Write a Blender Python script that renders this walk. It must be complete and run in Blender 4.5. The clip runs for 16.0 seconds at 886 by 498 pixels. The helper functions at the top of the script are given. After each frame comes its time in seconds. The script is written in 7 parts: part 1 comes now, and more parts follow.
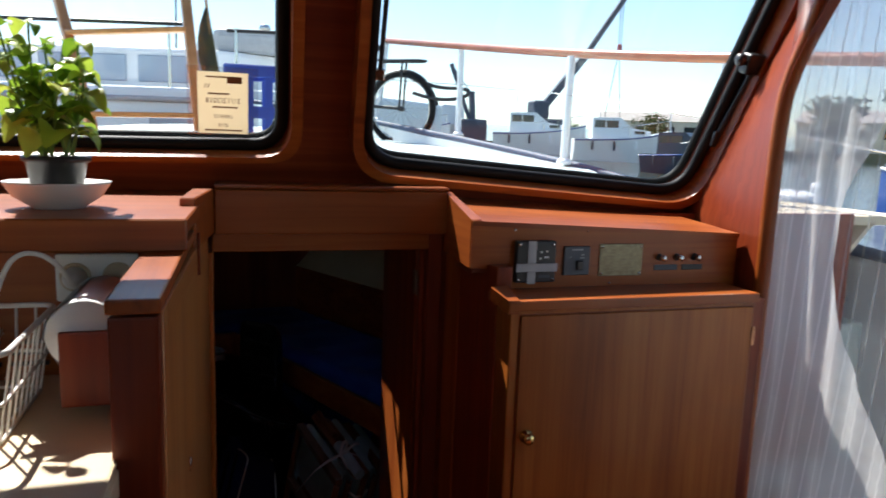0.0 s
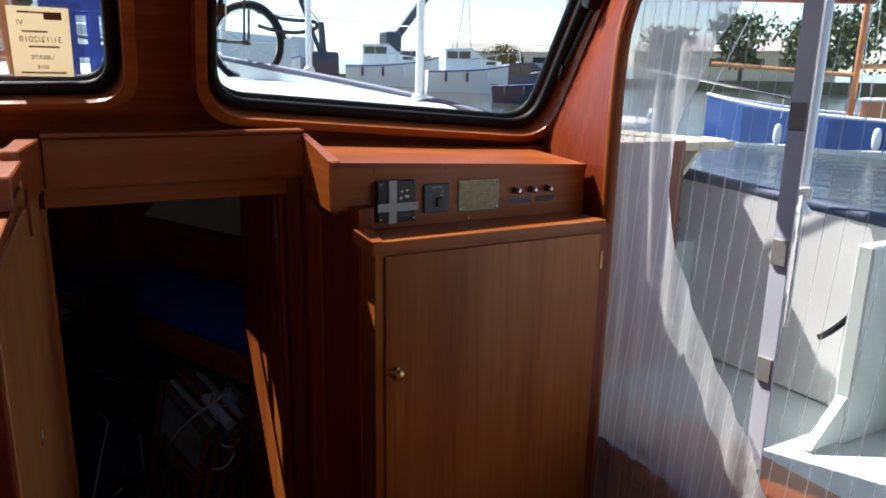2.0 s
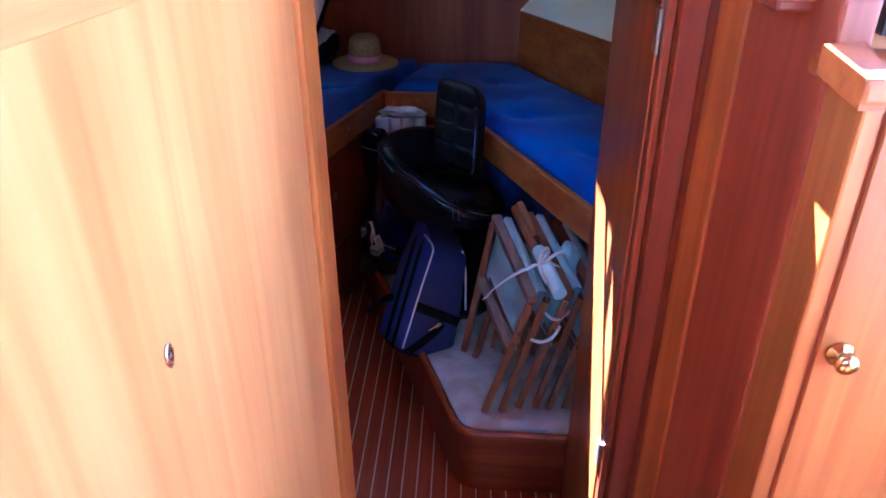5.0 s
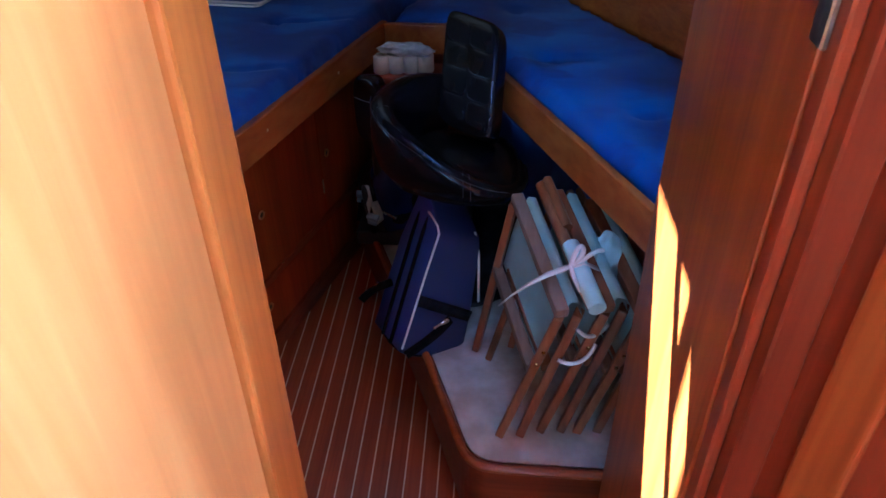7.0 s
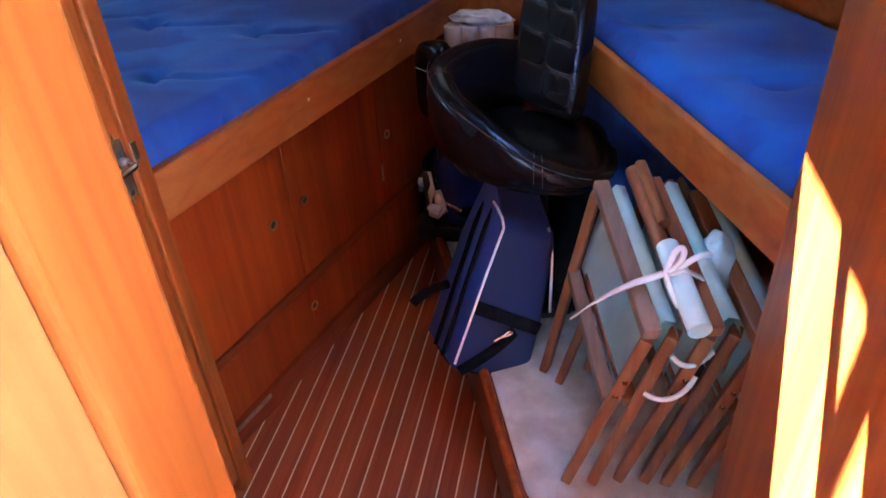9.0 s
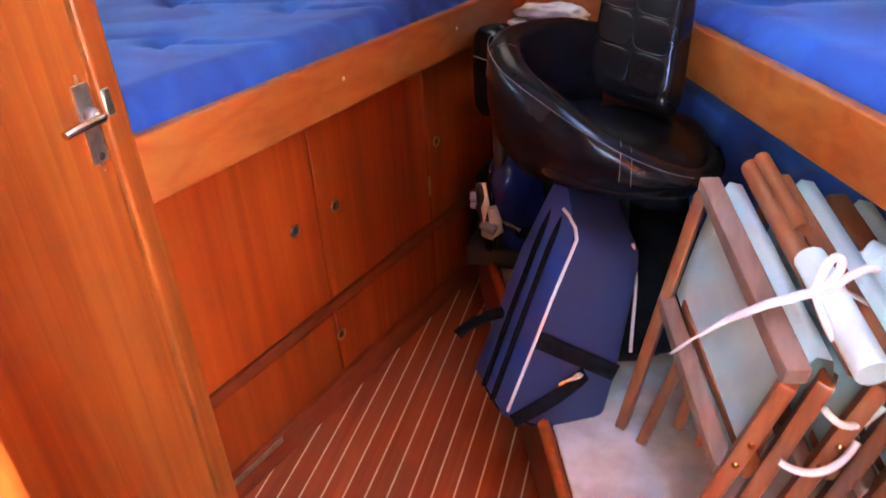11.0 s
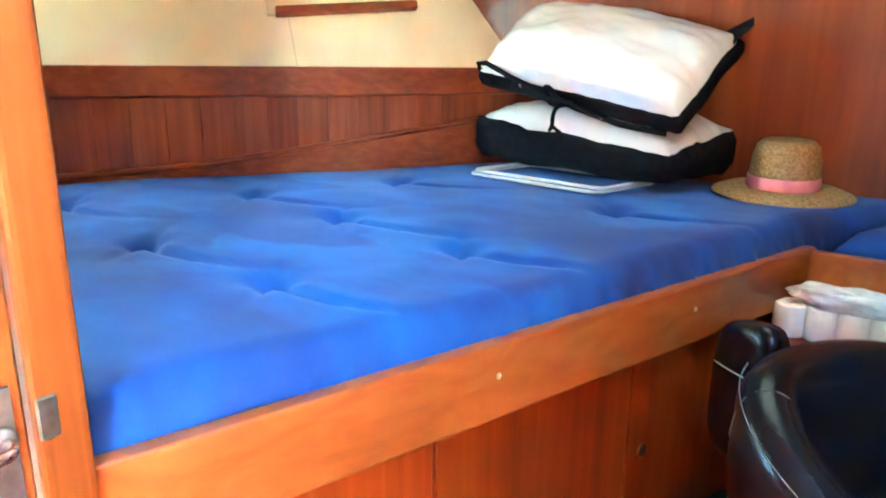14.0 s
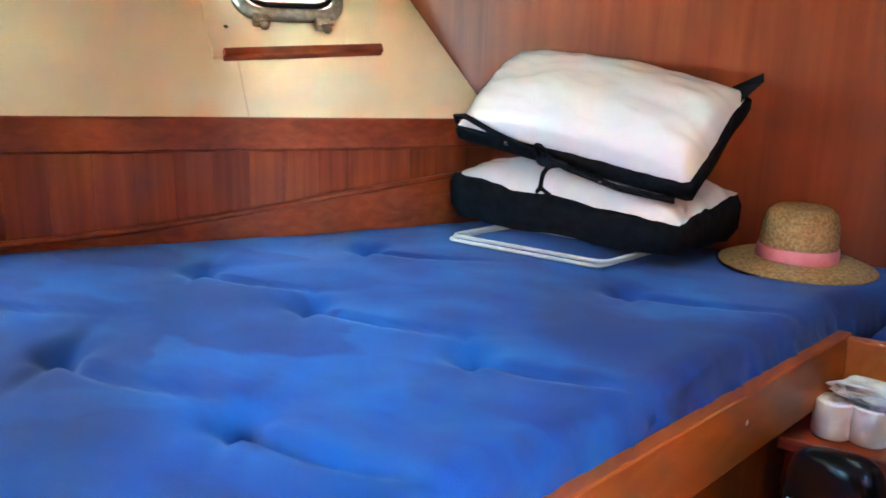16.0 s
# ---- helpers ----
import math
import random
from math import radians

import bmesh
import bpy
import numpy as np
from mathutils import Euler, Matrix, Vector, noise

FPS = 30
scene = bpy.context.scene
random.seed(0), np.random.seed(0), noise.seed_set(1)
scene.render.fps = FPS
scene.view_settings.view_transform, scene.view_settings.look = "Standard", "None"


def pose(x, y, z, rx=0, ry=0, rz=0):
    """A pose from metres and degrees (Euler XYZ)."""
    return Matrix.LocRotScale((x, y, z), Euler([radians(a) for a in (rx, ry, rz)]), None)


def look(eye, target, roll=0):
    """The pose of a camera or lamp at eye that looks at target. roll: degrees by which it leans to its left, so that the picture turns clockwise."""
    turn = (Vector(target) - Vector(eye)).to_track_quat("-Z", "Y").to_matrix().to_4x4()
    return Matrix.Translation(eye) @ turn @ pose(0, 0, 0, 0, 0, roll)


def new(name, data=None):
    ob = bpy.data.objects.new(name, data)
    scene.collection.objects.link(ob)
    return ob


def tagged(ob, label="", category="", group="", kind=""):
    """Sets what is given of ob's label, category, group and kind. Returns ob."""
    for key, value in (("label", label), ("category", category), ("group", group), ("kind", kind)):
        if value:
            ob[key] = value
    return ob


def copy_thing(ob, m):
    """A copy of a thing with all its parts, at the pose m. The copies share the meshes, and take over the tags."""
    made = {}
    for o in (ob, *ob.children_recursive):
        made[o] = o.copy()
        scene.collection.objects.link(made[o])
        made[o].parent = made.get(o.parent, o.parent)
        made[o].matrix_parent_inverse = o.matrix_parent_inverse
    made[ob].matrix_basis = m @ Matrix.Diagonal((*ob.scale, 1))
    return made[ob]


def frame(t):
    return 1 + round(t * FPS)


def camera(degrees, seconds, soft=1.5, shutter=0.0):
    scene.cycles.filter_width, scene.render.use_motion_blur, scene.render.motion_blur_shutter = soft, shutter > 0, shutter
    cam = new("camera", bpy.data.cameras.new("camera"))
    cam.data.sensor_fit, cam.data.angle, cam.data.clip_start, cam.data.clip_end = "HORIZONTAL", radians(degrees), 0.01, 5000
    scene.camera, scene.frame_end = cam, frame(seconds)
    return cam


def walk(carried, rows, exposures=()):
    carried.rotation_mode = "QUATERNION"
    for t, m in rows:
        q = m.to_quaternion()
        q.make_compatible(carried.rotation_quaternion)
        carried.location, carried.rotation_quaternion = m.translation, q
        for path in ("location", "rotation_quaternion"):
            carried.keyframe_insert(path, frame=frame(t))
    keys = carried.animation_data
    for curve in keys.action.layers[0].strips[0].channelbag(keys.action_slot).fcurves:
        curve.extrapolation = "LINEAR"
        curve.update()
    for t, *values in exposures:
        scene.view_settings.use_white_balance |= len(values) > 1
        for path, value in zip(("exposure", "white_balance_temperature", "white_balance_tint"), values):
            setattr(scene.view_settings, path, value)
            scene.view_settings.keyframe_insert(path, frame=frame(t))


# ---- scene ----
cam = camera(64.3, 16.0, soft=1.6, shutter=0.3)
# seconds, eye, target, roll
PATH = [
    (0, (-0.013, 0.084, 1.992), (0.564, 1.975, 1.693), 2.0),
    (0.5, (-0.026, 0.067, 1.995), (0.761, 1.886, 1.724), 0.9),
    (1, (-0.031, 0.07, 2.0), (0.849, 1.836, 1.675), 1.6),
    (1.5, (-0.015, 0.07, 1.995), (0.936, 1.793, 1.64), 0.9),
    (2, (-0.012, 0.089, 2.005), (0.916, 1.797, 1.536), 1.0),
    (2.5, (0.043, 0.156, 1.965), (0.792, 1.929, 1.42), 0.2),
    (3, (0.151, 0.287, 1.965), (0.597, 2.135, 1.345), -0.1),
    (3.5, (0.204, 0.39, 1.904), (0.403, 2.249, 1.193), 0.8),
    (4, (0.227, 0.508, 1.874), (0.264, 2.359, 1.117), -0.5),
    (4.5, (0.223, 0.691, 1.849), (0.149, 2.518, 1.038), 0.3),
    (5, (0.224, 0.835, 1.821), (0.113, 2.59, 0.87), -0.1),
    (7.3, (0.22, 1.412, 1.756), (0.043, 3.027, 0.591), -0.9),
    (7.5, (0.216, 1.442, 1.736), (-0.029, 3.079, 0.612), -1.9),
    (8, (0.232, 1.521, 1.686), (-0.018, 3.189, 0.61), -0.9),
    (8.5, (0.254, 1.585, 1.638), (-0.115, 3.227, 0.556), -1.0),
    (8.7, (0.268, 1.607, 1.608), (-0.119, 3.197, 0.459), -2.8),
    (10.8, (0.181, 1.832, 1.291), (-0.345, 3.454, 0.244), -3.2),
    (11, (0.185, 1.861, 1.288), (-0.376, 3.498, 0.285), -3.5),
    (11.5, (0.187, 1.94, 1.263), (-0.417, 3.659, 0.439), -1.9),
    (12, (0.135, 2.042, 1.203), (-0.479, 3.8, 0.473), -0.2),
    (12.5, (0.078, 2.112, 1.216), (-0.587, 3.888, 0.578), 3.1),
    (13, (0.042, 2.227, 1.234), (-0.821, 3.918, 0.605), 3.1),
    (13.5, (0.024, 2.353, 1.255), (-1.049, 3.933, 0.66), 0.5),
    (14, (0.028, 2.422, 1.29), (-1.164, 3.942, 0.771), 0.6),
    (14.5, (-0.007, 2.47, 1.333), (-1.334, 3.901, 0.894), 0.3),
    (15, (-0.071, 2.508, 1.347), (-1.379, 3.954, 0.903), 1.1),
    (15.5, (-0.152, 2.529, 1.354), (-1.329, 4.079, 0.891), 1.1),
    (16, (-0.204, 2.561, 1.334), (-1.261, 4.203, 0.905), 1.4),
]
EXPOSURES = [(0.0, 1.15, 6300, 10), (2.0, 1.1, 6300, 10), (2.5, 1.75, 6400, 11), (3.0, 3.7, 6400, 12), (3.5, 4.8, 6200, 12), (4.5, 5.7, 4900, 13), (5.2, 5.75, 4200, 14),
             (7.3, 5.85, 4700, 3), (8.2, 6.2, 4800, 3), (8.7, 6.65, 5200, 6), (10.8, 7.85, 6600, 14), (12.0, 8.2, 6300, 13), (13.0, 8.75, 5700, -5), (14.0, 8.8, 5400, -22), (15.0, 8.45, 5400, -16), (16.0, 8.3, 5400, -12)]
walk(cam, [(t, look(eye, target, roll)) for t, eye, target, roll in PATH], EXPOSURES)

# ---- light ----
TO_SUN = Vector((-0.22, 0.58, 0.785)).normalized()
world = bpy.data.worlds.new("sky")
scene.world = world
world.use_nodes = True
wn = world.node_tree.nodes
sky = wn.new("ShaderNodeTexSky")
sky.sky_type, sky.sun_disc = "NISHITA", False
sky.dust_density, sky.ozone_density = 0.2, 2.0
sky.sun_elevation = math.asin(TO_SUN.z)
sky.sun_rotation = math.atan2(TO_SUN.x, TO_SUN.y)
wn["Background"].inputs["Strength"].default_value = 0.11
world.node_tree.links.new(sky.outputs[0], wn["Background"].inputs["Color"])
sun = new("sun", bpy.data.lights.new("sun", "SUN"))
sun.data.energy, sun.data.angle, sun.data.color = 5.0, radians(0.5), (1.0, 0.95, 0.88)
sun.matrix_world = look((0, 0, 0), -TO_SUN)


def area_lamp(name, eye, target, wide, high, watts, colour=(0.86, 0.93, 1.0)):
    """An area lamp, set at an opening of the boat or added as fill."""
    ob = new(name, bpy.data.lights.new(name, "AREA"))
    ob.data.shape, ob.data.size, ob.data.size_y = "RECTANGLE", wide, high
    ob.data.energy, ob.data.color = watts, colour
    ob.matrix_world = look(eye, target)
    return ob


# added fill under the closed hatch; port aft daylight comes by its portlight
area_lamp("hatch_fill", (-0.35, 3.62, 1.87), (-0.35, 3.62, 0.0), 0.5, 0.5, 0.011, (1.0, 0.95, 0.88))
area_lamp("port_aft_daylight", (-2.21, 3.03, 1.55), (-0.9, 3.15, 0.9), 0.26, 0.16, 0.036, (1.0, 0.97, 0.92))
# added fill lamp; no portlight is built on the starboard side
area_lamp("starboard_fill", (1.22, 2.95, 1.55), (-0.6, 3.1, 0.6), 0.5, 0.25, 0.003, (1.0, 0.96, 0.9))
# fill lamps at unseen aft and port holes, added to brighten the wheelhouse
area_lamp("stern_fill", (-0.3, -1.6, 2.1), (0.0, 1.0, 1.5), 1.2, 0.5, 0.18, (1.0, 0.97, 0.92))
area_lamp("port_side_fill", (-1.97, 0.1, 2.1), (0.0, 0.3, 1.5), 1.2, 0.5, 0.22, (1.0, 0.97, 0.92))
# added fill lamp against the closed wall abaft the side door, out of sight
area_lamp("side_wall_fill", (1.33, 0.0, 1.7), (-0.1, 1.0, 1.4), 0.4, 1.1, 0.07, (1.0, 0.97, 0.92))

# ---- materials ----


def mat(name, colour, rough=0.5, metal=0.0):
    m = bpy.data.materials.new(name)
    m.use_nodes = True
    b = m.node_tree.nodes["Principled BSDF"]
    b.inputs["Base Color"].default_value = (*colour, 1)
    b.inputs["Roughness"].default_value = rough
    b.inputs["Metallic"].default_value = metal
    return m


def ramp(nodes, stops):
    r = nodes.new("ShaderNodeValToRGB")
    while len(r.color_ramp.elements) < len(stops):
        r.color_ramp.elements.new(0.5)
    for e, (p, c) in zip(r.color_ramp.elements, stops):
        e.position, e.color = p, (*c, 1)
    return r


def coords(m, scale, rnd=True, kind="Object"):
    """Texture coordinates in metres times scale, shifted by each object's own number."""
    n, l = m.node_tree.nodes, m.node_tree.links
    tc = n.new("ShaderNodeTexCoord")
    mp = n.new("ShaderNodeMapping")
    mp.inputs["Scale"].default_value = scale
    l.new(tc.outputs[kind], mp.inputs["Vector"])
    if rnd:
        oi = n.new("ShaderNodeObjectInfo")
        mu = n.new("ShaderNodeMath")
        mu.operation = "MULTIPLY"
        mu.inputs[1].default_value = 37.0
        l.new(oi.outputs["Random"], mu.inputs[0])
        l.new(mu.outputs[0], mp.inputs["Location"])
    return mp


def wood(name, dark, mid, light, grain=(60, 60, 2.2), rough=0.36, coat=0.12, bump=0.06, blotch=1.0):
    """Varnished boat timber; grain: how fine the figure is along x, y, z."""
    m = mat(name, mid, rough)
    n, l = m.node_tree.nodes, m.node_tree.links
    b = n["Principled BSDF"]
    mp = coords(m, grain)
    fine = n.new("ShaderNodeTexNoise")
    fine.inputs["Scale"].default_value, fine.inputs["Detail"].default_value = 1.0, 6
    fine.inputs["Distortion"].default_value = 0.6
    l.new(mp.outputs[0], fine.inputs["Vector"])
    mp2 = coords(m, tuple(g * 0.13 for g in grain))
    wide = n.new("ShaderNodeTexNoise")
    wide.inputs["Scale"].default_value, wide.inputs["Detail"].default_value = 1.0, 3
    wide.inputs["Distortion"].default_value = 1.5
    l.new(mp2.outputs[0], wide.inputs["Vector"])
    mp3 = coords(m, (2.1, 2.1, 1.6))
    stain = n.new("ShaderNodeTexNoise")
    stain.inputs["Scale"].default_value, stain.inputs["Detail"].default_value = 1.0, 4
    l.new(mp3.outputs[0], stain.inputs["Vector"])
    mix = n.new("ShaderNodeMath")
    mix.operation = "MULTIPLY_ADD"
    mix.inputs[1].default_value = 0.5
    l.new(fine.outputs["Fac"], mix.inputs[0])
    mix2 = n.new("ShaderNodeMath")
    mix2.operation = "MULTIPLY_ADD"
    mix2.inputs[1].default_value, mix2.inputs[2].default_value = 0.55, 0.0
    l.new(wide.outputs["Fac"], mix2.inputs[0])
    l.new(mix2.outputs[0], mix.inputs[2])
    r = ramp(n, [(0.33, dark), (0.52, mid), (0.72, light)])
    l.new(mix.outputs[0], r.inputs[0])
    sr = ramp(n, [(0.3, (0.72, 0.68, 0.66)), (0.65, (1, 1, 1))])
    l.new(stain.outputs["Fac"], sr.inputs[0])
    mul = n.new("ShaderNodeMix")
    mul.data_type, mul.blend_type = "RGBA", "MULTIPLY"
    mul.inputs["Factor"].default_value = blotch
    l.new(r.outputs[0], mul.inputs["A"])
    l.new(sr.outputs[0], mul.inputs["B"])
    l.new(mul.outputs["Result"], b.inputs["Base Color"])
    rr = n.new("ShaderNodeMapRange")
    rr.inputs["To Min"].default_value, rr.inputs["To Max"].default_value = rough - 0.08, rough + 0.14
    l.new(stain.outputs["Fac"], rr.inputs["Value"])
    l.new(rr.outputs[0], b.inputs["Roughness"])
    bp = n.new("ShaderNodeBump")
    bp.inputs["Strength"].default_value, bp.inputs["Distance"].default_value = bump, 0.002
    l.new(fine.outputs["Fac"], bp.inputs["Height"])
    l.new(bp.outputs[0], b.inputs["Normal"])
    b.inputs["Coat Weight"].default_value, b.inputs["Coat Roughness"].default_value = coat, 0.22
    b.inputs["Specular IOR Level"].default_value = 0.32
    return m


def speckled(name, colour, other, scale=8.0, rough=0.6, bump=0.1, metal=0.0, fine=90.0, rnd=True, spread=(0.38, 0.65)):
    """A plain surface with stains at one scale and grain at another."""
    m = mat(name, colour, rough, metal)
    n, l = m.node_tree.nodes, m.node_tree.links
    b = n["Principled BSDF"]
    mp = coords(m, (1, 1, 1), rnd)
    a = n.new("ShaderNodeTexNoise")
    a.inputs["Scale"].default_value, a.inputs["Detail"].default_value = scale, 5
    l.new(mp.outputs[0], a.inputs["Vector"])
    f = n.new("ShaderNodeTexNoise")
    f.inputs["Scale"].default_value, f.inputs["Detail"].default_value = fine, 3
    l.new(mp.outputs[0], f.inputs["Vector"])
    r = ramp(n, [(spread[0], other), (spread[1], colour)])
    l.new(a.outputs["Fac"], r.inputs[0])
    l.new(r.outputs[0], b.inputs["Base Color"])
    bp = n.new("ShaderNodeBump")
    bp.inputs["Strength"].default_value, bp.inputs["Distance"].default_value = bump, 0.003
    l.new(f.outputs["Fac"], bp.inputs["Height"])
    l.new(bp.outputs[0], b.inputs["Normal"])
    return m


UP, ALONG_X, ALONG_Y = (55, 55, 2.0), (2.0, 55, 55), (55, 2.0, 55)
D, M, L = (0.20, 0.036, 0.005), (0.33, 0.076, 0.010), (0.43, 0.125, 0.02)
WOOD_Z = wood("mahogany_upright", D, M, L, UP)
WOOD_X = wood("mahogany_across", D, M, L, ALONG_X)
WOOD_Y = wood("mahogany_lengthwise", D, M, L, ALONG_Y)
RED_Z = wood("dark_mahogany_upright", (0.14, 0.02, 0.006), (0.23, 0.036, 0.009), (0.31, 0.062, 0.016), UP)
RED_X = wood("dark_mahogany_across", (0.14, 0.02, 0.006), (0.23, 0.036, 0.009), (0.31, 0.062, 0.016), ALONG_X)
RED_Y = wood("dark_mahogany_lengthwise", (0.14, 0.02, 0.006), (0.23, 0.036, 0.009), (0.31, 0.062, 0.016), ALONG_Y)
PALE_Z = wood("pale_teak_ply", (0.38, 0.125, 0.028), (0.51, 0.2, 0.05), (0.6, 0.27, 0.08), (30, 30, 1.6), 0.35, 0.25)
BERTH_Z = wood("red_mahogany_doors", (0.19, 0.017, 0.0015), (0.33, 0.04, 0.003), (0.43, 0.075, 0.007), (40, 40, 1.5))
GOLD_Z = wood("golden_mahogany", (0.25, 0.06, 0.008), (0.37, 0.105, 0.014), (0.47, 0.16, 0.028), UP)
PALE_Y = wood("pale_teak_band", (0.36, 0.115, 0.025), (0.48, 0.18, 0.045), (0.57, 0.24, 0.07), (38, 1.3, 38), 0.35, 0.25)
OAK_Y = wood("honey_board", (0.25, 0.045, 0.007), (0.41, 0.10, 0.016), (0.51, 0.165, 0.032), (34, 3.4, 26), 0.3, 0.3)
BULK_X = wood("bulkhead_veneer", (0.17, 0.024, 0.003), (0.26, 0.045, 0.006), (0.33, 0.072, 0.012), (26, 26, 1.6), 0.48, 0.04)
SOLE = wood("teak_sole", (0.25, 0.052, 0.016), (0.37, 0.08, 0.023), (0.46, 0.12, 0.036), (60, 2.0, 60), 0.3, 0.3)
CHAIR_WOOD = wood("beech_stained", (0.14, 0.042, 0.013), (0.25, 0.083, 0.027), (0.34, 0.135, 0.052), (50, 9, 9), 0.4, 0.1)
GREY_WOOD = wood("weathered_beech", (0.17, 0.1, 0.07), (0.24, 0.15, 0.1), (0.33, 0.22, 0.16), (50, 9, 9), 0.6, 0.0)
HOLLY = speckled("holly_strip", (0.78, 0.66, 0.48), (0.68, 0.55, 0.38), 20, 0.5)
CREAM = speckled("cream_panel", (0.78, 0.66, 0.46), (0.72, 0.59, 0.39), 3, 0.55, 0.05)
BEIGE = speckled("beige_laminate", (0.62, 0.5, 0.33), (0.56, 0.44, 0.28), 5, 0.35, 0.03)
TRAY = speckled("worn_pale_laminate", (0.6, 0.58, 0.52), (0.44, 0.4, 0.33), 14, 0.5, 0.08)
CANVAS = speckled("pale_canvas", (0.60, 0.78, 0.76), (0.54, 0.70, 0.67), 12, 0.85, 0.35, 0.0, 500)
WHITE = speckled("white_plastic", (0.8, 0.79, 0.75), (0.74, 0.72, 0.66), 6, 0.35, 0.02)
PAPER = speckled("white_paper", (0.82, 0.81, 0.78), (0.74, 0.73, 0.7), 20, 0.8, 0.25, 0.0, 60)
RIBBON = speckled("white_ribbon", (0.84, 0.81, 0.76), (0.76, 0.72, 0.66), 30, 0.8, 0.2)
LEATHER = speckled("black_leather", (0.004, 0.004, 0.005), (0.007, 0.007, 0.007), 9, 0.24, 0.1, 0.0, 220)
LEATHER.node_tree.nodes["Principled BSDF"].inputs["Specular IOR Level"].default_value = 0.22
BLACK = speckled("black_plastic", (0.012, 0.012, 0.013), (0.02, 0.02, 0.021), 20, 0.4, 0.05)
BLACKCLOTH = speckled("black_webbing", (0.005, 0.005, 0.006), (0.009, 0.009, 0.011), 40, 0.9, 0.4, 0.0, 400)
BLACKCLOTH.node_tree.nodes["Principled BSDF"].inputs["Specular IOR Level"].default_value = 0.08
RUBBER = speckled("black_rubber", (0.004, 0.004, 0.004), (0.007, 0.007, 0.007), 20, 0.6, 0.05)
RUBBER.node_tree.nodes["Principled BSDF"].inputs["Specular IOR Level"].default_value = 0.2
BRASS = speckled("brass", (0.72, 0.5, 0.2), (0.55, 0.36, 0.13), 60, 0.22, 0.02, 1.0)
CHROME = speckled("worn_chrome", (0.7, 0.69, 0.66), (0.55, 0.52, 0.48), 60, 0.2, 0.03, 1.0)
DULL = speckled("dull_steel", (0.42, 0.38, 0.32), (0.28, 0.25, 0.2), 60, 0.38, 0.05, 1.0)
COPPER = speckled("aged_copper", (0.6, 0.3, 0.17), (0.42, 0.2, 0.1), 60, 0.32, 0.04, 1.0)
STEEL = speckled("satin_steel", (0.66, 0.62, 0.54), (0.46, 0.42, 0.35), 45, 0.42, 0.06, 1.0)
PLATE = speckled("engraved_bronze_plate", (0.2, 0.17, 0.11), (0.13, 0.11, 0.07), 80, 0.4, 0.12, 0.8)
SLATE = speckled("slate_grey_plastic", (0.06, 0.07, 0.09), (0.05, 0.055, 0.07), 30, 0.45)
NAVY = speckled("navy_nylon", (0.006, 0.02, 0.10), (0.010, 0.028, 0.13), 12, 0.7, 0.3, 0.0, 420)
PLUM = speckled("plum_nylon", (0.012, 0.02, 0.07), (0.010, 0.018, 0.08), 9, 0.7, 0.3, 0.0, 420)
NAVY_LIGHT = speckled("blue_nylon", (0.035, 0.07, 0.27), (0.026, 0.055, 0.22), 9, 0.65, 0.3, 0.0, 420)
STRAW = speckled("woven_straw", (0.42, 0.26, 0.1), (0.24, 0.135, 0.045), 140, 0.85, 0.8, 0.0, 260)
PINK = speckled("pink_ribbon", (0.8, 0.28, 0.33), (0.72, 0.22, 0.28), 40, 0.6, 0.2)
GREYTAPE = speckled("grey_tape", (0.5, 0.5, 0.5), (0.42, 0.42, 0.42), 20, 0.6)


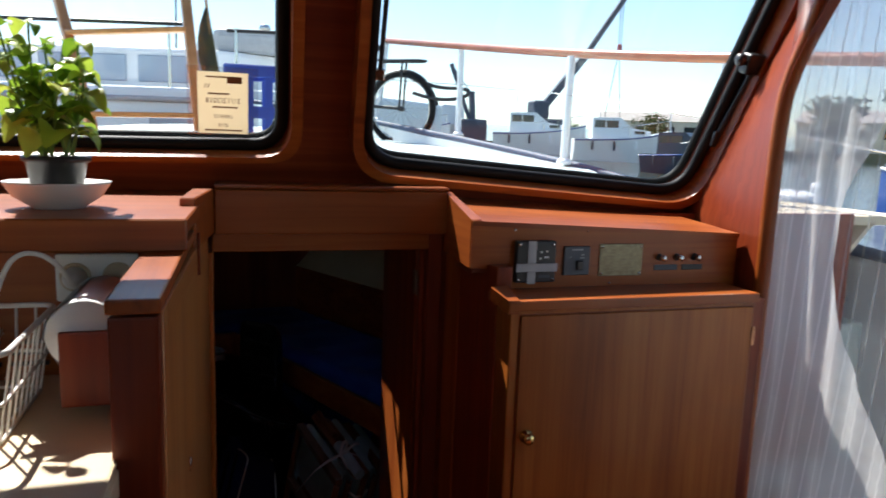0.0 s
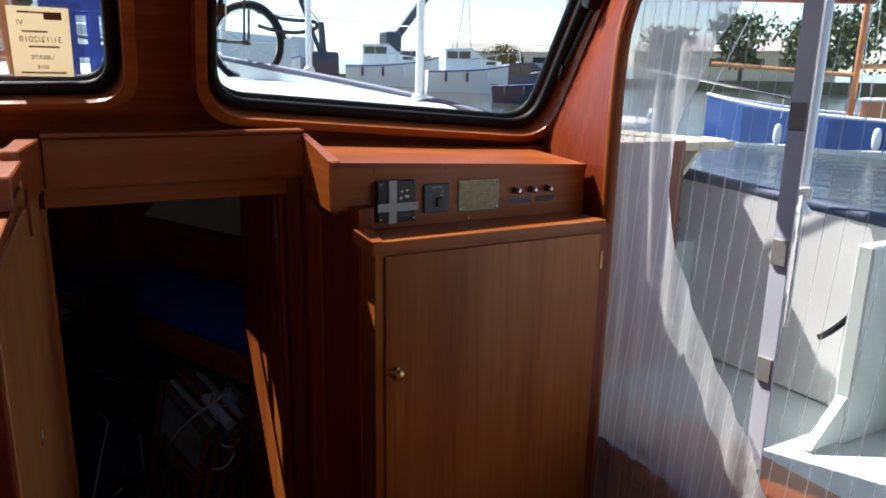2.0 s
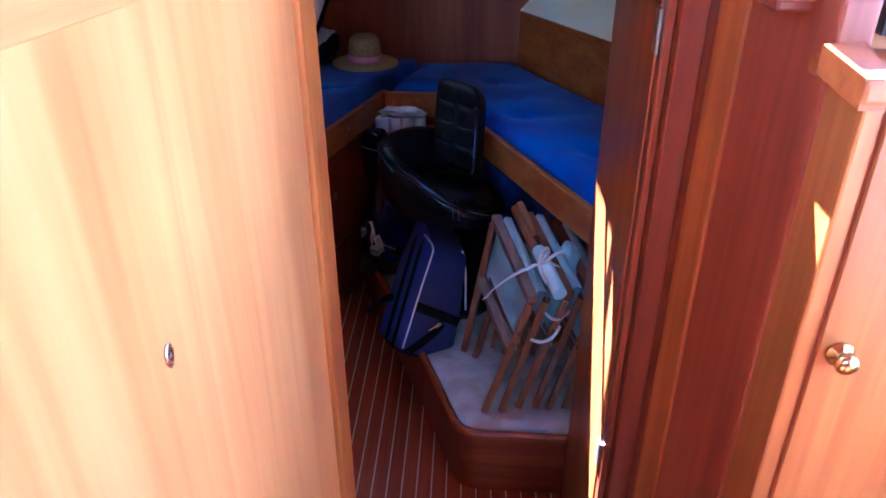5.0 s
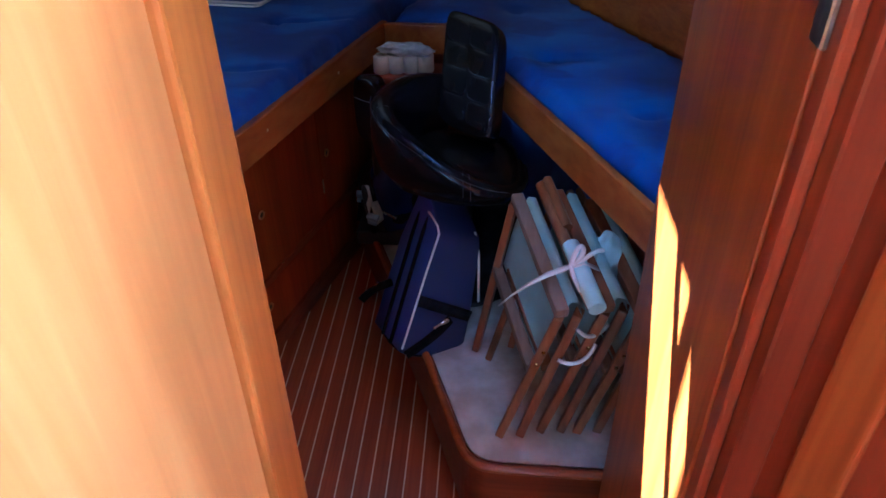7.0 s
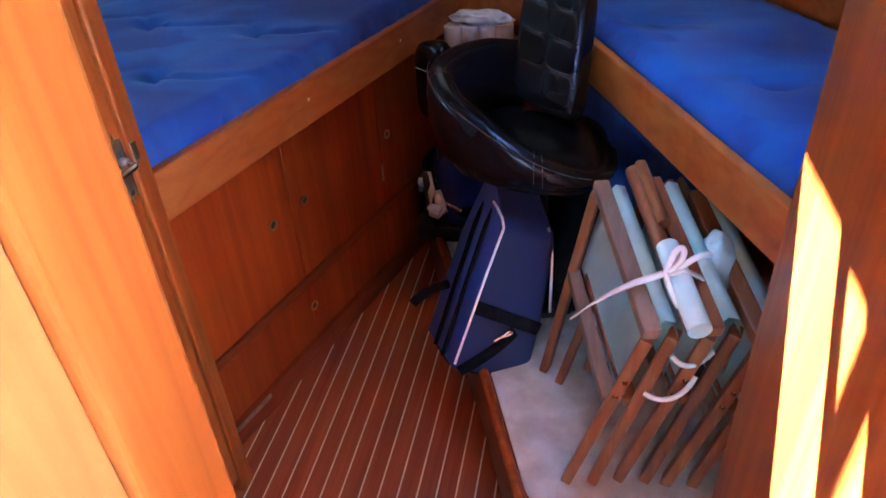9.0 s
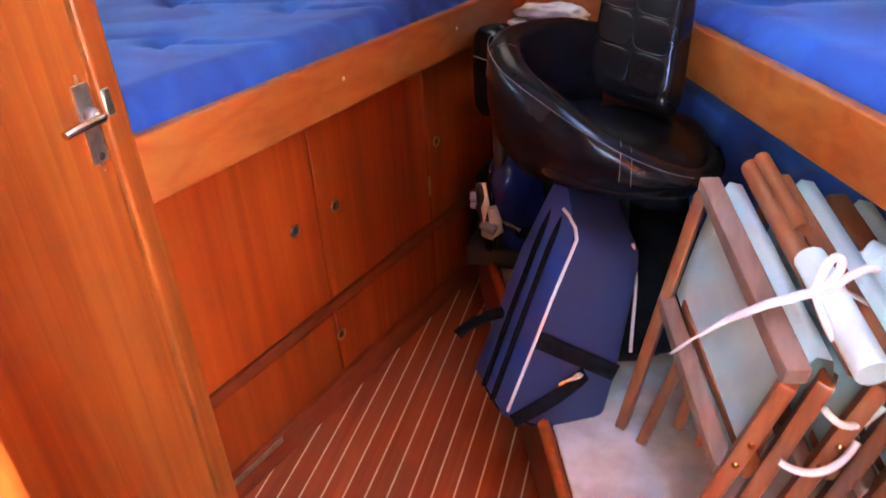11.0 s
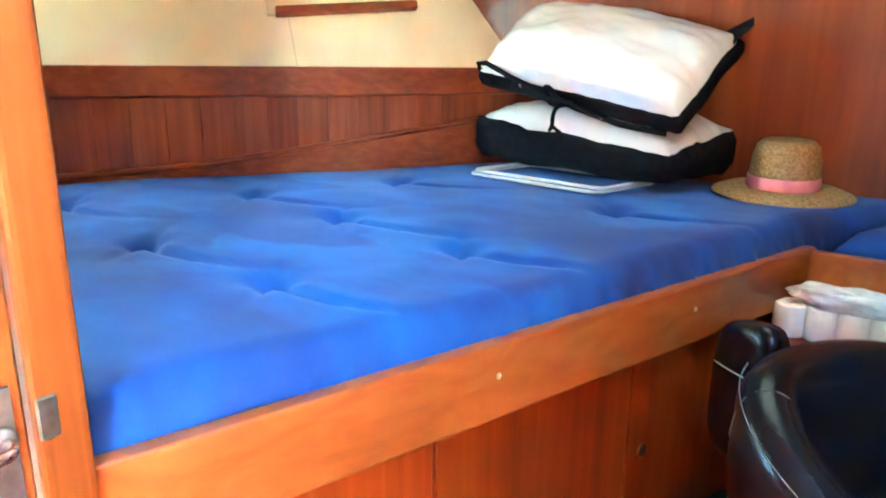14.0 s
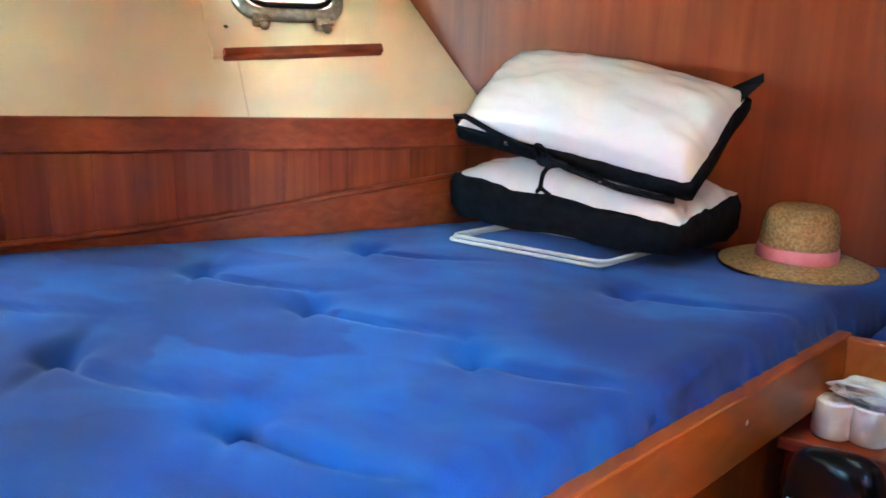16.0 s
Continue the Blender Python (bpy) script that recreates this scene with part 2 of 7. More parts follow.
def fabric_blue():
    """Blue velour: sheen, brushed lighter and darker streaks."""
    m = mat("blue_velour", (0.02, 0.08, 0.42), 0.85)
    n, l = m.node_tree.nodes, m.node_tree.links
    b = n["Principled BSDF"]
    mp = coords(m, (1.0, 1.5, 1.0), False)
    a = n.new("ShaderNodeTexNoise")
    a.inputs["Scale"].default_value, a.inputs["Detail"].default_value, a.inputs["Distortion"].default_value = 2.6, 7, 0.5
    l.new(mp.outputs[0], a.inputs["Vector"])
    # patches where the nap is brushed one way or the other
    nap = n.new("ShaderNodeTexVoronoi")
    nap.feature = "SMOOTH_F1"
    nap.inputs["Scale"].default_value = 4.0
    nap.inputs["Smoothness"].default_value = 0.22
    wob = n.new("ShaderNodeTexNoise")
    wob.inputs["Scale"].default_value, wob.inputs["Detail"].default_value = 3.0, 4
    l.new(mp.outputs[0], wob.inputs["Vector"])
    vm = n.new("ShaderNodeVectorMath")
    vm.operation = "MULTIPLY_ADD"
    vm.inputs[1].default_value = (0.45, 0.45, 0.0)
    l.new(wob.outputs["Color"], vm.inputs[0])
    l.new(mp.outputs[0], vm.inputs[2])
    l.new(vm.outputs[0], nap.inputs["Vector"])
    sep = n.new("ShaderNodeSeparateColor")
    l.new(nap.outputs["Color"], sep.inputs[0])
    blend = n.new("ShaderNodeMath")
    blend.operation = "MULTIPLY_ADD"
    blend.inputs[1].default_value = 0.27
    l.new(sep.outputs[0], blend.inputs[0])
    l.new(a.outputs["Fac"], blend.inputs[2])
    f = n.new("ShaderNodeTexNoise")
    f.inputs["Scale"].default_value, f.inputs["Detail"].default_value = 380, 2
    l.new(mp.outputs[0], f.inputs["Vector"])
    r = ramp(n, [(0.44, (0.004, 0.022, 0.15)), (0.64, (0.008, 0.052, 0.27)), (0.84, (0.015, 0.10, 0.39))])
    l.new(blend.outputs[0], r.inputs[0])
    l.new(r.outputs[0], b.inputs["Base Color"])
    b.inputs["Sheen Weight"].default_value = 0.28
    b.inputs["Sheen Tint"].default_value = (0.35, 0.5, 1.0, 1)
    b.inputs["Sheen Roughness"].default_value = 0.4
    bp = n.new("ShaderNodeBump")
    bp.inputs["Strength"].default_value, bp.inputs["Distance"].default_value = 0.25, 0.002
    l.new(f.outputs["Fac"], bp.inputs["Height"])
    l.new(bp.outputs[0], b.inputs["Normal"])
    return m


VELOUR = fabric_blue()


def glass(name, tint=(0.95, 0.98, 0.97), gloss=0.08):
    """Thin pane: lets straight light through and mirrors a little."""
    m = bpy.data.materials.new(name)
    m.use_nodes = True
    n, l = m.node_tree.nodes, m.node_tree.links
    n.clear()
    out = n.new("ShaderNodeOutputMaterial")
    tr = n.new("ShaderNodeBsdfTransparent")
    tr.inputs[0].default_value = (*tint, 1)
    gl = n.new("ShaderNodeBsdfGlossy")
    gl.inputs["Roughness"].default_value = 0.03
    mx = n.new("ShaderNodeMixShader")
    mx.inputs[0].default_value = gloss
    l.new(tr.outputs[0], mx.inputs[1])
    l.new(gl.outputs[0], mx.inputs[2])
    l.new(mx.outputs[0], out.inputs[0])
    return m


PANE = glass("window_glass", gloss=0.035)
VINYL = glass("clear_vinyl", (0.93, 0.94, 0.95), 0.12)


def sheer(name, colour, see, stripe_pitch=0.03, stripe=0.12):
    """Sheer curtain cloth with fine white woven stripes along the height; see: how much shows through."""
    m = bpy.data.materials.new(name)
    m.use_nodes = True
    n, l = m.node_tree.nodes, m.node_tree.links
    n.clear()
    out = n.new("ShaderNodeOutputMaterial")
    tr = n.new("ShaderNodeBsdfTransparent")
    di = n.new("ShaderNodeBsdfDiffuse")
    tl = n.new("ShaderNodeBsdfTranslucent")
    ad = n.new("ShaderNodeMixShader")
    ad.inputs[0].default_value = 0.45
    di.inputs[0].default_value = (*colour, 1)
    tl.inputs[0].default_value = (*colour, 1)
    l.new(di.outputs[0], ad.inputs[1])
    l.new(tl.outputs[0], ad.inputs[2])
    uv = n.new("ShaderNodeUVMap")
    sp = n.new("ShaderNodeSeparateXYZ")
    l.new(uv.outputs[0], sp.inputs[0])
    fr = n.new("ShaderNodeMath")
    fr.operation = "MODULO"
    fr.inputs[1].default_value = stripe_pitch
    l.new(sp.outputs["X"], fr.inputs[0])
    lt = n.new("ShaderNodeMath")
    lt.operation = "LESS_THAN"
    lt.inputs[1].default_value = stripe_pitch * stripe
    l.new(fr.outputs[0], lt.inputs[0])
    mr = n.new("ShaderNodeMapRange")
    mr.inputs["To Min"].default_value, mr.inputs["To Max"].default_value = 1 - see, min(1.0, 1.25 - see)
    l.new(lt.outputs[0], mr.inputs["Value"])
    mx = n.new("ShaderNodeMixShader")
    l.new(mr.outputs[0], mx.inputs[0])
    l.new(tr.outputs[0], mx.inputs[1])
    l.new(ad.outputs[0], mx.inputs[2])
    l.new(mx.outputs[0], out.inputs[0])
    return m


SHEER = sheer("striped_sheer_cloth", (0.92, 0.91, 0.89), 0.40)
SHEER_THIN = sheer("thin_striped_sheer", (0.85, 0.85, 0.85), 0.94, 0.045, 0.06)

# ---- building blocks ----


def obj(name, bm, m, parent=None, smooth=False):
    me = bpy.data.meshes.new(name)
    bm.normal_update()
    bm.to_mesh(me)
    bm.free()
    ob = new(name, me)
    for k in (m if isinstance(m, (list, tuple)) else [m]):
        me.materials.append(k)
    if smooth:
        for p in me.polygons:
            p.use_smooth = True
    ob.parent = parent
    return ob


def empty(name, label, category, group="", kind="", at=(0, 0, 0)):
    """The root of a thing; its parts keep world coordinates."""
    ob = new(name)
    ob.empty_display_size = 0.05
    return tagged(ob, label, category, group, kind)


def turn(bm, m4):
    bmesh.ops.transform(bm, matrix=m4, verts=bm.verts)


def slab(lo, hi, bevel=0.003, seg=1):
    bm = bmesh.new()
    bmesh.ops.create_cube(bm, size=1)
    for v in bm.verts:
        v.co = Vector([(a + b) / 2 + c * (b - a) for a, b, c in zip(lo, hi, v.co)])
    if bevel:
        bmesh.ops.bevel(bm, geom=bm.edges[:], offset=bevel, segments=seg, profile=0.6, affect="EDGES")
    return bm


def box(name, lo, hi, m, parent=None, bevel=0.003, seg=1, by=None, smooth=False):
    bm = slab(lo, hi, bevel, seg)
    if by is not None:
        turn(bm, by)
    return obj(name, bm, m, parent, smooth)


def prism(name, poly, z0, z1, m, parent=None, bevel=0.003, seg=1, by=None):
    """An upright block on a plan of (x, y) corners."""
    bm = bmesh.new()
    f = bm.faces.new([bm.verts.new((x, y, z0)) for x, y in poly])
    up = bmesh.ops.extrude_face_region(bm, geom=[f])
    for v in [g for g in up["geom"] if isinstance(g, bmesh.types.BMVert)]:
        v.co.z = z1
    bmesh.ops.recalc_face_normals(bm, faces=bm.faces)
    if bevel:
        bmesh.ops.bevel(bm, geom=bm.edges[:], offset=bevel, segments=seg, profile=0.6, affect="EDGES")
    if by is not None:
        turn(bm, by)
    return obj(name, bm, m, parent)


def frompoints(name, verts, faces, m, parent=None, smooth=False):
    bm = bmesh.new()
    vs = [bm.verts.new(v) for v in verts]
    for f in faces:
        bm.faces.new([vs[i] for i in f])
    bmesh.ops.recalc_face_normals(bm, faces=bm.faces)
    return obj(name, bm, m, parent, smooth)


def baked(curve, name, m, parent, by=None, smooth=True):
    """A mesh object out of a curve."""
    tmp = new("tmp", curve)
    bpy.context.view_layer.update()
    me = bpy.data.meshes.new_from_object(tmp.evaluated_get(bpy.context.evaluated_depsgraph_get()))
    bpy.data.objects.remove(tmp)
    bpy.data.curves.remove(curve)
    me.materials.clear()
    me.materials.append(m)
    if by is not None:
        me.transform(by)
    for p in me.polygons:
        p.use_smooth = smooth
    me.name = name
    ob = new(name, me)
    ob.parent = parent
    return ob


def tube(name, pts, r, m, parent=None, cyclic=False, soft=True, res=3, by=None, flat=1.0, radii=None):
    """A round bar along points."""
    cu = bpy.data.curves.new(name, "CURVE")
    cu.dimensions, cu.bevel_depth, cu.bevel_resolution, cu.resolution_u, cu.use_fill_caps = "3D", r, res, 6, True
    sp = cu.splines.new("NURBS" if soft and len(pts) > 2 else "POLY")
    sp.points.add(len(pts) - 1)
    for k, (p, q) in enumerate(zip(sp.points, pts)):
        p.co = (*q, 1)
        if radii:
            p.radius = radii[k]
    if sp.type == "NURBS":
        sp.order_u, sp.use_endpoint_u = min(4, len(pts)), True
    sp.use_cyclic_u = cyclic
    return baked(cu, name, m, parent, by)


def band(name, pts, wide, thick, m, parent=None, by=None):
    """A flat strip along points: a flattened tube with its width upright to z where it can."""
    bm = bmesh.new()
    rows = []
    P = [Vector(p) for p in pts]
    for i, p in enumerate(P):
        d = (P[min(i + 1, len(P) - 1)] - P[max(i - 1, 0)]).normalized()
        s = d.cross(Vector((0.05, 0.1, 1))).normalized()
        u = s.cross(d).normalized()
        rows.append([bm.verts.new(p + s * wide / 2 * a + u * thick / 2 * b) for a, b in ((-1, -1), (1, -1), (1, 1), (-1, 1))])
    for a, b in zip(rows, rows[1:]):
        for k in range(4):
            bm.faces.new((a[k], a[(k + 1) % 4], b[(k + 1) % 4], b[k]))
    bm.faces.new(rows[0])
    bm.faces.new(rows[-1][::-1])
    bmesh.ops.recalc_face_normals(bm, faces=bm.faces)
    if by is not None:
        turn(bm, by)
    return obj(name, bm, m, parent, True)


def rounded(poly, radius, steps=6):
    """Corners of a plan rounded off."""
    out = []
    n = len(poly)
    for i in range(n):
        p, a, b = Vector(poly[i]), Vector(poly[i - 1]), Vector(poly[(i + 1) % n])
        r = radius[i] if isinstance(radius, (list, tuple)) else radius
        u, v = (a - p).normalized(), (b - p).normalized()
        s, e = p + u * r, p + v * r
        for k in range(steps + 1):
            t = k / steps
            out.append(tuple(s * (1 - t) ** 2 + p * 2 * t * (1 - t) + e * t * t))
    return out


def sheet_with_holes(name, outer, holes, thick, m, by, parent=None):
    """A board cut to an outline with openings through it; by lays its plane in the place."""
    cu = bpy.data.curves.new(name, "CURVE")
    cu.dimensions, cu.fill_mode, cu.extrude = "2D", "BOTH", thick / 2
    for loop in (outer, *holes):
        sp = cu.splines.new("POLY")
        sp.points.add(len(loop) - 1)
        for p, (x, y) in zip(sp.points, loop):
            p.co = (x, y, 0, 1)
        sp.use_cyclic_u = True
    return baked(cu, name, m, parent, by, False)


def lathe(name, prof, m, parent=None, n=28, by=None, wobble=0.0):
    """A turned shape: (radius, height) from bottom to top."""
    bm = bmesh.new()
    rings = []
    for r, z in prof:
        rings.append([bm.verts.new((r * math.cos(2 * math.pi * k / n) * (1 + wobble * math.sin(3 * k)), r * math.sin(2 * math.pi * k / n), z)) for k in range(n)])
    for a, b in zip(rings, rings[1:]):
        for k in range(n):
            bm.faces.new((a[k], a[(k + 1) % n], b[(k + 1) % n], b[k]))
    if prof[0][0] > 0.0005:
        bm.faces.new(rings[0][::-1])
    if prof[-1][0] > 0.0005:
        bm.faces.new(rings[-1])
    bmesh.ops.remove_doubles(bm, verts=bm.verts, dist=0.0002)
    bmesh.ops.recalc_face_normals(bm, faces=bm.faces)
    if by is not None:
        turn(bm, by)
    return obj(name, bm, m, parent, True)


def puffed(name, size, m, parent=None, by=None, power=5.0, cuts=10, lump=0.0, seed=0.0):
    """A stuffed block: a superellipsoid of full size (x, y, z)."""
    bm = bmesh.new()
    bmesh.ops.create_cube(bm, size=2)
    bmesh.ops.subdivide_edges(bm, edges=bm.edges[:], cuts=cuts, use_grid_fill=True)
    for v in bm.verts:
        c = v.co.copy()
        g = (abs(c.x) ** power + abs(c.y) ** power + abs(c.z) ** power) ** (1 / power)
        c /= g
        if lump:
            c += c.normalized() * lump * noise.noise(c * 2.3 + Vector((seed, 0, 0)))
        v.co = Vector((c.x * size[0] / 2, c.y * size[1] / 2, c.z * size[2] / 2))
    if by is not None:
        turn(bm, by)
    return obj(name, bm, m, parent, True)


def words(name, text, size, m, by, parent=None):
    cu = bpy.data.curves.new(name, "FONT")
    cu.body, cu.size, cu.align_x, cu.extrude = text, size, "CENTER", 0.0002
    return baked(cu, name, m, parent, by, False)


def along(a, b):
    """A pose at a with x towards b (level plan direction) and z up."""
    d = Vector(b) - Vector(a)
    return Matrix.Translation(a) @ Matrix.Rotation(math.atan2(d.y, d.x), 4, "Z")


def plane_pose(o, u, v):
    u, v = Vector(u).normalized(), Vector(v).normalized()
    w = u.cross(v)
    return Matrix(((u.x, v.x, w.x, o[0]), (u.y, v.y, w.y, o[1]), (u.z, v.z, w.z, o[2]), (0, 0, 0, 1)))

# ---- the wheelhouse ----
DECK, SILL, ROOF = 0.6, 1.86, 2.75  # wheelhouse floor, top of the shelf, ceiling
RAKE = math.tan(radians(20))


def fore(z):
    """How far forward the raked windscreen wall stands at a height."""
    return 2.03 - (z - 1.9) * RAKE


S = lambda ob, label="", cat="": tagged(ob, label, cat, "", "structure")

S(prism("floor_wheelhouse", [(-2.0, -1.7), (1.4, -1.7), (1.4, 1.45), (-2.0, 1.45)], DECK - 0.05, DECK, SOLE), "varnished brown wheelhouse floor boards", "floor")
stairs = S(empty("steps", "brown wooden steps down to the fore cabin", "steps"), "", "")
box("step", (-0.066, 1.45, 0.36), (0.54, 1.68, 0.4), WOOD_X, stairs)
box("step", (-0.066, 1.66, 0.16), (0.54, 1.9, 0.2), WOOD_X, stairs)
box("riser", (-0.066, 1.425, 0.0), (0.54, 1.45, DECK - 0.05), RED_X, stairs)

WIND = plane_pose((0, 2.03, 1.9), (1, 0, 0), (0, -math.sin(radians(20)), math.cos(radians(20))))
right_pane = rounded([(0.338, 0.048), (1.37, -0.034), (1.515, 0.80), (0.325, 0.80)], [0.10, 0.11, 0.07, 0.07], 8)
left_pane = rounded([(-1.3, 0.06), (0.118, 0.082), (0.105, 0.80), (-1.3, 0.80)], [0.08, 0.08, 0.07, 0.07], 8)
outline = [(-2.0, -0.12), (1.44, -0.12), (1.70, 0.9), (-2.0, 0.9)]
wall_fore = S(sheet_with_holes("wall_fore", outline, [left_pane, right_pane], 0.05, RED_X, WIND), "dark varnished mahogany windscreen wall with two windows", "wall")


def window_set(name, loop, label):
    """Glass, black rubber seal and wooden surround of one windscreen."""
    w = S(empty(name, label, "window"))
    tube("seal", [(x, y, 0.02) for x, y in loop], 0.017, RUBBER, w, True, False, 3, WIND)
    tube("seal", [(x, y, -0.03) for x, y in loop], 0.015, RUBBER, w, True, False, 3, WIND)
    c = Vector((sum(p[0] for p in loop) / len(loop), sum(p[1] for p in loop) / len(loop)))
    grown = [tuple(Vector(p) + (Vector(p) - c).normalized() * 0.02) for p in loop]
    wide = [tuple(Vector(p) + (Vector(p) - c).normalized() * 0.05) for p in loop]
    sur = sheet_with_holes("surround", wide, [grown], 0.06, WOOD_X, WIND @ Matrix.Translation((0, 0, 0.055)), w)
    mod = sur.modifiers.new("edge", "BEVEL")
    mod.width, mod.segments, mod.limit_method = 0.009, 3, "ANGLE"
    g = sheet_with_holes("pane", loop, [], 0.004, PANE, WIND @ Matrix.Translation((0, 0, -0.008)), w)
    g.visible_shadow = False
    return w


window_set("window_1", left_pane, "wide windscreen with black rubber seal, permit inside")
window_set("window_2", right_pane, "windscreen with rounded corners and black rubber seal")

# shelf to port, under the windscreen, with its fascia
S(prism("shelf_port", [(-2.0, 1.38), (-0.085, 1.38), (-0.075, 1.66), (-0.05, 1.9), (-0.05, 2.07), (-2.0, 2.07)], 1.815, 1.845, WOOD_X), "sunlit varnished wooden shelf under the windscreen", "shelf")
S(prism("wall_galley_back", [(-2.0, 1.45), (-0.135, 1.45), (-0.135, 1.48), (-2.0, 1.48)], DECK, 1.813, WOOD_X), "varnished wooden back panel behind the galley counter", "wall")
S(box("trim_shelf_front", (-2.0, 1.365, 1.79), (-0.085, 1.379, 1.846), WOOD_X), "varnished edging of the shelf", "trim")
S(box("counter_galley", (-2.0, 0.45, 1.51), (-0.158, 1.449, 1.55), BEIGE), "beige laminate galley counter", "counter")
S(box("wall_galley_front", (-2.0, 0.5, DECK), (-0.158, 0.53, 1.508), WOOD_Z), "varnished wooden front of the galley counter", "wall")
S(box("counter_board", (-0.36, 0.7, 1.551), (-0.16, 1.43, 1.562), BEIGE, None, 0.004, 2), "pale beige board lying on the galley counter", "board")
S(prism("trim_vent", [(-1.0, 1.444), (-0.33, 1.444), (-0.33, 1.449), (-1.0, 1.449)], 1.56, 1.565, WOOD_X), "thin wooden bead", "trim")
vent = empty("vent_grille", "dark slotted ventilation openings in the wooden panel", "vent")
for i in range(3):
    for k in range(2):
        box("slot", (-0.46 + k * 0.075, 1.444, 1.575 + i * 0.02), (-0.40 + k * 0.075, 1.4495, 1.583 + i * 0.02), BLACK, vent, 0.001)

# partition between the galley and the companionway
part = S(empty("partition", "pale varnished partition with a darker end post and cap", "partition"))
prism("panel", [(-0.145, 1.075), (-0.104, 1.075), (-0.066, 1.905), (-0.13, 1.905)], 0.0, 1.758, PALE_Z, part, 0.002)
prism("edge_stile", [(-0.108, 1.076), (-0.1005, 1.076), (-0.0985, 1.118), (-0.106, 1.118)], DECK, 1.757, PALE_Z, part, 0.002)
prism("top_band", [(-0.106, 1.1185), (-0.0985, 1.1185), (-0.0795, 1.607), (-0.087, 1.607)], 1.716, 1.757, PALE_Y, part, 0.002)
prism("end_post", [(-0.166, 1.045), (-0.104, 1.045), (-0.103, 1.074), (-0.164, 1.074)], DECK, 1.755, RED_Z, part, 0.004, 2)
bmc = slab((-0.168, 1.04, -0.009), (-0.1, 1.68, 0.012), 0.004, 2)
for v in bmc.verts:
    f = (v.co.y - 1.04) / 0.64
    v.co.z += 1.768 + 0.018 * f
    v.co.x += 0.018 * f
obj("cap", bmc, WOOD_Y, part)
lathe("keyhole", [(0.0, 0), (0.011, 0), (0.012, 0.002), (0.006, 0.003), (0.004, 0.0005), (0.0, 0.0005)], CHROME, part, 16, pose(-0.0895, 1.392, 1.388, 0, 90, 0) @ Matrix.Diagonal((1.25, 0.8, 1, 1)))
box("slot", (-0.0795, 1.612, 1.70), (-0.0735, 1.622, 1.79), RED_Z, part, 0.001)
lathe("knob", [(0.0, 0), (0.01, 0), (0.011, 0.004), (0.0, 0.007)], DULL, part, 14, pose(-0.084, 1.24, 1.15, 0, 90, 0))

# door surround to the fore cabin
surr = S(empty("door_surround", "varnished mahogany door surround to the fore cabin", "doorway"))
prism("cheek", [(-0.112, 1.61), (-0.082, 1.61), (-0.05, 1.905), (-0.1, 1.905)], 1.75, 1.862, WOOD_Z, surr)
box("lintel", (-0.058, 1.908, 1.702), (0.505, 1.945, 1.752), WOOD_X, surr)
box("lintel_board", (-0.05, 1.885, 1.748), (0.545, 1.925, 1.86), WOOD_X, surr, 0.004, 2)
box("lintel_top", (-0.05, 1.885, 1.861), (0.55, 2.07, 1.872), WOOD_X, surr)
# golden where the partition is pale: shade of the edge put into the colour
box("jamb", (-0.11, 1.906, 0.0), (-0.055, 2.004, 1.702), GOLD_Z, surr, 0.006, 2)
box("jamb", (0.502, 1.908, 0.0), (0.542, 1.948, 1.75), RED_Z, surr)
box("jamb", (0.487, 1.935, 0.0), (0.5015, 1.965, 1.70), RED_Z, surr)
prism("cheek", [(0.54, 1.915), (0.542, 1.87), (0.566, 1.78), (0.60, 1.64), (0.64, 1.64), (0.64, 1.915)], 0.0, 1.70, RED_Z, surr, 0.004, 2)
prism("moulding", rounded([(0.536, 1.86), (0.556, 1.80), (0.575, 1.805), (0.556, 1.868)], 0.006, 3), 0.0, 1.70, WOOD_Z, surr, 0.0)

# dashboard to starboard
dash = S(empty("dashboard", "varnished wooden dashboard with meter, switch and brass plate", "dashboard"))
front = [(0.546, 1.69), (0.622, 1.688), (0.622, 1.636), (1.318, 1.62), (1.318, 1.772), (0.546, 1.807)]
sheet_with_holes("panel", front, [], 0.02, WOOD_X, plane_pose((0, 1.694, 0), (1, 0, 0), (0, 0, 1)), dash)
frompoints("top", [(0.548, 1.678, 1.808), (1.318, 1.678, 1.774), (1.318, 2.08, 1.80), (0.548, 2.08, 1.845), (0.548, 1.678, 1.796), (1.318, 1.678, 1.762), (1.318, 2.08, 1.788), (0.548, 2.08, 1.833)],
           [(0, 1, 2, 3), (4, 5, 6, 7), (0, 1, 5, 4), (1, 2, 6, 5), (2, 3, 7, 6), (3, 0, 4, 7)], WOOD_X, dash)
frompoints("cheek", [(0.545, 1.688, 1.69), (0.545, 1.688, 1.81), (0.544, 1.905, 1.86), (0.544, 1.905, 1.70), (0.572, 1.684, 1.69), (0.572, 1.684, 1.81), (0.56, 1.905, 1.86), (0.56, 1.905, 1.70)],
           [(0, 1, 2, 3), (4, 5, 6, 7), (0, 1, 5, 4), (1, 2, 6, 5), (2, 3, 7, 6), (3, 0, 4, 7)], WOOD_Y, dash)
box("underside", (0.55, 1.69, 1.676), (0.66, 1.90, 1.69), RED_X, dash)
for x, z in ((0.66, 1.785), (0.86, 1.782), (1.0, 1.782), (1.25, 1.77), (0.645, 1.65), (0.93, 1.645)):
    lathe("screw", [(0, 0), (0.004, 0), (0.003, 0.0015), (0, 0.002)], CHROME, dash, 10, pose(x, 1.684, z, 90, 0, 0))

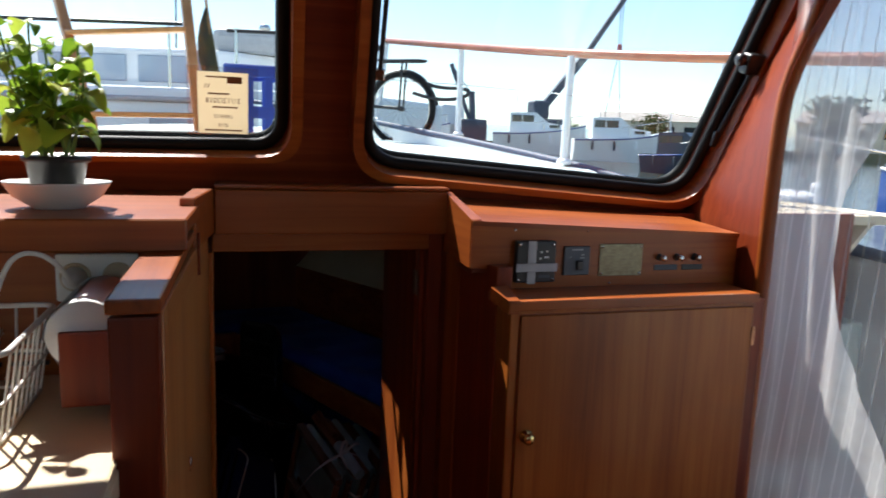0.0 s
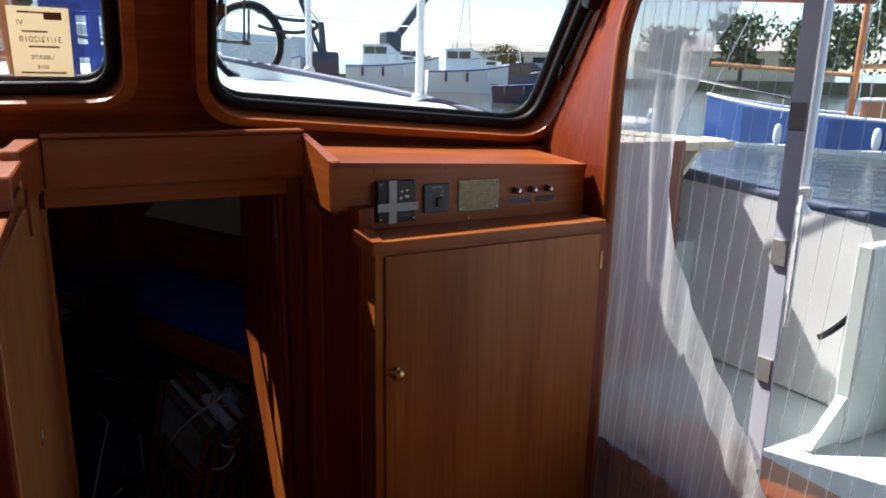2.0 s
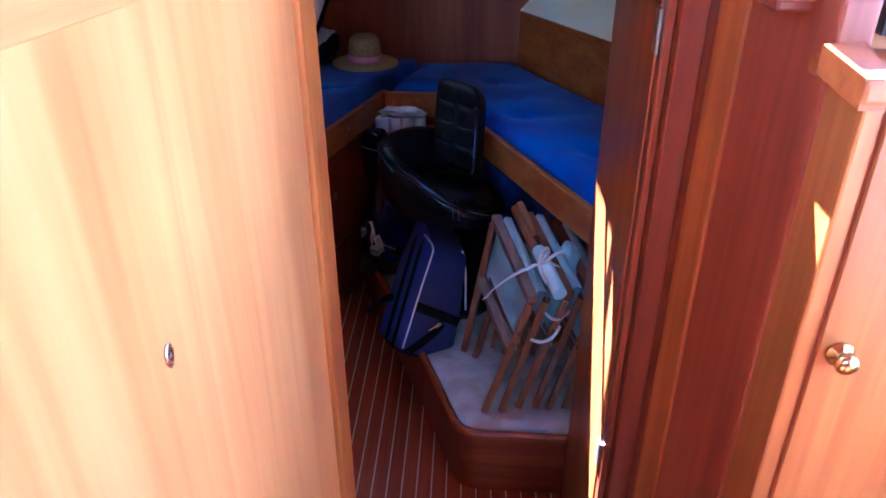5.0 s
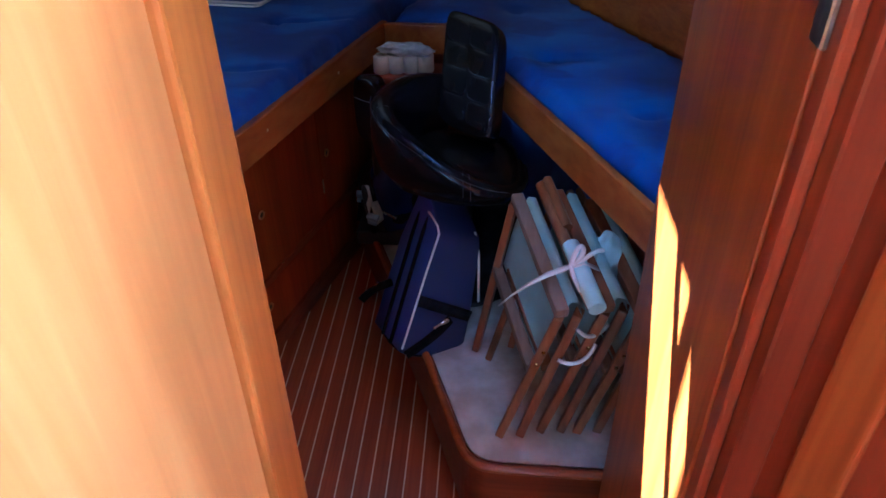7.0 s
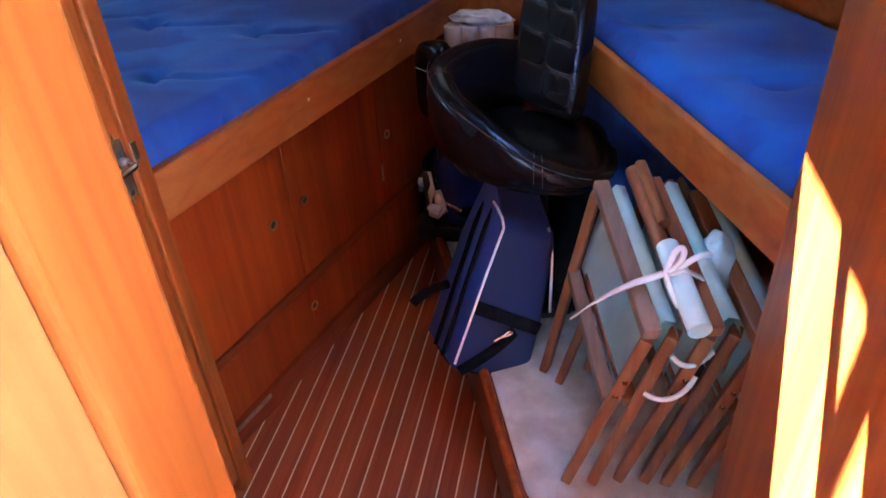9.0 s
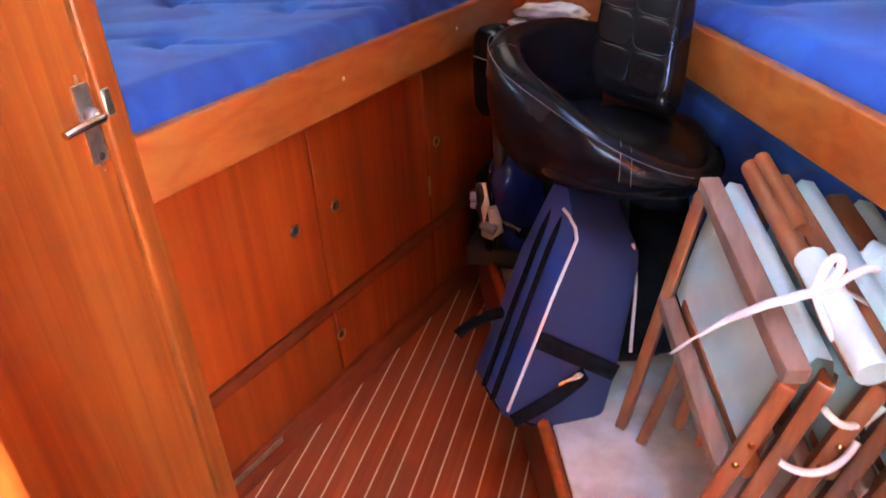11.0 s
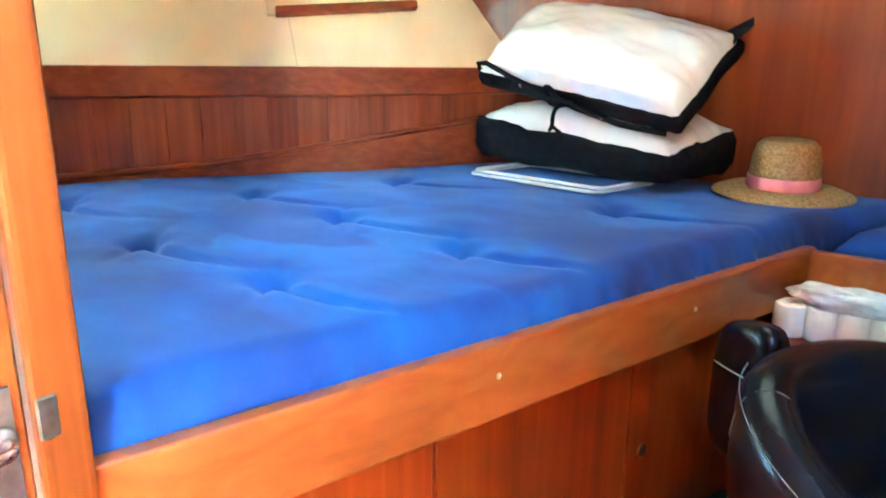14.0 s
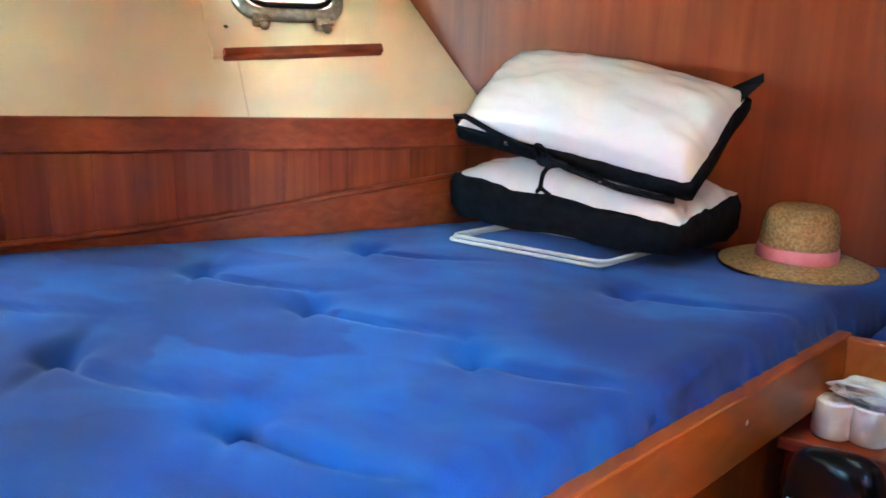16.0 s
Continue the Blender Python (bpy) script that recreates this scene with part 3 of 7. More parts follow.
# cupboard under the dashboard
cup = tagged(empty("cupboard", "varnished mahogany cupboard with brass knob, door closed", "cupboard"))
box("body", (0.604, 1.553, DECK), (1.284, 1.9, 1.612), GOLD_Z, cup, 0.004, 2)
bt = slab((0.592, 1.538, 1.613), (1.284, 1.684, 1.639), 0.005, 2)
obj("top", bt, WOOD_X, cup)
frompoints("end_cap", [(0.592, 1.54, 1.608), (0.592, 1.54, 1.64), (0.57, 1.6, 1.66), (0.57, 1.6, 1.63), (0.62, 1.54, 1.608), (0.62, 1.54, 1.64), (0.62, 1.62, 1.66), (0.62, 1.62, 1.63)],
           [(0, 1, 2, 3), (4, 5, 6, 7), (0, 1, 5, 4), (1, 2, 6, 5), (2, 3, 7, 6), (3, 0, 4, 7)], WOOD_X, cup)
box("door_gap", (0.626, 1.5515, 0.682), (1.277, 1.5535, 1.604), RED_Z, cup, 0)
cdoor = box("door", (0.628, 1.547, 0.684), (1.275, 1.5525, 1.602), GOLD_Z, cup, 0.002)
lathe("knob", [(0.0, 0), (0.016, 0), (0.017, 0.003), (0.008, 0.006), (0.007, 0.013), (0.013, 0.017), (0.0145, 0.023), (0.010, 0.028), (0.0, 0.029)], BRASS, cdoor, 24, pose(0.655, 1.547, 1.308, 90, 0, 0))
box("hinge", (1.274, 1.543, 1.50), (1.283, 1.5465, 1.55), COPPER, cup, 0.001)
S(box("trim_cupboard_side", (1.285, 1.56, DECK), (1.319, 1.70, 1.62), RED_Z), "dark wooden filler beside the cupboard", "trim")

# starboard side: a wooden cheek, then the open side door
AFT = [(DECK, 1.6), (1.6, 1.6), (1.75, 1.6)] + [(1.75 + k * 0.05, 1.6 - 0.24 / (1 + math.exp(-(k * 0.05 - 0.57) / 0.09))) for k in range(1, 21)]
bms = bmesh.new()
ring = []
for z, y in AFT:
    fx, fy = 1.375 + 0.30 * max(0.0, z - 1.75), fore(z) - 0.004
    ring.append([bms.verts.new(p) for p in ((1.32, y, z), (fx, fy, z), (fx + 0.03, fy, z), (1.355, y, z))])
for a, b in zip(ring, ring[1:]):
    for k in range(4):
        bms.faces.new((a[k], a[(k + 1) % 4], b[(k + 1) % 4], b[k]))
bms.faces.new(ring[0])
bms.faces.new(ring[-1])
bmesh.ops.recalc_face_normals(bms, faces=bms.faces)
side_panel = obj("wall_starboard_fore", bms, RED_Z, None, True)
side_panel.data.set_sharp_from_angle(angle=radians(35))
S(side_panel, "dark mahogany side panel beside the open door", "wall")
S(tube("trim_side_edge", [(1.338, 1.6, DECK), (1.338, 1.6, 1.6), (1.338, 1.6, 2.08), (1.338, 1.575, 2.2), (1.338, 1.48, 2.35), (1.338, 1.41, 2.72)], 0.02, WOOD_Z), "rounded varnished edge of the side panel", "trim")
S(prism("wall_starboard_aft", [(1.32, -1.7), (1.36, -1.7), (1.36, 0.25), (1.32, 0.25)], DECK, ROOF, RED_Z), "mahogany wheelhouse side wall", "wall")
S(prism("trim_door_head", [(1.32, 0.25), (1.36, 0.25), (1.36, 1.42), (1.32, 1.42)], 2.55, ROOF, RED_X), "wooden head over the side door", "trim")
S(prism("trim_door_sill", [(1.32, 0.25), (1.42, 0.25), (1.42, 1.6), (1.32, 1.6)], DECK - 0.02, DECK + 0.06, WOOD_Y), "worn wooden sill of the side door", "sill")
# unseen port wall; its hole is added to let light in
port_hole = [(-0.55, 1.83), (0.75, 1.83), (0.7, 2.38), (-0.55, 2.38)]
S(sheet_with_holes("wall_port", [(-1.7, 0.0), (2.2, 0.0), (2.2, 1.9), (1.75, ROOF), (-1.7, ROOF)], [rounded(port_hole, 0.08)], 0.04, RED_Z, plane_pose((-2.0, 0, 0), (0, 1, 0), (0, 0, 1))), "unseen mahogany side wall with a hole added for light", "wall")
# unseen aft wall; the hole is made for the stern lamp
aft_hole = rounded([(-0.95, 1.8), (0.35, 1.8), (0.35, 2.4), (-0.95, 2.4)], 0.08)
S(sheet_with_holes("wall_aft", [(-2.0, 0.0), (1.36, 0.0), (1.36, ROOF), (-2.0, ROOF)], [aft_hole], 0.04, RED_Z, plane_pose((0, -1.7, 0), (1, 0, 0), (0, 0, 1))), "unseen mahogany aft wall with a hole added for light", "wall")
# never in view; the dark wood is chosen to lower the bounced light
S(prism("ceiling_wheelhouse", [(-2.05, -1.75), (1.6, -1.75), (1.6, 1.76), (-2.05, 1.76)], ROOF, ROOF + 0.05, RED_X), "unseen wheelhouse ceiling in dark wood to cut bounced light", "ceiling")

# bulkhead between wheelhouse and fore cabin
S(sheet_with_holes("wall_bulkhead_aft", [(-0.06, -0.1), (-0.06, 1.71), (0.51, 1.71), (0.51, -0.1), (2.0, -0.1), (2.0, 1.80), (-2.6, 1.80), (-2.6, -0.1)], [], 0.028, RED_Z, plane_pose((0, 1.962, 0), (1, 0, 0), (0, 0, 1))), "mahogany bulkhead with the cabin doorway", "wall")

# ---- the fore cabin ----
HEAD = 1.76  # underside of the deck
BX, BY = Vector((-1.644, 3.676, 0)), Vector((0.485, 0.874, 0))  # port side: a point and its run


def port(y):
    return BX.x + (y - BX.y) * BY.x / BY.y


def starboard(y):
    return 0.42 + (4.4 - y) * 0.49


# slits added in the unseen ceiling to throw sun stripes on the cabin door
slit = [(0.13, 2.70), (0.325, 2.70), (0.325, 2.93), (0.13, 2.93)]
slit_aft = [(0.13, 2.56), (0.32, 2.56), (0.32, 2.682), (0.13, 2.682)]
hatch = rounded([(-0.62, 3.35), (-0.08, 3.35), (-0.08, 3.9), (-0.62, 3.9)], 0.05)
S(sheet_with_holes("ceiling_cabin", [(-2.9, 1.98), (2.3, 1.98), (2.3, 4.7), (-2.9, 4.7)], [slit, slit_aft, hatch], 0.03, CREAM, Matrix.Translation((0, 0, HEAD + 0.015))), "unseen cream cabin ceiling with slits added to shape the sun", "ceiling")
# unseen sides and lid added round the hatch hole to block sun and sky
for i, (lo, hi) in enumerate((((-0.66, 3.31, HEAD + 0.031), (-0.04, 3.35, 1.93)), ((-0.66, 3.9, HEAD + 0.031), (-0.04, 3.94, 1.93)), ((-0.66, 3.35, HEAD + 0.031), (-0.62, 3.9, 1.93)), ((-0.08, 3.35, HEAD + 0.031), (-0.04, 3.9, 1.93)))):
    S(box("trim_hatch_coaming", lo, hi, WHITE, None, 0), "unseen white side added to keep skylight out", "trim")
S(box("hatch_lid", (-0.68, 3.3, 1.93), (-0.02, 3.96, 1.96), WHITE, None, 0.02, 2), "unseen white lid added to keep sun out of the cabin", "hatch")
S(prism("wall_bulkhead_fore", [(-2.4, 4.36), (1.4, 4.53), (1.4, 4.56), (-2.4, 4.39)], 0.0, HEAD, BULK_X, None, 0), "glossy mahogany veneer bulkhead at the head of the berths", "wall")


def port_point(s, out, z):
    """A place s metres along the port side, out metres beyond its lining."""
    q = BX + BY * s + Vector((-0.874, 0.485, 0)) * out
    return (q.x, q.y, z)


lin = S(empty("lining_port", "dark mahogany tongue-and-groove hull lining with a top rail", "wall"))
k = -1.75
while k < 0.84:
    a, b = port_point(k, 0.0, 0), port_point(k + 0.0892, 0.0, 0)
    c, d = port_point(k + 0.0892, 0.02, 0), port_point(k, 0.02, 0)
    prism("plank", [a[:2], b[:2], c[:2], d[:2]], 0.7, 1.2, RED_Z, lin, 0.0006)
    k += 0.0895
box("backing", (-1.8, 0.021, 0.6), (0.9, 0.03, 1.25), RED_Z, lin, 0, 1, along(BX, BX + BY))
bmr = slab((-1.75, -0.016, 1.185), (0.84, 0.02, 1.267), 0.006, 2)
turn(bmr, along(BX, BX + BY))
obj("top_rail", bmr, RED_Y, lin)
low = sheet_with_holes("lower_board", [(-0.55, 0.7), (0.84, 0.7), (0.84, 1.115), (0.55, 1.085), (0.15, 1.03), (-0.2, 0.99), (-0.55, 0.975)], [], 0.014, RED_Y, plane_pose(BX + Vector((0.874, -0.485, 0)) * 0.012, BY, (0, 0, 1)), lin)
tube("bead", [tuple(Vector(port_point(s, -0.02, z))) for s, z in ((-1.7, 0.978), (-0.9, 0.98), (-0.55, 0.982), (-0.2, 0.995), (0.15, 1.035), (0.55, 1.09), (0.84, 1.12))], 0.009, RED_Y, lin)

SLOPE = plane_pose((BX.x, BX.y, 1.265), BY, (-0.874 * 0.598, 0.485 * 0.598, 0.801))
LIGHTS = (0.0, -1.125)  # the two portlights along the side
S(sheet_with_holes("wall_port_slope", [(-1.9, -0.005), (1.1, -0.005), (1.1, 0.64), (-1.9, 0.64)], [rounded([(0.135 + o, 0.28), (0.455 + o, 0.295), (0.49 + o, 0.52), (0.1 + o, 0.51)], 0.06, 8) for o in LIGHTS], 0.012, CREAM, SLOPE), "cream painted sloping hull panel with two portlights", "wall")


def portlight(name, off):
    at = SLOPE @ Matrix.Translation((off, 0, 0))
    loop = rounded([(0.165, 0.305), (0.425, 0.318), (0.46, 0.50), (0.13, 0.49)], 0.055, 8)
    pl = S(empty(name, "small portlight with rounded metal frame and latches", "window"))
    sheet_with_holes("recess_board", [(0.07, 0.17), (0.53, 0.215), (0.50, 0.56), (0.06, 0.55)], [loop], 0.01, CREAM, at @ Matrix.Translation((0, 0, 0.012)), pl)
    tube("rim", [(x, y, 0.03) for x, y in loop], 0.018, DULL, pl, True, False, 3, at)
    tube("rim", [(x, y, 0.045) for x, y in rounded([(0.185, 0.325), (0.405, 0.338), (0.435, 0.48), (0.155, 0.47)], 0.05, 8)], 0.008, RUBBER, pl, True, False, 3, at)
    gp = sheet_with_holes("pane", loop, [], 0.004, PANE, at @ Matrix.Translation((0, 0, 0.004)), pl)
    gp.visible_shadow = False
    for u in (0.205, 0.375):
        box("latch", (u - 0.022, 0.27, 0.02), (u + 0.022, 0.30, 0.045), DULL, pl, 0.006, 2, at)
        lathe("thumb_screw", [(0, 0), (0.008, 0), (0.008, 0.02), (0.012, 0.024), (0.012, 0.034), (0, 0.036)], DULL, pl, 12, at @ pose(u, 0.275, 0.04, 60, 0, 0))
        tube("wing", [(u - 0.016, 0.262, 0.062), (u, 0.258, 0.066), (u + 0.016, 0.262, 0.062)], 0.005, DULL, pl, by=at)
    lathe("screw", [(0, 0), (0.006, 0), (0.003, 0.002), (0, 0.002)], BLACK, pl, 10, at @ pose(0.115, 0.27, 0.017))
    lb = slab((0.094, 0.165, 0.004), (0.54, 0.192, 0.03), 0.006, 2)
    for v in lb.verts:
        v.co.y += (v.co.x - 0.094) * 0.1
    turn(lb, at)
    S(obj("trim_ledge", lb, RED_Y), "small dark wooden ledge under the portlight", "trim")


portlight("window_3", LIGHTS[0])
portlight("window_4", LIGHTS[1])
S(box("trim_seam", (0.13, 0.0, 0.005), (0.133, 0.165, 0.0075), BEIGE, None, 0, 1, SLOPE), "fine seam in the cream panel", "trim")

# starboard hull lining
stb = S(prism("wall_starboard_cabin", [(starboard(1.98), 1.98), (starboard(4.6), 4.6), (starboard(4.6) + 0.03, 4.6), (starboard(1.98) + 0.03, 1.98)], 0.0, 1.2, WOOD_Y), "mahogany hull lining above the berth", "wall")
S(frompoints("wall_starboard_slope", [(starboard(1.98), 1.98, 1.2), (starboard(4.6), 4.6, 1.2), (starboard(4.6) + 0.5, 4.6, HEAD + 0.005), (starboard(1.98) + 0.5, 1.98, HEAD + 0.005), (starboard(1.98) + 0.02, 1.98, 1.2), (starboard(4.6) + 0.02, 4.6, 1.2), (starboard(4.6) + 0.52, 4.6, HEAD + 0.005), (starboard(1.98) + 0.52, 1.98, HEAD + 0.005)],
             [(0, 1, 2, 3), (4, 5, 6, 7), (0, 1, 5, 4), (1, 2, 6, 5), (2, 3, 7, 6), (3, 0, 4, 7)], CREAM), "cream painted sloping hull panel", "wall")

# port berth front: recessed doors and drawers under a deep rail
K0, K1 = Vector((-0.688, 2.662, 0)), Vector((-0.318, 4.07, 0))
KB = along(K0, K1)
klen = (K1 - K0).length
R0, R1 = Vector((-0.588, 2.665, 0)), Vector((-0.236, 4.03, 0))
RB = along(R0, R1)
rlen = (R1 - R0).length
berth = tagged(empty("port_berth", "mahogany berth base with cupboard doors and deep front rail", "berth"))
box("carcass", (0.0, 0.006, 0.0), (klen, 0.03, 0.86), RED_Z, berth, 0.002, 1, KB)
box("rail", (0.0, 0.0, 0.806), (rlen, 0.026, 0.919), OAK_Y, berth, 0.006, 3, RB)
prism("deck_board", [(-0.60, 2.69), (-0.262, 4.0), (-0.262, 4.36), (-1.2, 4.36), (-2.1, 2.69)], 0.84, 0.86, RED_Y, berth, 0)
prism("end_panel", [(-2.2, 2.66), (-0.60, 2.66), (-0.60, 2.685), (-2.2, 2.685)], 0.0, 0.86, RED_Z, berth, 0.002)
for a, b, ex in ((0.085, 0.505, 0.425), (0.512, 0.965, 0.565), (0.972, 1.34, 1.015)):
    dr = box("door", (a, -0.002, 0.315), (b, 0.006, 0.79), BERTH_Z, berth, 0.002, 1, KB)
    w = box("drawer", (a if a > 0.09 else 0.085, -0.002, 0.085), (b, 0.006, 0.275), BERTH_Z, berth, 0.002, 1, KB) if a != 0.512 else None
    lathe("finger_ring", [(0.011, 0.0), (0.0155, 0.0), (0.016, 0.003), (0.011, 0.004), (0.0095, 0.0)], COPPER, dr, 20, KB @ pose(ex, -0.0025, 0.55, 90, 0, 0))
    lathe("finger_hole", [(0.0, 0), (0.0105, 0), (0.0105, 0.001), (0, 0.001)], BLACK, dr, 20, KB @ pose(ex, -0.0025, 0.55, 90, 0, 0))
dr = box("drawer", (0.512, -0.002, 0.085), (0.965, 0.006, 0.275), BERTH_Z, berth, 0.002, 1, KB)
lathe("finger_ring", [(0.011, 0.0), (0.0155, 0.0), (0.016, 0.003), (0.011, 0.004), (0.0095, 0.0)], COPPER, dr, 20, KB @ pose(0.52, -0.0025, 0.20, 90, 0, 0))
lathe("finger_hole", [(0.0, 0), (0.0105, 0), (0.0105, 0.001), (0, 0.001)], BLACK, dr, 20, KB @ pose(0.52, -0.0025, 0.20, 90, 0, 0))
box("middle_rail", (0.0, -0.006, 0.28), (klen, 0.006, 0.31), RED_Y, berth, 0.002, 1, KB)
box("kick_rail", (0.0, -0.01, 0.0), (klen, 0.006, 0.08), RED_Y, berth, 0.002, 1, KB)
box("hinge", (0.075, -0.004, 0.62), (0.085, 0.0, 0.69), DULL, berth, 0.001, 1, KB)
box("hinge", (0.965, -0.004, 0.40), (0.973, 0.0, 0.46), DULL, berth, 0.001, 1, KB)
box("hinge", (0.075, -0.004, 0.36), (0.085, 0.0, 0.42), DULL, berth, 0.001, 1, KB)
box("kick_plate", (0.1, -0.013, 0.055), (0.26, -0.0105, 0.072), DULL, berth, 0.001, 1, KB)
for s in (0.52, 0.98):
    lathe("plug", [(0, 0), (0.005, 0), (0.004, 0.001), (0, 0.0012)], HOLLY, berth, 10, RB @ pose(s, -0.0005, 0.872, 90, 0, 0))

T0, T1 = Vector((-0.24, 4.0, 0)), Vector((-0.018, 4.0, 0))
S0, S1 = Vector((-0.018, 4.03, 0)), Vector((0.625, 2.60, 0))
SB = along(S0, S1)
slen = (S1 - S0).length
sberth = tagged(empty("starboard_berth", "mahogany berth base with a deep honey-coloured rail", "berth"))
box("rail", (-0.245, 4.0, 0.80), (-0.005, 4.026, 0.915), OAK_Y, sberth, 0.005, 2)
box("rail", (0.0, 0.0, 0.80), (slen, 0.026, 0.915), OAK_Y, sberth, 0.006, 3, SB)
prism("deck_board", [(-0.24, 4.03), (0.0, 4.03), (0.64, 2.63), (1.25, 2.63), (0.42, 4.4), (-0.24, 4.4)], 0.83, 0.85, RED_Y, sberth, 0)
prism("base", [(0.30, 3.98), (0.86, 2.6), (0.9, 2.6), (0.34, 3.98)], 0.0, 0.83, RED_Z, sberth, 0)
prism("base", [(-0.32, 4.05), (0.33, 4.02), (0.33, 4.05), (-0.32, 4.08)], 0.0, 0.83, RED_Z, sberth, 0)


def mattress(name, poly, z0, z1, tufts, label, seed, step=0.0125):
    """A flat cushion on a plan: a fine grid, puckered at the tufts, with soft edges."""
    P = [Vector(p) for p in poly]

    def inside(x, y):
        c = False
        for i in range(len(P)):
            a, b = P[i], P[i - 1]
            if (a.y > y) != (b.y > y) and x < (b.x - a.x) * (y - a.y) / (b.y - a.y) + a.x:
                c = not c
        return c

    def rim(x, y):
        best = 9
        for i in range(len(P)):
            a, b = P[i - 1], P[i]
            d = b - a
            t = max(0, min(1, (Vector((x, y)) - a).dot(d) / d.length_squared))
            best = min(best, (a + d * t - Vector((x, y))).length)
        return best

    bm = bmesh.new()
    bm.faces.new([bm.verts.new((p.x, p.y, z0)) for p in P])
    bmesh.ops.recalc_face_normals(bm, faces=bm.faces)
    if bm.faces[:][0].normal.z < 0:
        bmesh.ops.reverse_faces(bm, faces=bm.faces)
    up = bmesh.ops.extrude_face_region(bm, geom=bm.faces[:])
    for v in [g for g in up["geom"] if isinstance(g, bmesh.types.BMVert)]:
        v.co.z = z1
    for ax, lo, hi in (("x", min(p.x for p in P), max(p.x for p in P)), ("y", min(p.y for p in P), max(p.y for p in P)), ("z", z0, z1)):
        n = int((hi - lo) / step)
        for i in range(1, n + 1):
            c = lo + (hi - lo) * i / (n + 1)
            co, no = {"x": ((c, 0, 0), (1, 0, 0)), "y": ((0, c, 0), (0, 1, 0)), "z": ((0, 0, c), (0, 0, 1))}[ax]
            bmesh.ops.bisect_plane(bm, geom=bm.verts[:] + bm.edges[:] + bm.faces[:], plane_co=co, plane_no=no)
    mid = Vector((sum(p.x for p in P) / len(P), sum(p.y for p in P) / len(P)))
    r = 0.04  # softness of the upper edge
    for v in bm.verts:
        x, y, z = v.co
        e = rim(x, y)
        f = (z - z0) / (z1 - z0)
        if f > 0.99:
            if e < r:
                v.co.z -= r - math.sqrt(max(0, r * r - (r - e) ** 2))
            q = Vector((x * 1.9 + seed, y * 1.9, 0.3))
            v.co.z += 0.007 * noise.noise(q) + 0.003 * noise.noise(q * 4)
            for tx, ty in tufts:
                d = math.hypot(x - tx, y - ty)
                v.co.z -= 0.026 * math.exp(-(d / 0.035) ** 2) + 0.008 * math.exp(-(d / 0.16) ** 2)
                ang = math.atan2(y - ty, x - tx)
                fold = math.cos(ang + 0.25 - d * 1.2)
                v.co.z -= 0.026 * math.exp(-(math.sin(ang + 0.25 - d * 1.2) * d / 0.010) ** 2) * math.exp(-(d / 0.21) ** 2) * (fold > 0)
                v.co.z -= 0.010 * math.exp(-(math.sin(ang - 2.2) * d / 0.010) ** 2) * math.exp(-(d / 0.10) ** 2)
        elif e < 0.002 and f > 0.02:
            v.co.z = z0 + (z - z0) * (z1 - z0 - r) / (z1 - z0)
            w = (mid - Vector((x, y))).normalized()
            bulge = -0.012 * math.sin(math.pi * f) + 0.009 * noise.noise(Vector((x * 30, y * 30, z * 4))) + 0.004 * noise.noise(Vector((x * 70, y * 70, z * 6)))
            v.co.x += w.x * bulge
            v.co.y += w.y * bulge
    return tagged(obj(name, bm, VELOUR, None, True), label, "mattress")


tufts = [(-1.153, 3.055), (-0.797, 3.058), (-1.60, 3.11), (-1.379, 3.469), (-0.697, 3.40), (-1.04, 3.43), (-1.25, 3.845), (-0.62, 3.85)]
mattress("mattress", [(-0.612, 2.69), (-0.268, 4.03), (-0.13, 4.34), (-0.13, 4.45), (port(4.38) + 0.03, 4.37), (port(2.69) + 0.03, 2.69)], 0.861, 0.976, tufts, "deep blue velour berth mattress, tufted and creased", 1.3)
mattress("mattress", [(-0.205, 4.035), (0.015, 4.035), (0.655, 2.64), (starboard(2.64) - 0.02, 2.64), (starboard(4.46) - 0.02, 4.46), (-0.125, 4.44), (-0.125, 4.33)], 0.851, 0.955, [(0.35, 3.6), (0.6, 3.2), (0.25, 4.1)], "deep blue velour berth mattress over the starboard berth", 5.1, 0.035)

# door to the wash room, shut, and the post beside it
wash = S(empty("door_1", "varnished mahogany wash room door with lever handle, shut", "door"))
box("leaf", (-0.60, 2.0, 0.06), (-0.578, 2.628, 1.70), WOOD_Z, wash, 0.003)
bmh = slab((-0.0135, -0.069, 0), (0.0135, 0.069, 0.004), 0.0)
bmesh.ops.bevel(bmh, geom=[e for e in bmh.edges if abs((e.verts[0].co - e.verts[1].co).z) > 0.003], offset=0.0125, segments=6, affect="EDGES")
turn(bmh, plane_pose((-0.578, 2.604, 0.972), (0, 1, 0), (0, 0, 1)))
obj("handle_plate", bmh, STEEL, wash)
tube("lever", [(-0.576, 2.606, 0.985), (-0.555, 2.606, 0.985), (-0.545, 2.603, 0.985), (-0.54, 2.595, 0.986), (-0.541, 2.575, 0.988), (-0.544, 2.55, 0.987), (-0.547, 2.53, 0.984)], 0.0062, CHROME, wash, res=4)
lathe("rose", [(0, 0), (0.012, 0), (0.0115, 0.006), (0.009, 0.012), (0, 0.012)], DULL, wash, 16, pose(-0.574, 2.606, 0.985, 0, 90, 0))
lathe("keyhole", [(0, 0), (0.006, 0), (0.006, 0.002), (0, 0.002)], BLACK, wash, 12, pose(-0.574, 2.604, 0.925, 0, 90, 0))
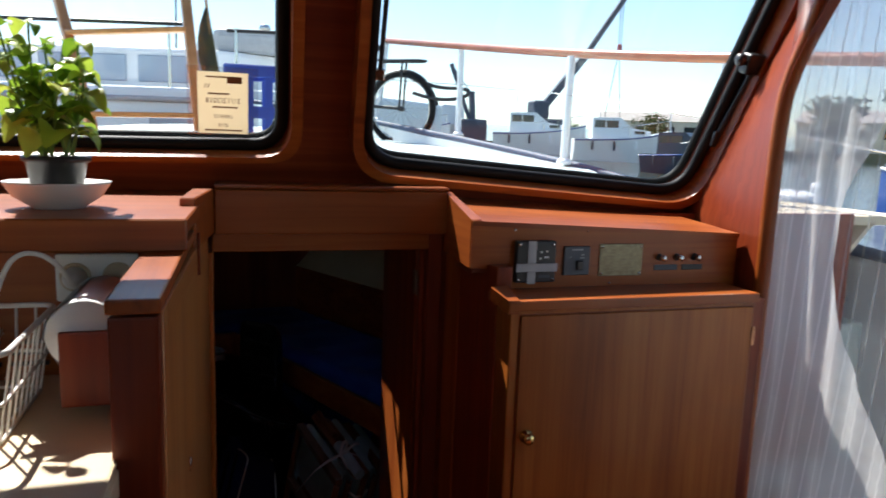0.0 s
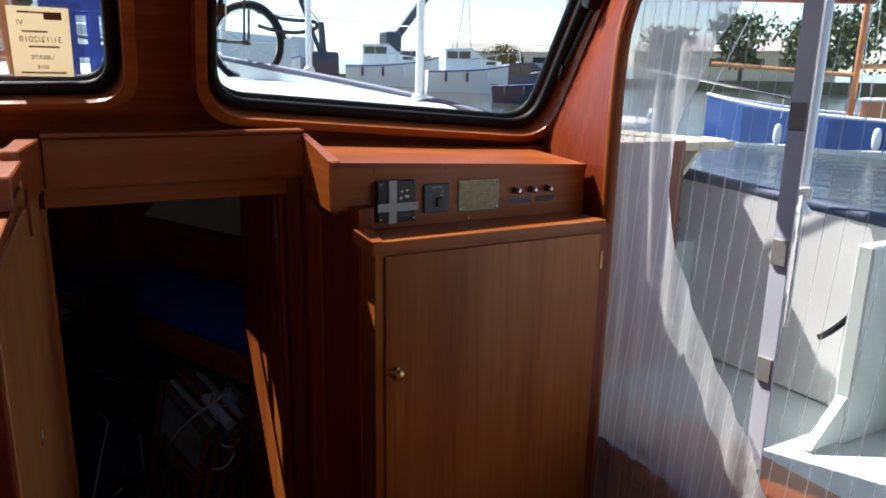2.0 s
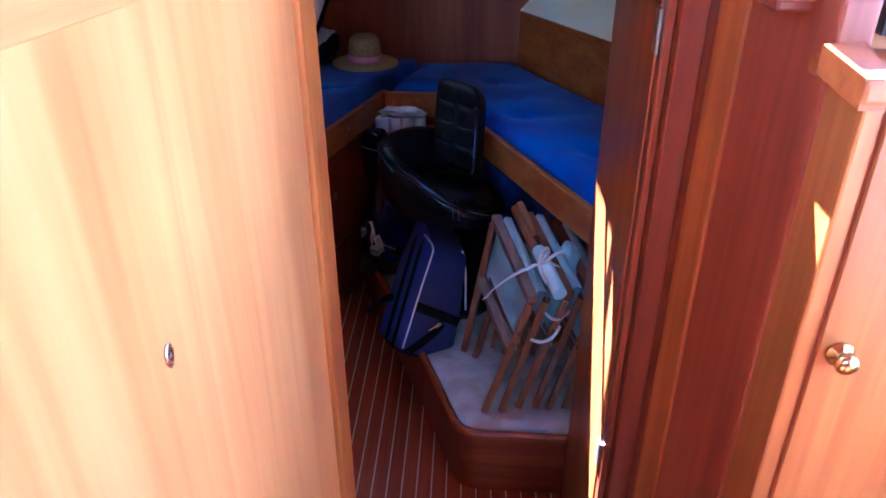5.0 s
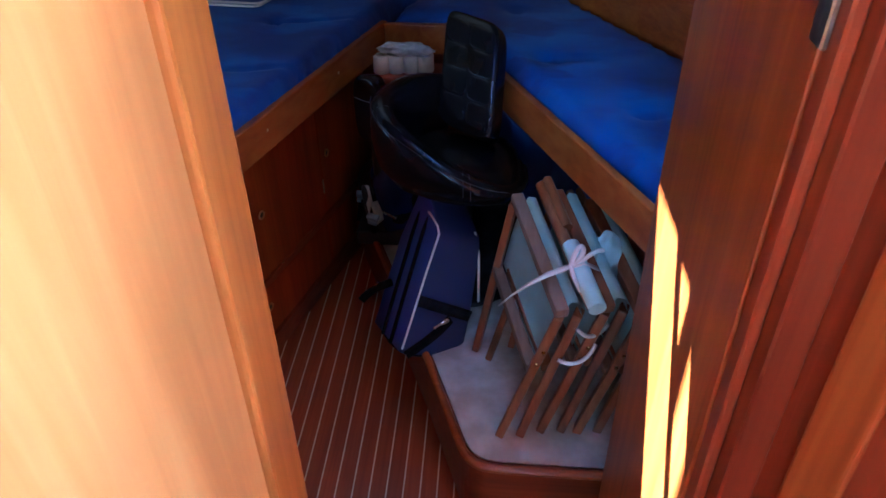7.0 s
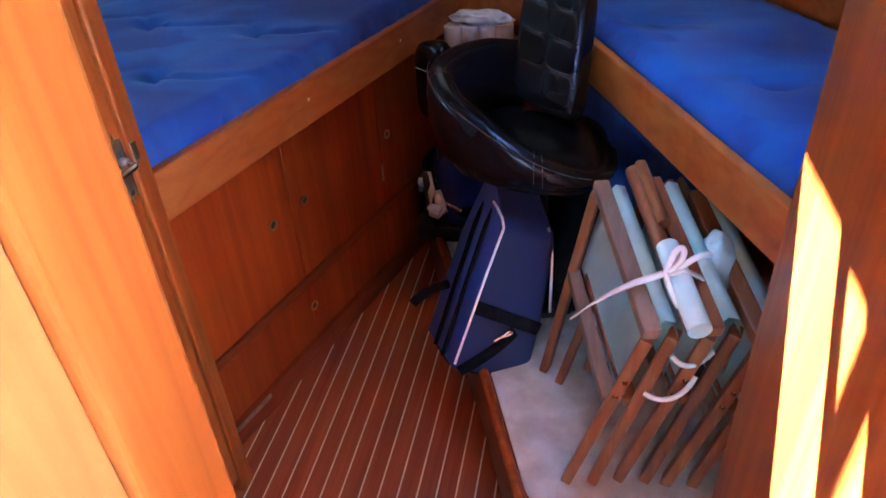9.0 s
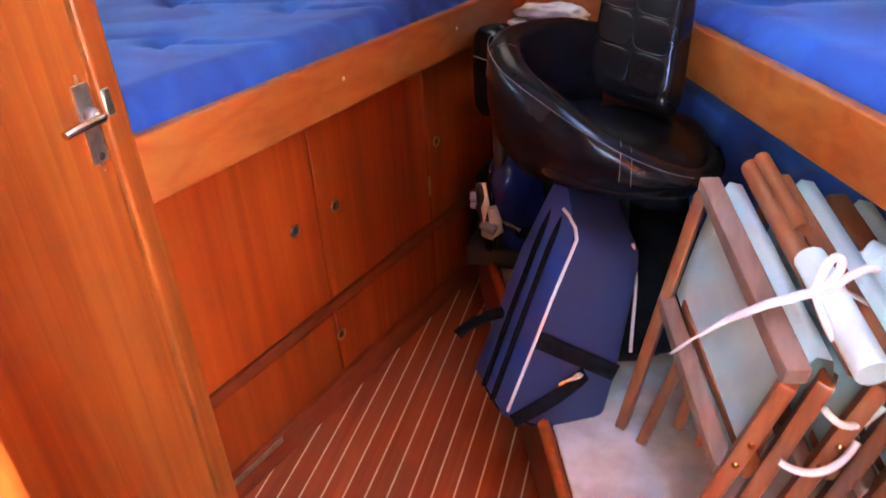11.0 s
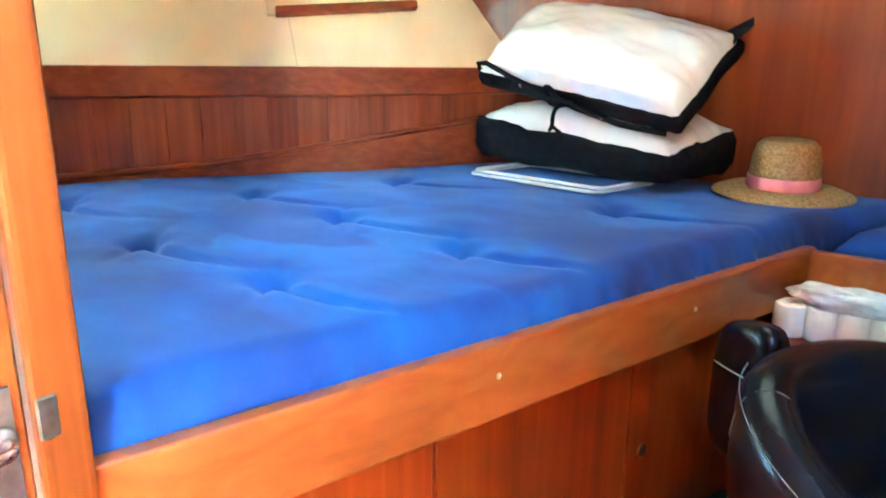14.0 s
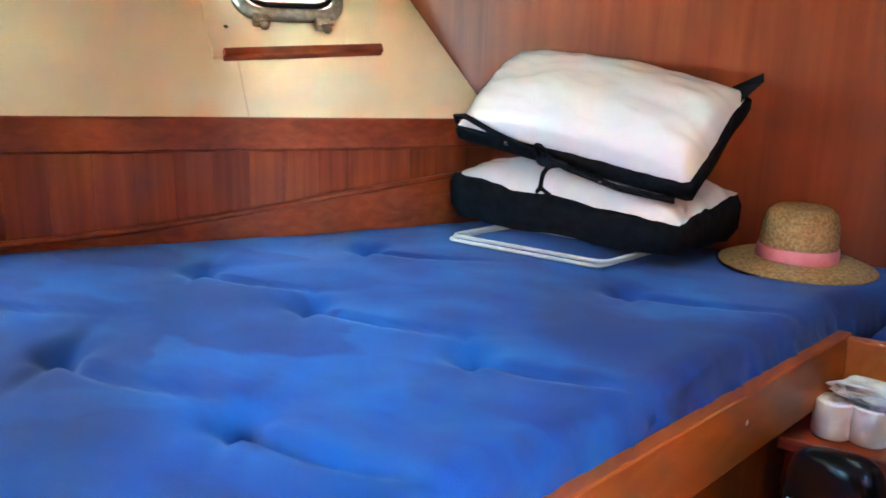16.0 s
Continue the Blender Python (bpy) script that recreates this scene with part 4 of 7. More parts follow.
S(prism("trim_post", rounded([(-0.62, 2.632), (-0.572, 2.632), (-0.572, 2.678), (-0.62, 2.678)], 0.008, 3), 0.0, HEAD, WOOD_Z, None, 0), "varnished mahogany post at the end of the berth", "post")
S(box("trim_keep", (-0.5725, 2.633, 0.972), (-0.5685, 2.651, 1.012), DULL, None, 0.002), "steel door keep on the post", "keep")
S(prism("wall_wash_head", [(-0.61, 1.97), (-0.578, 1.97), (-0.578, 2.632), (-0.61, 2.632)], 1.702, HEAD, WOOD_Z, None, 0), "mahogany panel above the wash room door", "wall")

# cabin door, hinged on the starboard jamb and folded back into the cabin
leaf = S(empty("door_2", "varnished mahogany cabin door standing open inward", "door"))
DB = along((0.484, 1.968, 0), (0.498, 2.46, 0))
box("leaf", (0.0, -0.026, 0.08), (0.49, 0.0, 1.69), WOOD_Z, leaf, 0.003, 2, DB)
for z in (0.72, 1.60):
    box("hinge", (-0.012, -0.004, z - 0.035), (0.02, 0.003, z + 0.035), DULL, leaf, 0.002, 1, DB)
tube("lever", [(0.43, -0.026, 0.83), (0.43, -0.06, 0.83), (0.41, -0.066, 0.83), (0.34, -0.066, 0.82)], 0.007, CHROME, leaf, by=DB)

# sole and the raised locker top to starboard
S(box("floor", (-1.6, 1.7, -0.06), (1.4, 4.5, -0.004), SOLE, None, 0), "dark base of the cabin sole", "floor")
lock = S(empty("locker_platform", "raised locker with pale worn top and rounded wooden fascia", "platform"))
edge = [(0.86, 2.52)] + [(0.27, 2.52)] + [tuple(p) for p in rounded([(0.27, 2.52), (0.17, 2.525), (0.10, 2.70)], 0.06, 5)[6:12]] + [(0.02, 2.91), (-0.345, 3.76), (-0.345, 4.04), (0.32, 4.0)]
prism("fascia", edge, 0.0, 0.235, RED_X, lock, 0.003)
cx, cy = 0.35, 3.2
inner = [(x + (cx - x) * 0.05, y + (cy - y) * 0.04) for x, y in edge]
prism("top", inner, 0.2352, 0.239, TRAY, lock, 0)
tube("lip", [(x, y, 0.245) for x, y in edge[:-2]], 0.013, WOOD_X, lock, False, False, 3)

# ---- outside: the boat's own decks, the harbour ----
GELCOAT = speckled("white_gelcoat", (0.9, 0.9, 0.89), (0.86, 0.86, 0.85), 2.5, 0.3, 0.02)
PALEGREEN = speckled("pale_green_deck_paint", (0.66, 0.73, 0.7), (0.6, 0.67, 0.64), 4, 0.55, 0.1)
TEAKRAIL = wood("sunned_teak_rail", (0.3, 0.07, 0.03), (0.42, 0.12, 0.05), (0.5, 0.2, 0.09), (30, 3, 30), 0.3, 0.5)
LADDER = wood("orange_varnished_ladder", (0.45, 0.19, 0.05), (0.58, 0.27, 0.08), (0.66, 0.34, 0.12), (30, 30, 3), 0.35, 0.4)
ROPE = speckled("white_rope", (0.72, 0.72, 0.7), (0.5, 0.5, 0.5), 60, 0.9, 0.8)
DARKGLASS = speckled("tinted_boat_window", (0.02, 0.025, 0.03), (0.03, 0.035, 0.04), 5, 0.08)
BLUEHULL = speckled("blue_hull_paint", (0.02, 0.07, 0.26), (0.03, 0.09, 0.3), 1.5, 0.25, 0.03)
ORANGE = speckled("orange_cabin_varnish", (0.6, 0.22, 0.06), (0.5, 0.17, 0.05), 2, 0.35)
CRANEBLUE = speckled("dark_crane_steel", (0.03, 0.04, 0.07), (0.05, 0.06, 0.09), 2, 0.5)
CRATEBLUE = speckled("blue_crate_plastic", (0.02, 0.07, 0.4), (0.03, 0.09, 0.45), 12, 0.4)
REDPAINT = speckled("red_hull_paint", (0.4, 0.04, 0.04), (0.32, 0.04, 0.04), 2, 0.4)
SHED = speckled("pale_shed_cladding", (0.72, 0.66, 0.54), (0.64, 0.58, 0.46), 0.6, 0.8)
ROOFING = speckled("grey_shed_roof", (0.34, 0.3, 0.27), (0.4, 0.35, 0.31), 0.5, 0.8)
GRASS = speckled("bank_scrub", (0.09, 0.1, 0.04), (0.16, 0.14, 0.07), 0.35, 0.95, 0.8)


def water():
    m = mat("harbour_water", (0.05, 0.06, 0.05), 0.12)
    n, l = m.node_tree.nodes, m.node_tree.links
    mp = coords(m, (1.0, 1.0, 1.0), False)
    a = n.new("ShaderNodeTexNoise")
    a.inputs["Scale"].default_value, a.inputs["Detail"].default_value = 1.6, 5
    l.new(mp.outputs[0], a.inputs["Vector"])
    bp = n.new("ShaderNodeBump")
    bp.inputs["Strength"].default_value, bp.inputs["Distance"].default_value = 0.55, 0.12
    l.new(a.outputs["Fac"], bp.inputs["Height"])
    l.new(bp.outputs[0], n["Principled BSDF"].inputs["Normal"])
    return m


def lake(x, y):
    """Level of the water, as the boat lies a little down by the stern."""
    return -0.75 + 0.03 * y


W = 2500
S(frompoints("water", [(-W, -W, lake(0, -W)), (W, -W, lake(0, -W)), (W, W, lake(0, W)), (-W, W, lake(0, W))], [(0, 1, 2, 3)], water()), "rippled grey-brown harbour water", "water")


def sheer_line(y):
    """Half breadth of the bulwark and its height towards the bow."""
    pts = [(-3.0, 2.25, 1.52), (1.3, 2.24, 1.58), (2.24, 2.2, 1.65), (3.34, 1.74, 1.88), (5.16, 1.4, 2.05), (6.8, 0.8, 2.22), (7.8, 0.05, 2.35)]
    for (a, xa, za), (b, xb, zb) in zip(pts, pts[1:]):
        if y <= b:
            t = (y - a) / (b - a)
            return xa + (xb - xa) * t, za + (zb - za) * t
    return pts[-1][1:]


own = S(empty("own_hull", "pale green steel deck of the boat, bulwark whitened as sunlit", "deck"))
ys = [-3, -1.5, 0, 1.3, 1.8, 2.24, 2.8, 3.34, 4.2, 5.16, 6.0, 6.8, 7.4, 7.8]
for sgn in (1, -1):
    bm = bmesh.new()
    rows = []
    for y in ys:
        x, z = sheer_line(y)
        x += 0.75 if sgn < 0 else 0.0
        z -= 0.75 if sgn < 0 else 0.0
        low = 0.95 if y < 2.3 else min(z - 0.12, 1.95)
        rows.append([bm.verts.new(p) for p in ((sgn * (x + 0.04) - 0.03, y, -1.0), (sgn * (x + 0.04) - 0.03, y, z), (sgn * x - 0.03, y, z), (sgn * x - 0.03, y, low))])
    for a, b in zip(rows, rows[1:]):
        for k2 in range(3):
            bm.faces.new((a[k2], a[k2 + 1], b[k2 + 1], b[k2]))
    bmesh.ops.recalc_face_normals(bm, faces=bm.faces)
    # white stands in for strong sun on the bulwark's pale green paint
    obj("bulwark", bm, GELCOAT, own)
    tube("cap", [(sgn * (sheer_line(y)[0] + (0.02 if sgn > 0 else 0.77)) - 0.03, y, sheer_line(y)[1] + (0.01 if sgn > 0 else -0.74)) for y in ys], 0.024, speckled("dark_blue_capping", (0.03, 0.05, 0.1), (0.05, 0.07, 0.13), 20, 0.6) if sgn > 0 else PALEGREEN, own)
fd = [(port(2.12) - 0.35, 2.12), (port(3.34) - 0.3, 3.34), (port(4.4) - 0.3, 4.4), (-1.3, 5.16), (-0.8, 6.8), (-0.1, 7.75)]
plan = fd + [(0.05, 7.75), (0.8, 6.8), (1.4, 5.16), (1.74, 3.34), (1.62, 2.9), (1.46, 2.12)]
# deck cut away, unseen, so the sun reaches the ceiling slits
sheet_with_holes("foredeck", plan, [[(0.05, 2.58), (0.4, 2.58), (0.4, 4.1), (-0.7, 4.1), (-0.7, 3.1), (0.05, 3.1)]], 0.02, PALEGREEN, Matrix.Shear("XZ", 4, (0, 0)) @ Matrix(((1, 0, 0, 0), (0, 1, 0, 0), (0, 0.05, 1, 1.705), (0, 0, 0, 1))), own)
box("side_deck", (1.37, -3.0, 0.88), (2.22, 2.6, 0.94), PALEGREEN, own, 0)
box("side_deck_teak", (1.40, -0.5, 0.941), (1.62, 2.0, 0.965), speckled("weathered_teak", (0.42, 0.36, 0.26), (0.3, 0.24, 0.16), 9, 0.8, 0.3), own, 0.004)
box("wood_step", (1.44, 0.9, 0.9655), (1.60, 1.45, 1.02), OAK_Y, own, 0.006, 2)
box("deck_edge", (1.5, 2.02, 0.94), (2.18, 2.9, 1.40), PALEGREEN, own, 0.012, 2)
for y in (1.22, 0.45, -0.5):
    prism("rib", [(2.0, y), (2.22, y), (2.22, y + 0.05), (2.0, y + 0.05)], 0.94, 1.56, PALEGREEN, own, 0.006)
    frompoints("gusset", [(2.21, y + 0.01, 0.95), (1.86, y + 0.01, 0.95), (2.21, y + 0.01, 1.3), (2.21, y + 0.04, 0.95), (1.86, y + 0.04, 0.95), (2.21, y + 0.04, 1.3)], [(0, 1, 2), (3, 4, 5), (0, 1, 4, 3), (1, 2, 5, 4)], PALEGREEN, own)
bol = tagged(empty("mooring_bollard", "grey steel bollard with a cross pin on the deck", "bollard"))
lathe("post", [(0, 0), (0.055, 0), (0.055, 0.16), (0.05, 0.17), (0, 0.17)], PALEGREEN, bol, 24, Matrix.Translation((1.95, 2.1, 1.40)))
tube("pin", [(1.87, 2.05, 1.49), (2.08, 2.02, 1.49)], 0.012, CHROME, bol, soft=False)
rail = tagged(empty("deck_rail", "teak-topped white steel guard rail round the deck", "railing"))
RAILP = [(2.29, 1.50, 2.28), (2.10, 1.82, 2.30), (1.97, 2.61, 2.375), (1.71, 3.54, 2.47), (1.57, 4.99, 2.67), (1.28, 6.17, 2.83)]
tube("top_rail", RAILP, 0.024, TEAKRAIL, rail, res=4)
for a, b in (((2.07, 1.52, 1.60), (2.19, 1.60, 2.27)), ((1.92, 2.55, 1.72), (1.96, 2.62, 2.36)), ((1.665, 3.47, 1.90), (1.71, 3.54, 2.46)), ((1.54, 4.91, 2.04), (1.57, 4.99, 2.66)), ((1.2, 6.1, 2.15), (1.28, 6.17, 2.82))):
    tube("stanchion", [a, b], 0.021, GELCOAT, rail, soft=False)
    lathe("base", [(0, 0), (0.04, 0), (0.04, 0.012), (0.026, 0.03), (0, 0.03)], GELCOAT, rail, 16, Matrix.Translation(a))
tube("wire", [(2.13, 1.56, 1.95), (1.94, 2.59, 2.12), (1.69, 3.5, 2.26), (1.555, 4.95, 2.40), (1.24, 6.1, 2.5)], 0.004, CHROME, rail, soft=False, res=1)
rp = tagged(empty("mooring_rope", "white rope made fast round the stanchion foot", "rope"))
tube("turns", [(2.08 + 0.035 * math.cos(i * 0.9), 1.53 + 0.035 * math.sin(i * 0.9), 1.64 + i * 0.0022) for i in range(24)], 0.008, ROPE, rp, res=2)
tube("fall", [(2.05, 1.50, 1.66), (2.0, 1.46, 1.6), (1.99, 1.45, 1.45), (1.985, 1.45, 1.25)], 0.007, ROPE, rp, res=2)
tube("dark_line", [(2.18, 1.24, 1.52), (2.17, 1.28, 1.4), (2.15, 1.35, 1.26), (2.12, 1.42, 1.2)], 0.010, BLACKCLOTH, rp, res=2)


def bicycle():
    b = tagged(empty("bicycle", "black folding bicycle stowed on the foredeck", "bicycle"))
    Q = plane_pose((1.27, 5.54, 2.24), (0.80, -0.6, 0), (0, 0, 1))
    for cx, r in ((0.0, 0.27), (-0.85, 0.27)):
        tube("tyre", [(cx + r * math.cos(a * math.pi / 14), r * math.sin(a * math.pi / 14), 0) for a in range(28)], 0.022, RUBBER, b, True, False, 2, Q)
        tube("rim", [(cx + (r - 0.03) * math.cos(a * math.pi / 14), (r - 0.03) * math.sin(a * math.pi / 14), 0) for a in range(28)], 0.008, CHROME, b, True, False, 1, Q)
        for a in range(14):
            tube("spoke", [(cx, 0, 0), (cx + (r - 0.03) * math.cos(a * math.pi / 7), (r - 0.03) * math.sin(a * math.pi / 7), 0)], 0.0015, CHROME, b, res=1, soft=False, by=Q)
        lathe("hub", [(0, -0.04), (0.02, -0.04), (0.02, 0.04), (0, 0.04)], BLACK, b, 12, Q @ Matrix.Translation((cx, 0, 0)))
    for pts, r in (([(0, 0, 0.03), (-0.35, 0.02, 0.02)], 0.013), ([(-0.35, 0.0, 0), (-0.32, 0.42, 0)], 0.018), ([(-0.32, 0.1, 0), (-0.85, 0.35, 0)], 0.022), ([(-0.85, 0, 0.03), (-0.82, 0.55, 0.0)], 0.014), ([(0, 0, 0.04), (0.02, 0.36, 0.04)], 0.009), ([(0, 0, -0.04), (0.02, 0.36, -0.04)], 0.009)):
        tube("tube", pts, r, BLACK, b, soft=False, by=Q)
    tube("rack", [(-0.22, 0.36, 0.06), (0.16, 0.36, 0.06), (0.2, 0.36, 0.0), (0.16, 0.36, -0.06), (-0.22, 0.36, -0.06)], 0.009, BLACK, b, by=Q, soft=False)
    tube("rack", [(-0.05, 0.36, 0.06), (-0.05, 0.36, -0.06)], 0.008, BLACK, b, by=Q, soft=False)
    tube("rack", [(0.08, 0.36, 0.06), (0.08, 0.36, -0.06)], 0.008, BLACK, b, by=Q, soft=False)
    puffed("saddle", (0.24, 0.05, 0.13), BLACK, b, Q @ Matrix.Translation((-0.28, 0.46, 0)), 3, 6)
    tube("loop", [(0.1, 0.12, 0), (0.3, 0.06, 0.02), (0.52, 0.08, 0.0), (0.56, 0.13, 0), (0.5, 0.17, 0), (0.3, 0.15, 0), (0.1, 0.22, 0)], 0.014, BLACK, b, by=Q)
    tube("mudguard", [(0.3 * math.cos(a), 0.3 * math.sin(a), 0) for a in (0.1, 0.6, 1.1, 1.6, 2.2, 2.7)], 0.016, BLACK, b, by=Q)


bicycle()


def gangway():
    g = tagged(empty("boarding_ladder", "varnished orange wooden ladder standing on the foredeck", "ladder"))
    for lo, hi in (((-0.555, 3.40, 1.93), (-0.80, 3.88, 2.74)), ((-0.125, 3.27, 1.93), (-0.22, 3.74, 2.80))):
        bm = slab((-0.022, -0.02, 0), (0.022, 0.02, (Vector(hi) - Vector(lo)).length), 0.005, 1)
        turn(bm, Matrix.Translation(lo) @ (Vector(hi) - Vector(lo)).to_track_quat("Z", "Y").to_matrix().to_4x4())
        obj("stile", bm, LADDER, g)
    for t in (0.16, 0.60, 0.97):
        a = Vector((-0.555, 3.40, 1.93)).lerp(Vector((-0.80, 3.88, 2.74)), t)
        b = Vector((-0.125, 3.27, 1.93)).lerp(Vector((-0.22, 3.74, 2.80)), t)
        bm = slab((0, -0.03, -0.011), ((b - a).length, 0.03, 0.011), 0.004, 1)
        d = b - a
        turn(bm, Matrix.Translation(a) @ d.to_track_quat("X", "Z").to_matrix().to_4x4())
        obj("rung", bm, LADDER, g)


gangway()
crate = tagged(empty("blue_crate", "blue plastic crate with slotted sides on the foredeck", "crate"))
for z0, z1 in ((1.845, 1.875), (2.185, 2.225)):
    for lo, hi in (((-0.03, 2.57), (0.40, 2.59)), ((-0.03, 2.75), (0.40, 2.77)), ((-0.03, 2.5905), (-0.01, 2.7495)), ((0.38, 2.5905), (0.40, 2.7495))):
        box("rim", (*lo, z0), (*hi, z1), CRATEBLUE, crate, 0.004, 1)
for i in range(7):
    box("slat", (-0.025 + i * 0.063, 2.575, 1.87), (0.003 + i * 0.063, 2.585, 2.19), CRATEBLUE, crate, 0.003)
    box("slat", (-0.025 + i * 0.063, 2.755, 1.87), (0.003 + i * 0.063, 2.765, 2.19), CRATEBLUE, crate, 0.003)
box("band", (-0.025, 2.574, 2.05), (0.39, 2.588, 2.09), CRATEBLUE, crate, 0.003)

nb = tagged(empty("neighbour_boat", "white motor yacht moored ahead, with black-capped rail", "boat"))
prism("hull", rounded([(-7, -0.6), (2.6, -0.6), (3.6, 1.2), (2.6, 3.0), (-7, 3.0)], 0.3, 3), -0.6, 2.5, GELCOAT, nb, 0.05, 2, Matrix(((0.96, 0.27, 0, -0.9), (-0.27, 0.96, 0, 9.4), (0, 0, 1, 0), (0, 0, 0, 1))))
ND = Matrix(((0.96, 0.27, 0, -0.9), (-0.27, 0.96, 0, 9.4), (0, 0, 1, 0), (0, 0, 0, 1)))
prism("coachroof", rounded([(-5, 0.5), (0.7, 0.5), (1.5, 1.2), (0.7, 2.2), (-5, 2.2)], 0.2, 3), 2.45, 3.05, GELCOAT, nb, 0.06, 2, ND)
box("awning", (0.5, 0.7, 3.05), (1.6, 2.0, 3.35), GREYTAPE, nb, 0.1, 2, ND)
tube("rail", [(-6, -0.5, 3.2), (0.55, -0.5, 3.2)], 0.022, BLACK, nb, soft=False, by=ND)
tube("rail", [(1.05, -0.5, 3.15), (2.6, -0.4, 3.15)], 0.022, BLACK, nb, soft=False, by=ND)
for x in (-4.5, -3.2, -1.9, -0.75, 0.4, 1.15, 2.2):
    tube("post", [(x, -0.5, 2.5), (x, -0.5, 3.18)], 0.018, CHROME, nb, soft=False, by=ND)
for x, h in ((-0.05, 4.8), (1.5, 4.4), (-3.0, 5.0)):
    tube("aerial", [(x, 1.0, 3.0), (x + 0.02, 1.0, h)], 0.012, BLACK, nb, soft=False, by=ND)
HAZEGLASS = speckled("pale_boat_window", (0.36, 0.42, 0.5), (0.3, 0.36, 0.44), 1.2, 0.12)
for x0b, x1b in ((-4.7, -3.3), (-3.15, -1.75), (-1.6, -0.5), (-0.35, 0.6)):
    box("window", (x0b, 0.47, 2.62), (x1b, 0.497, 2.95), HAZEGLASS, nb, 0.01, 1, ND)
for x0b in (-5.5, -3.6, -1.7, 0.2):
    box("hull_window", (x0b, -0.63, 1.75), (x0b + 1.3, -0.604, 2.15), HAZEGLASS, nb, 0.01, 1, ND)
tube("rubbing_strake", [(-6.9, -0.62, 2.36), (2.55, -0.62, 2.36)], 0.035, GREYTAPE, nb, soft=False, by=ND)
lathe("searchlight", [(0, 0), (0.06, 0.0), (0.08, 0.06), (0.06, 0.1), (0, 0.11)], CHROME, nb, 14, ND @ Matrix.Translation((1.15, 0.9, 3.33)))
flag = tagged(empty("flag_staff", "furled dark flag on a wooden staff", "flag"))
tube("staff", [(-0.15, 7.7, 2.45), (-0.22, 7.7, 3.3)], 0.016, LADDER, flag, soft=False)
FLAGCLOTH = speckled("dark_flag_cloth", (0.06, 0.06, 0.05), (0.12, 0.1, 0.04), 6, 0.9)
bm = bmesh.new()
rows = []
for i in range(9):
    t = i / 8
    z, wide = 3.22 - 0.62 * t, 0.03 + 0.30 * t * (1.35 - t)
    rows.append([bm.verts.new((-0.20 - wide * q + 0.10 * t, 7.67 + 0.03 * math.sin(7 * q + 3 * t), z - 0.10 * q * t)) for q in (0, 0.2, 0.4, 0.6, 0.8, 1.0)])
for a, b in zip(rows, rows[1:]):
    for k2 in range(5):
        bm.faces.new((a[k2], a[k2 + 1], b[k2 + 1], b[k2]))
bmesh.ops.solidify(bm, geom=bm.faces[:], thickness=0.006)
obj("cloth", bm, FLAGCLOTH, flag, True)


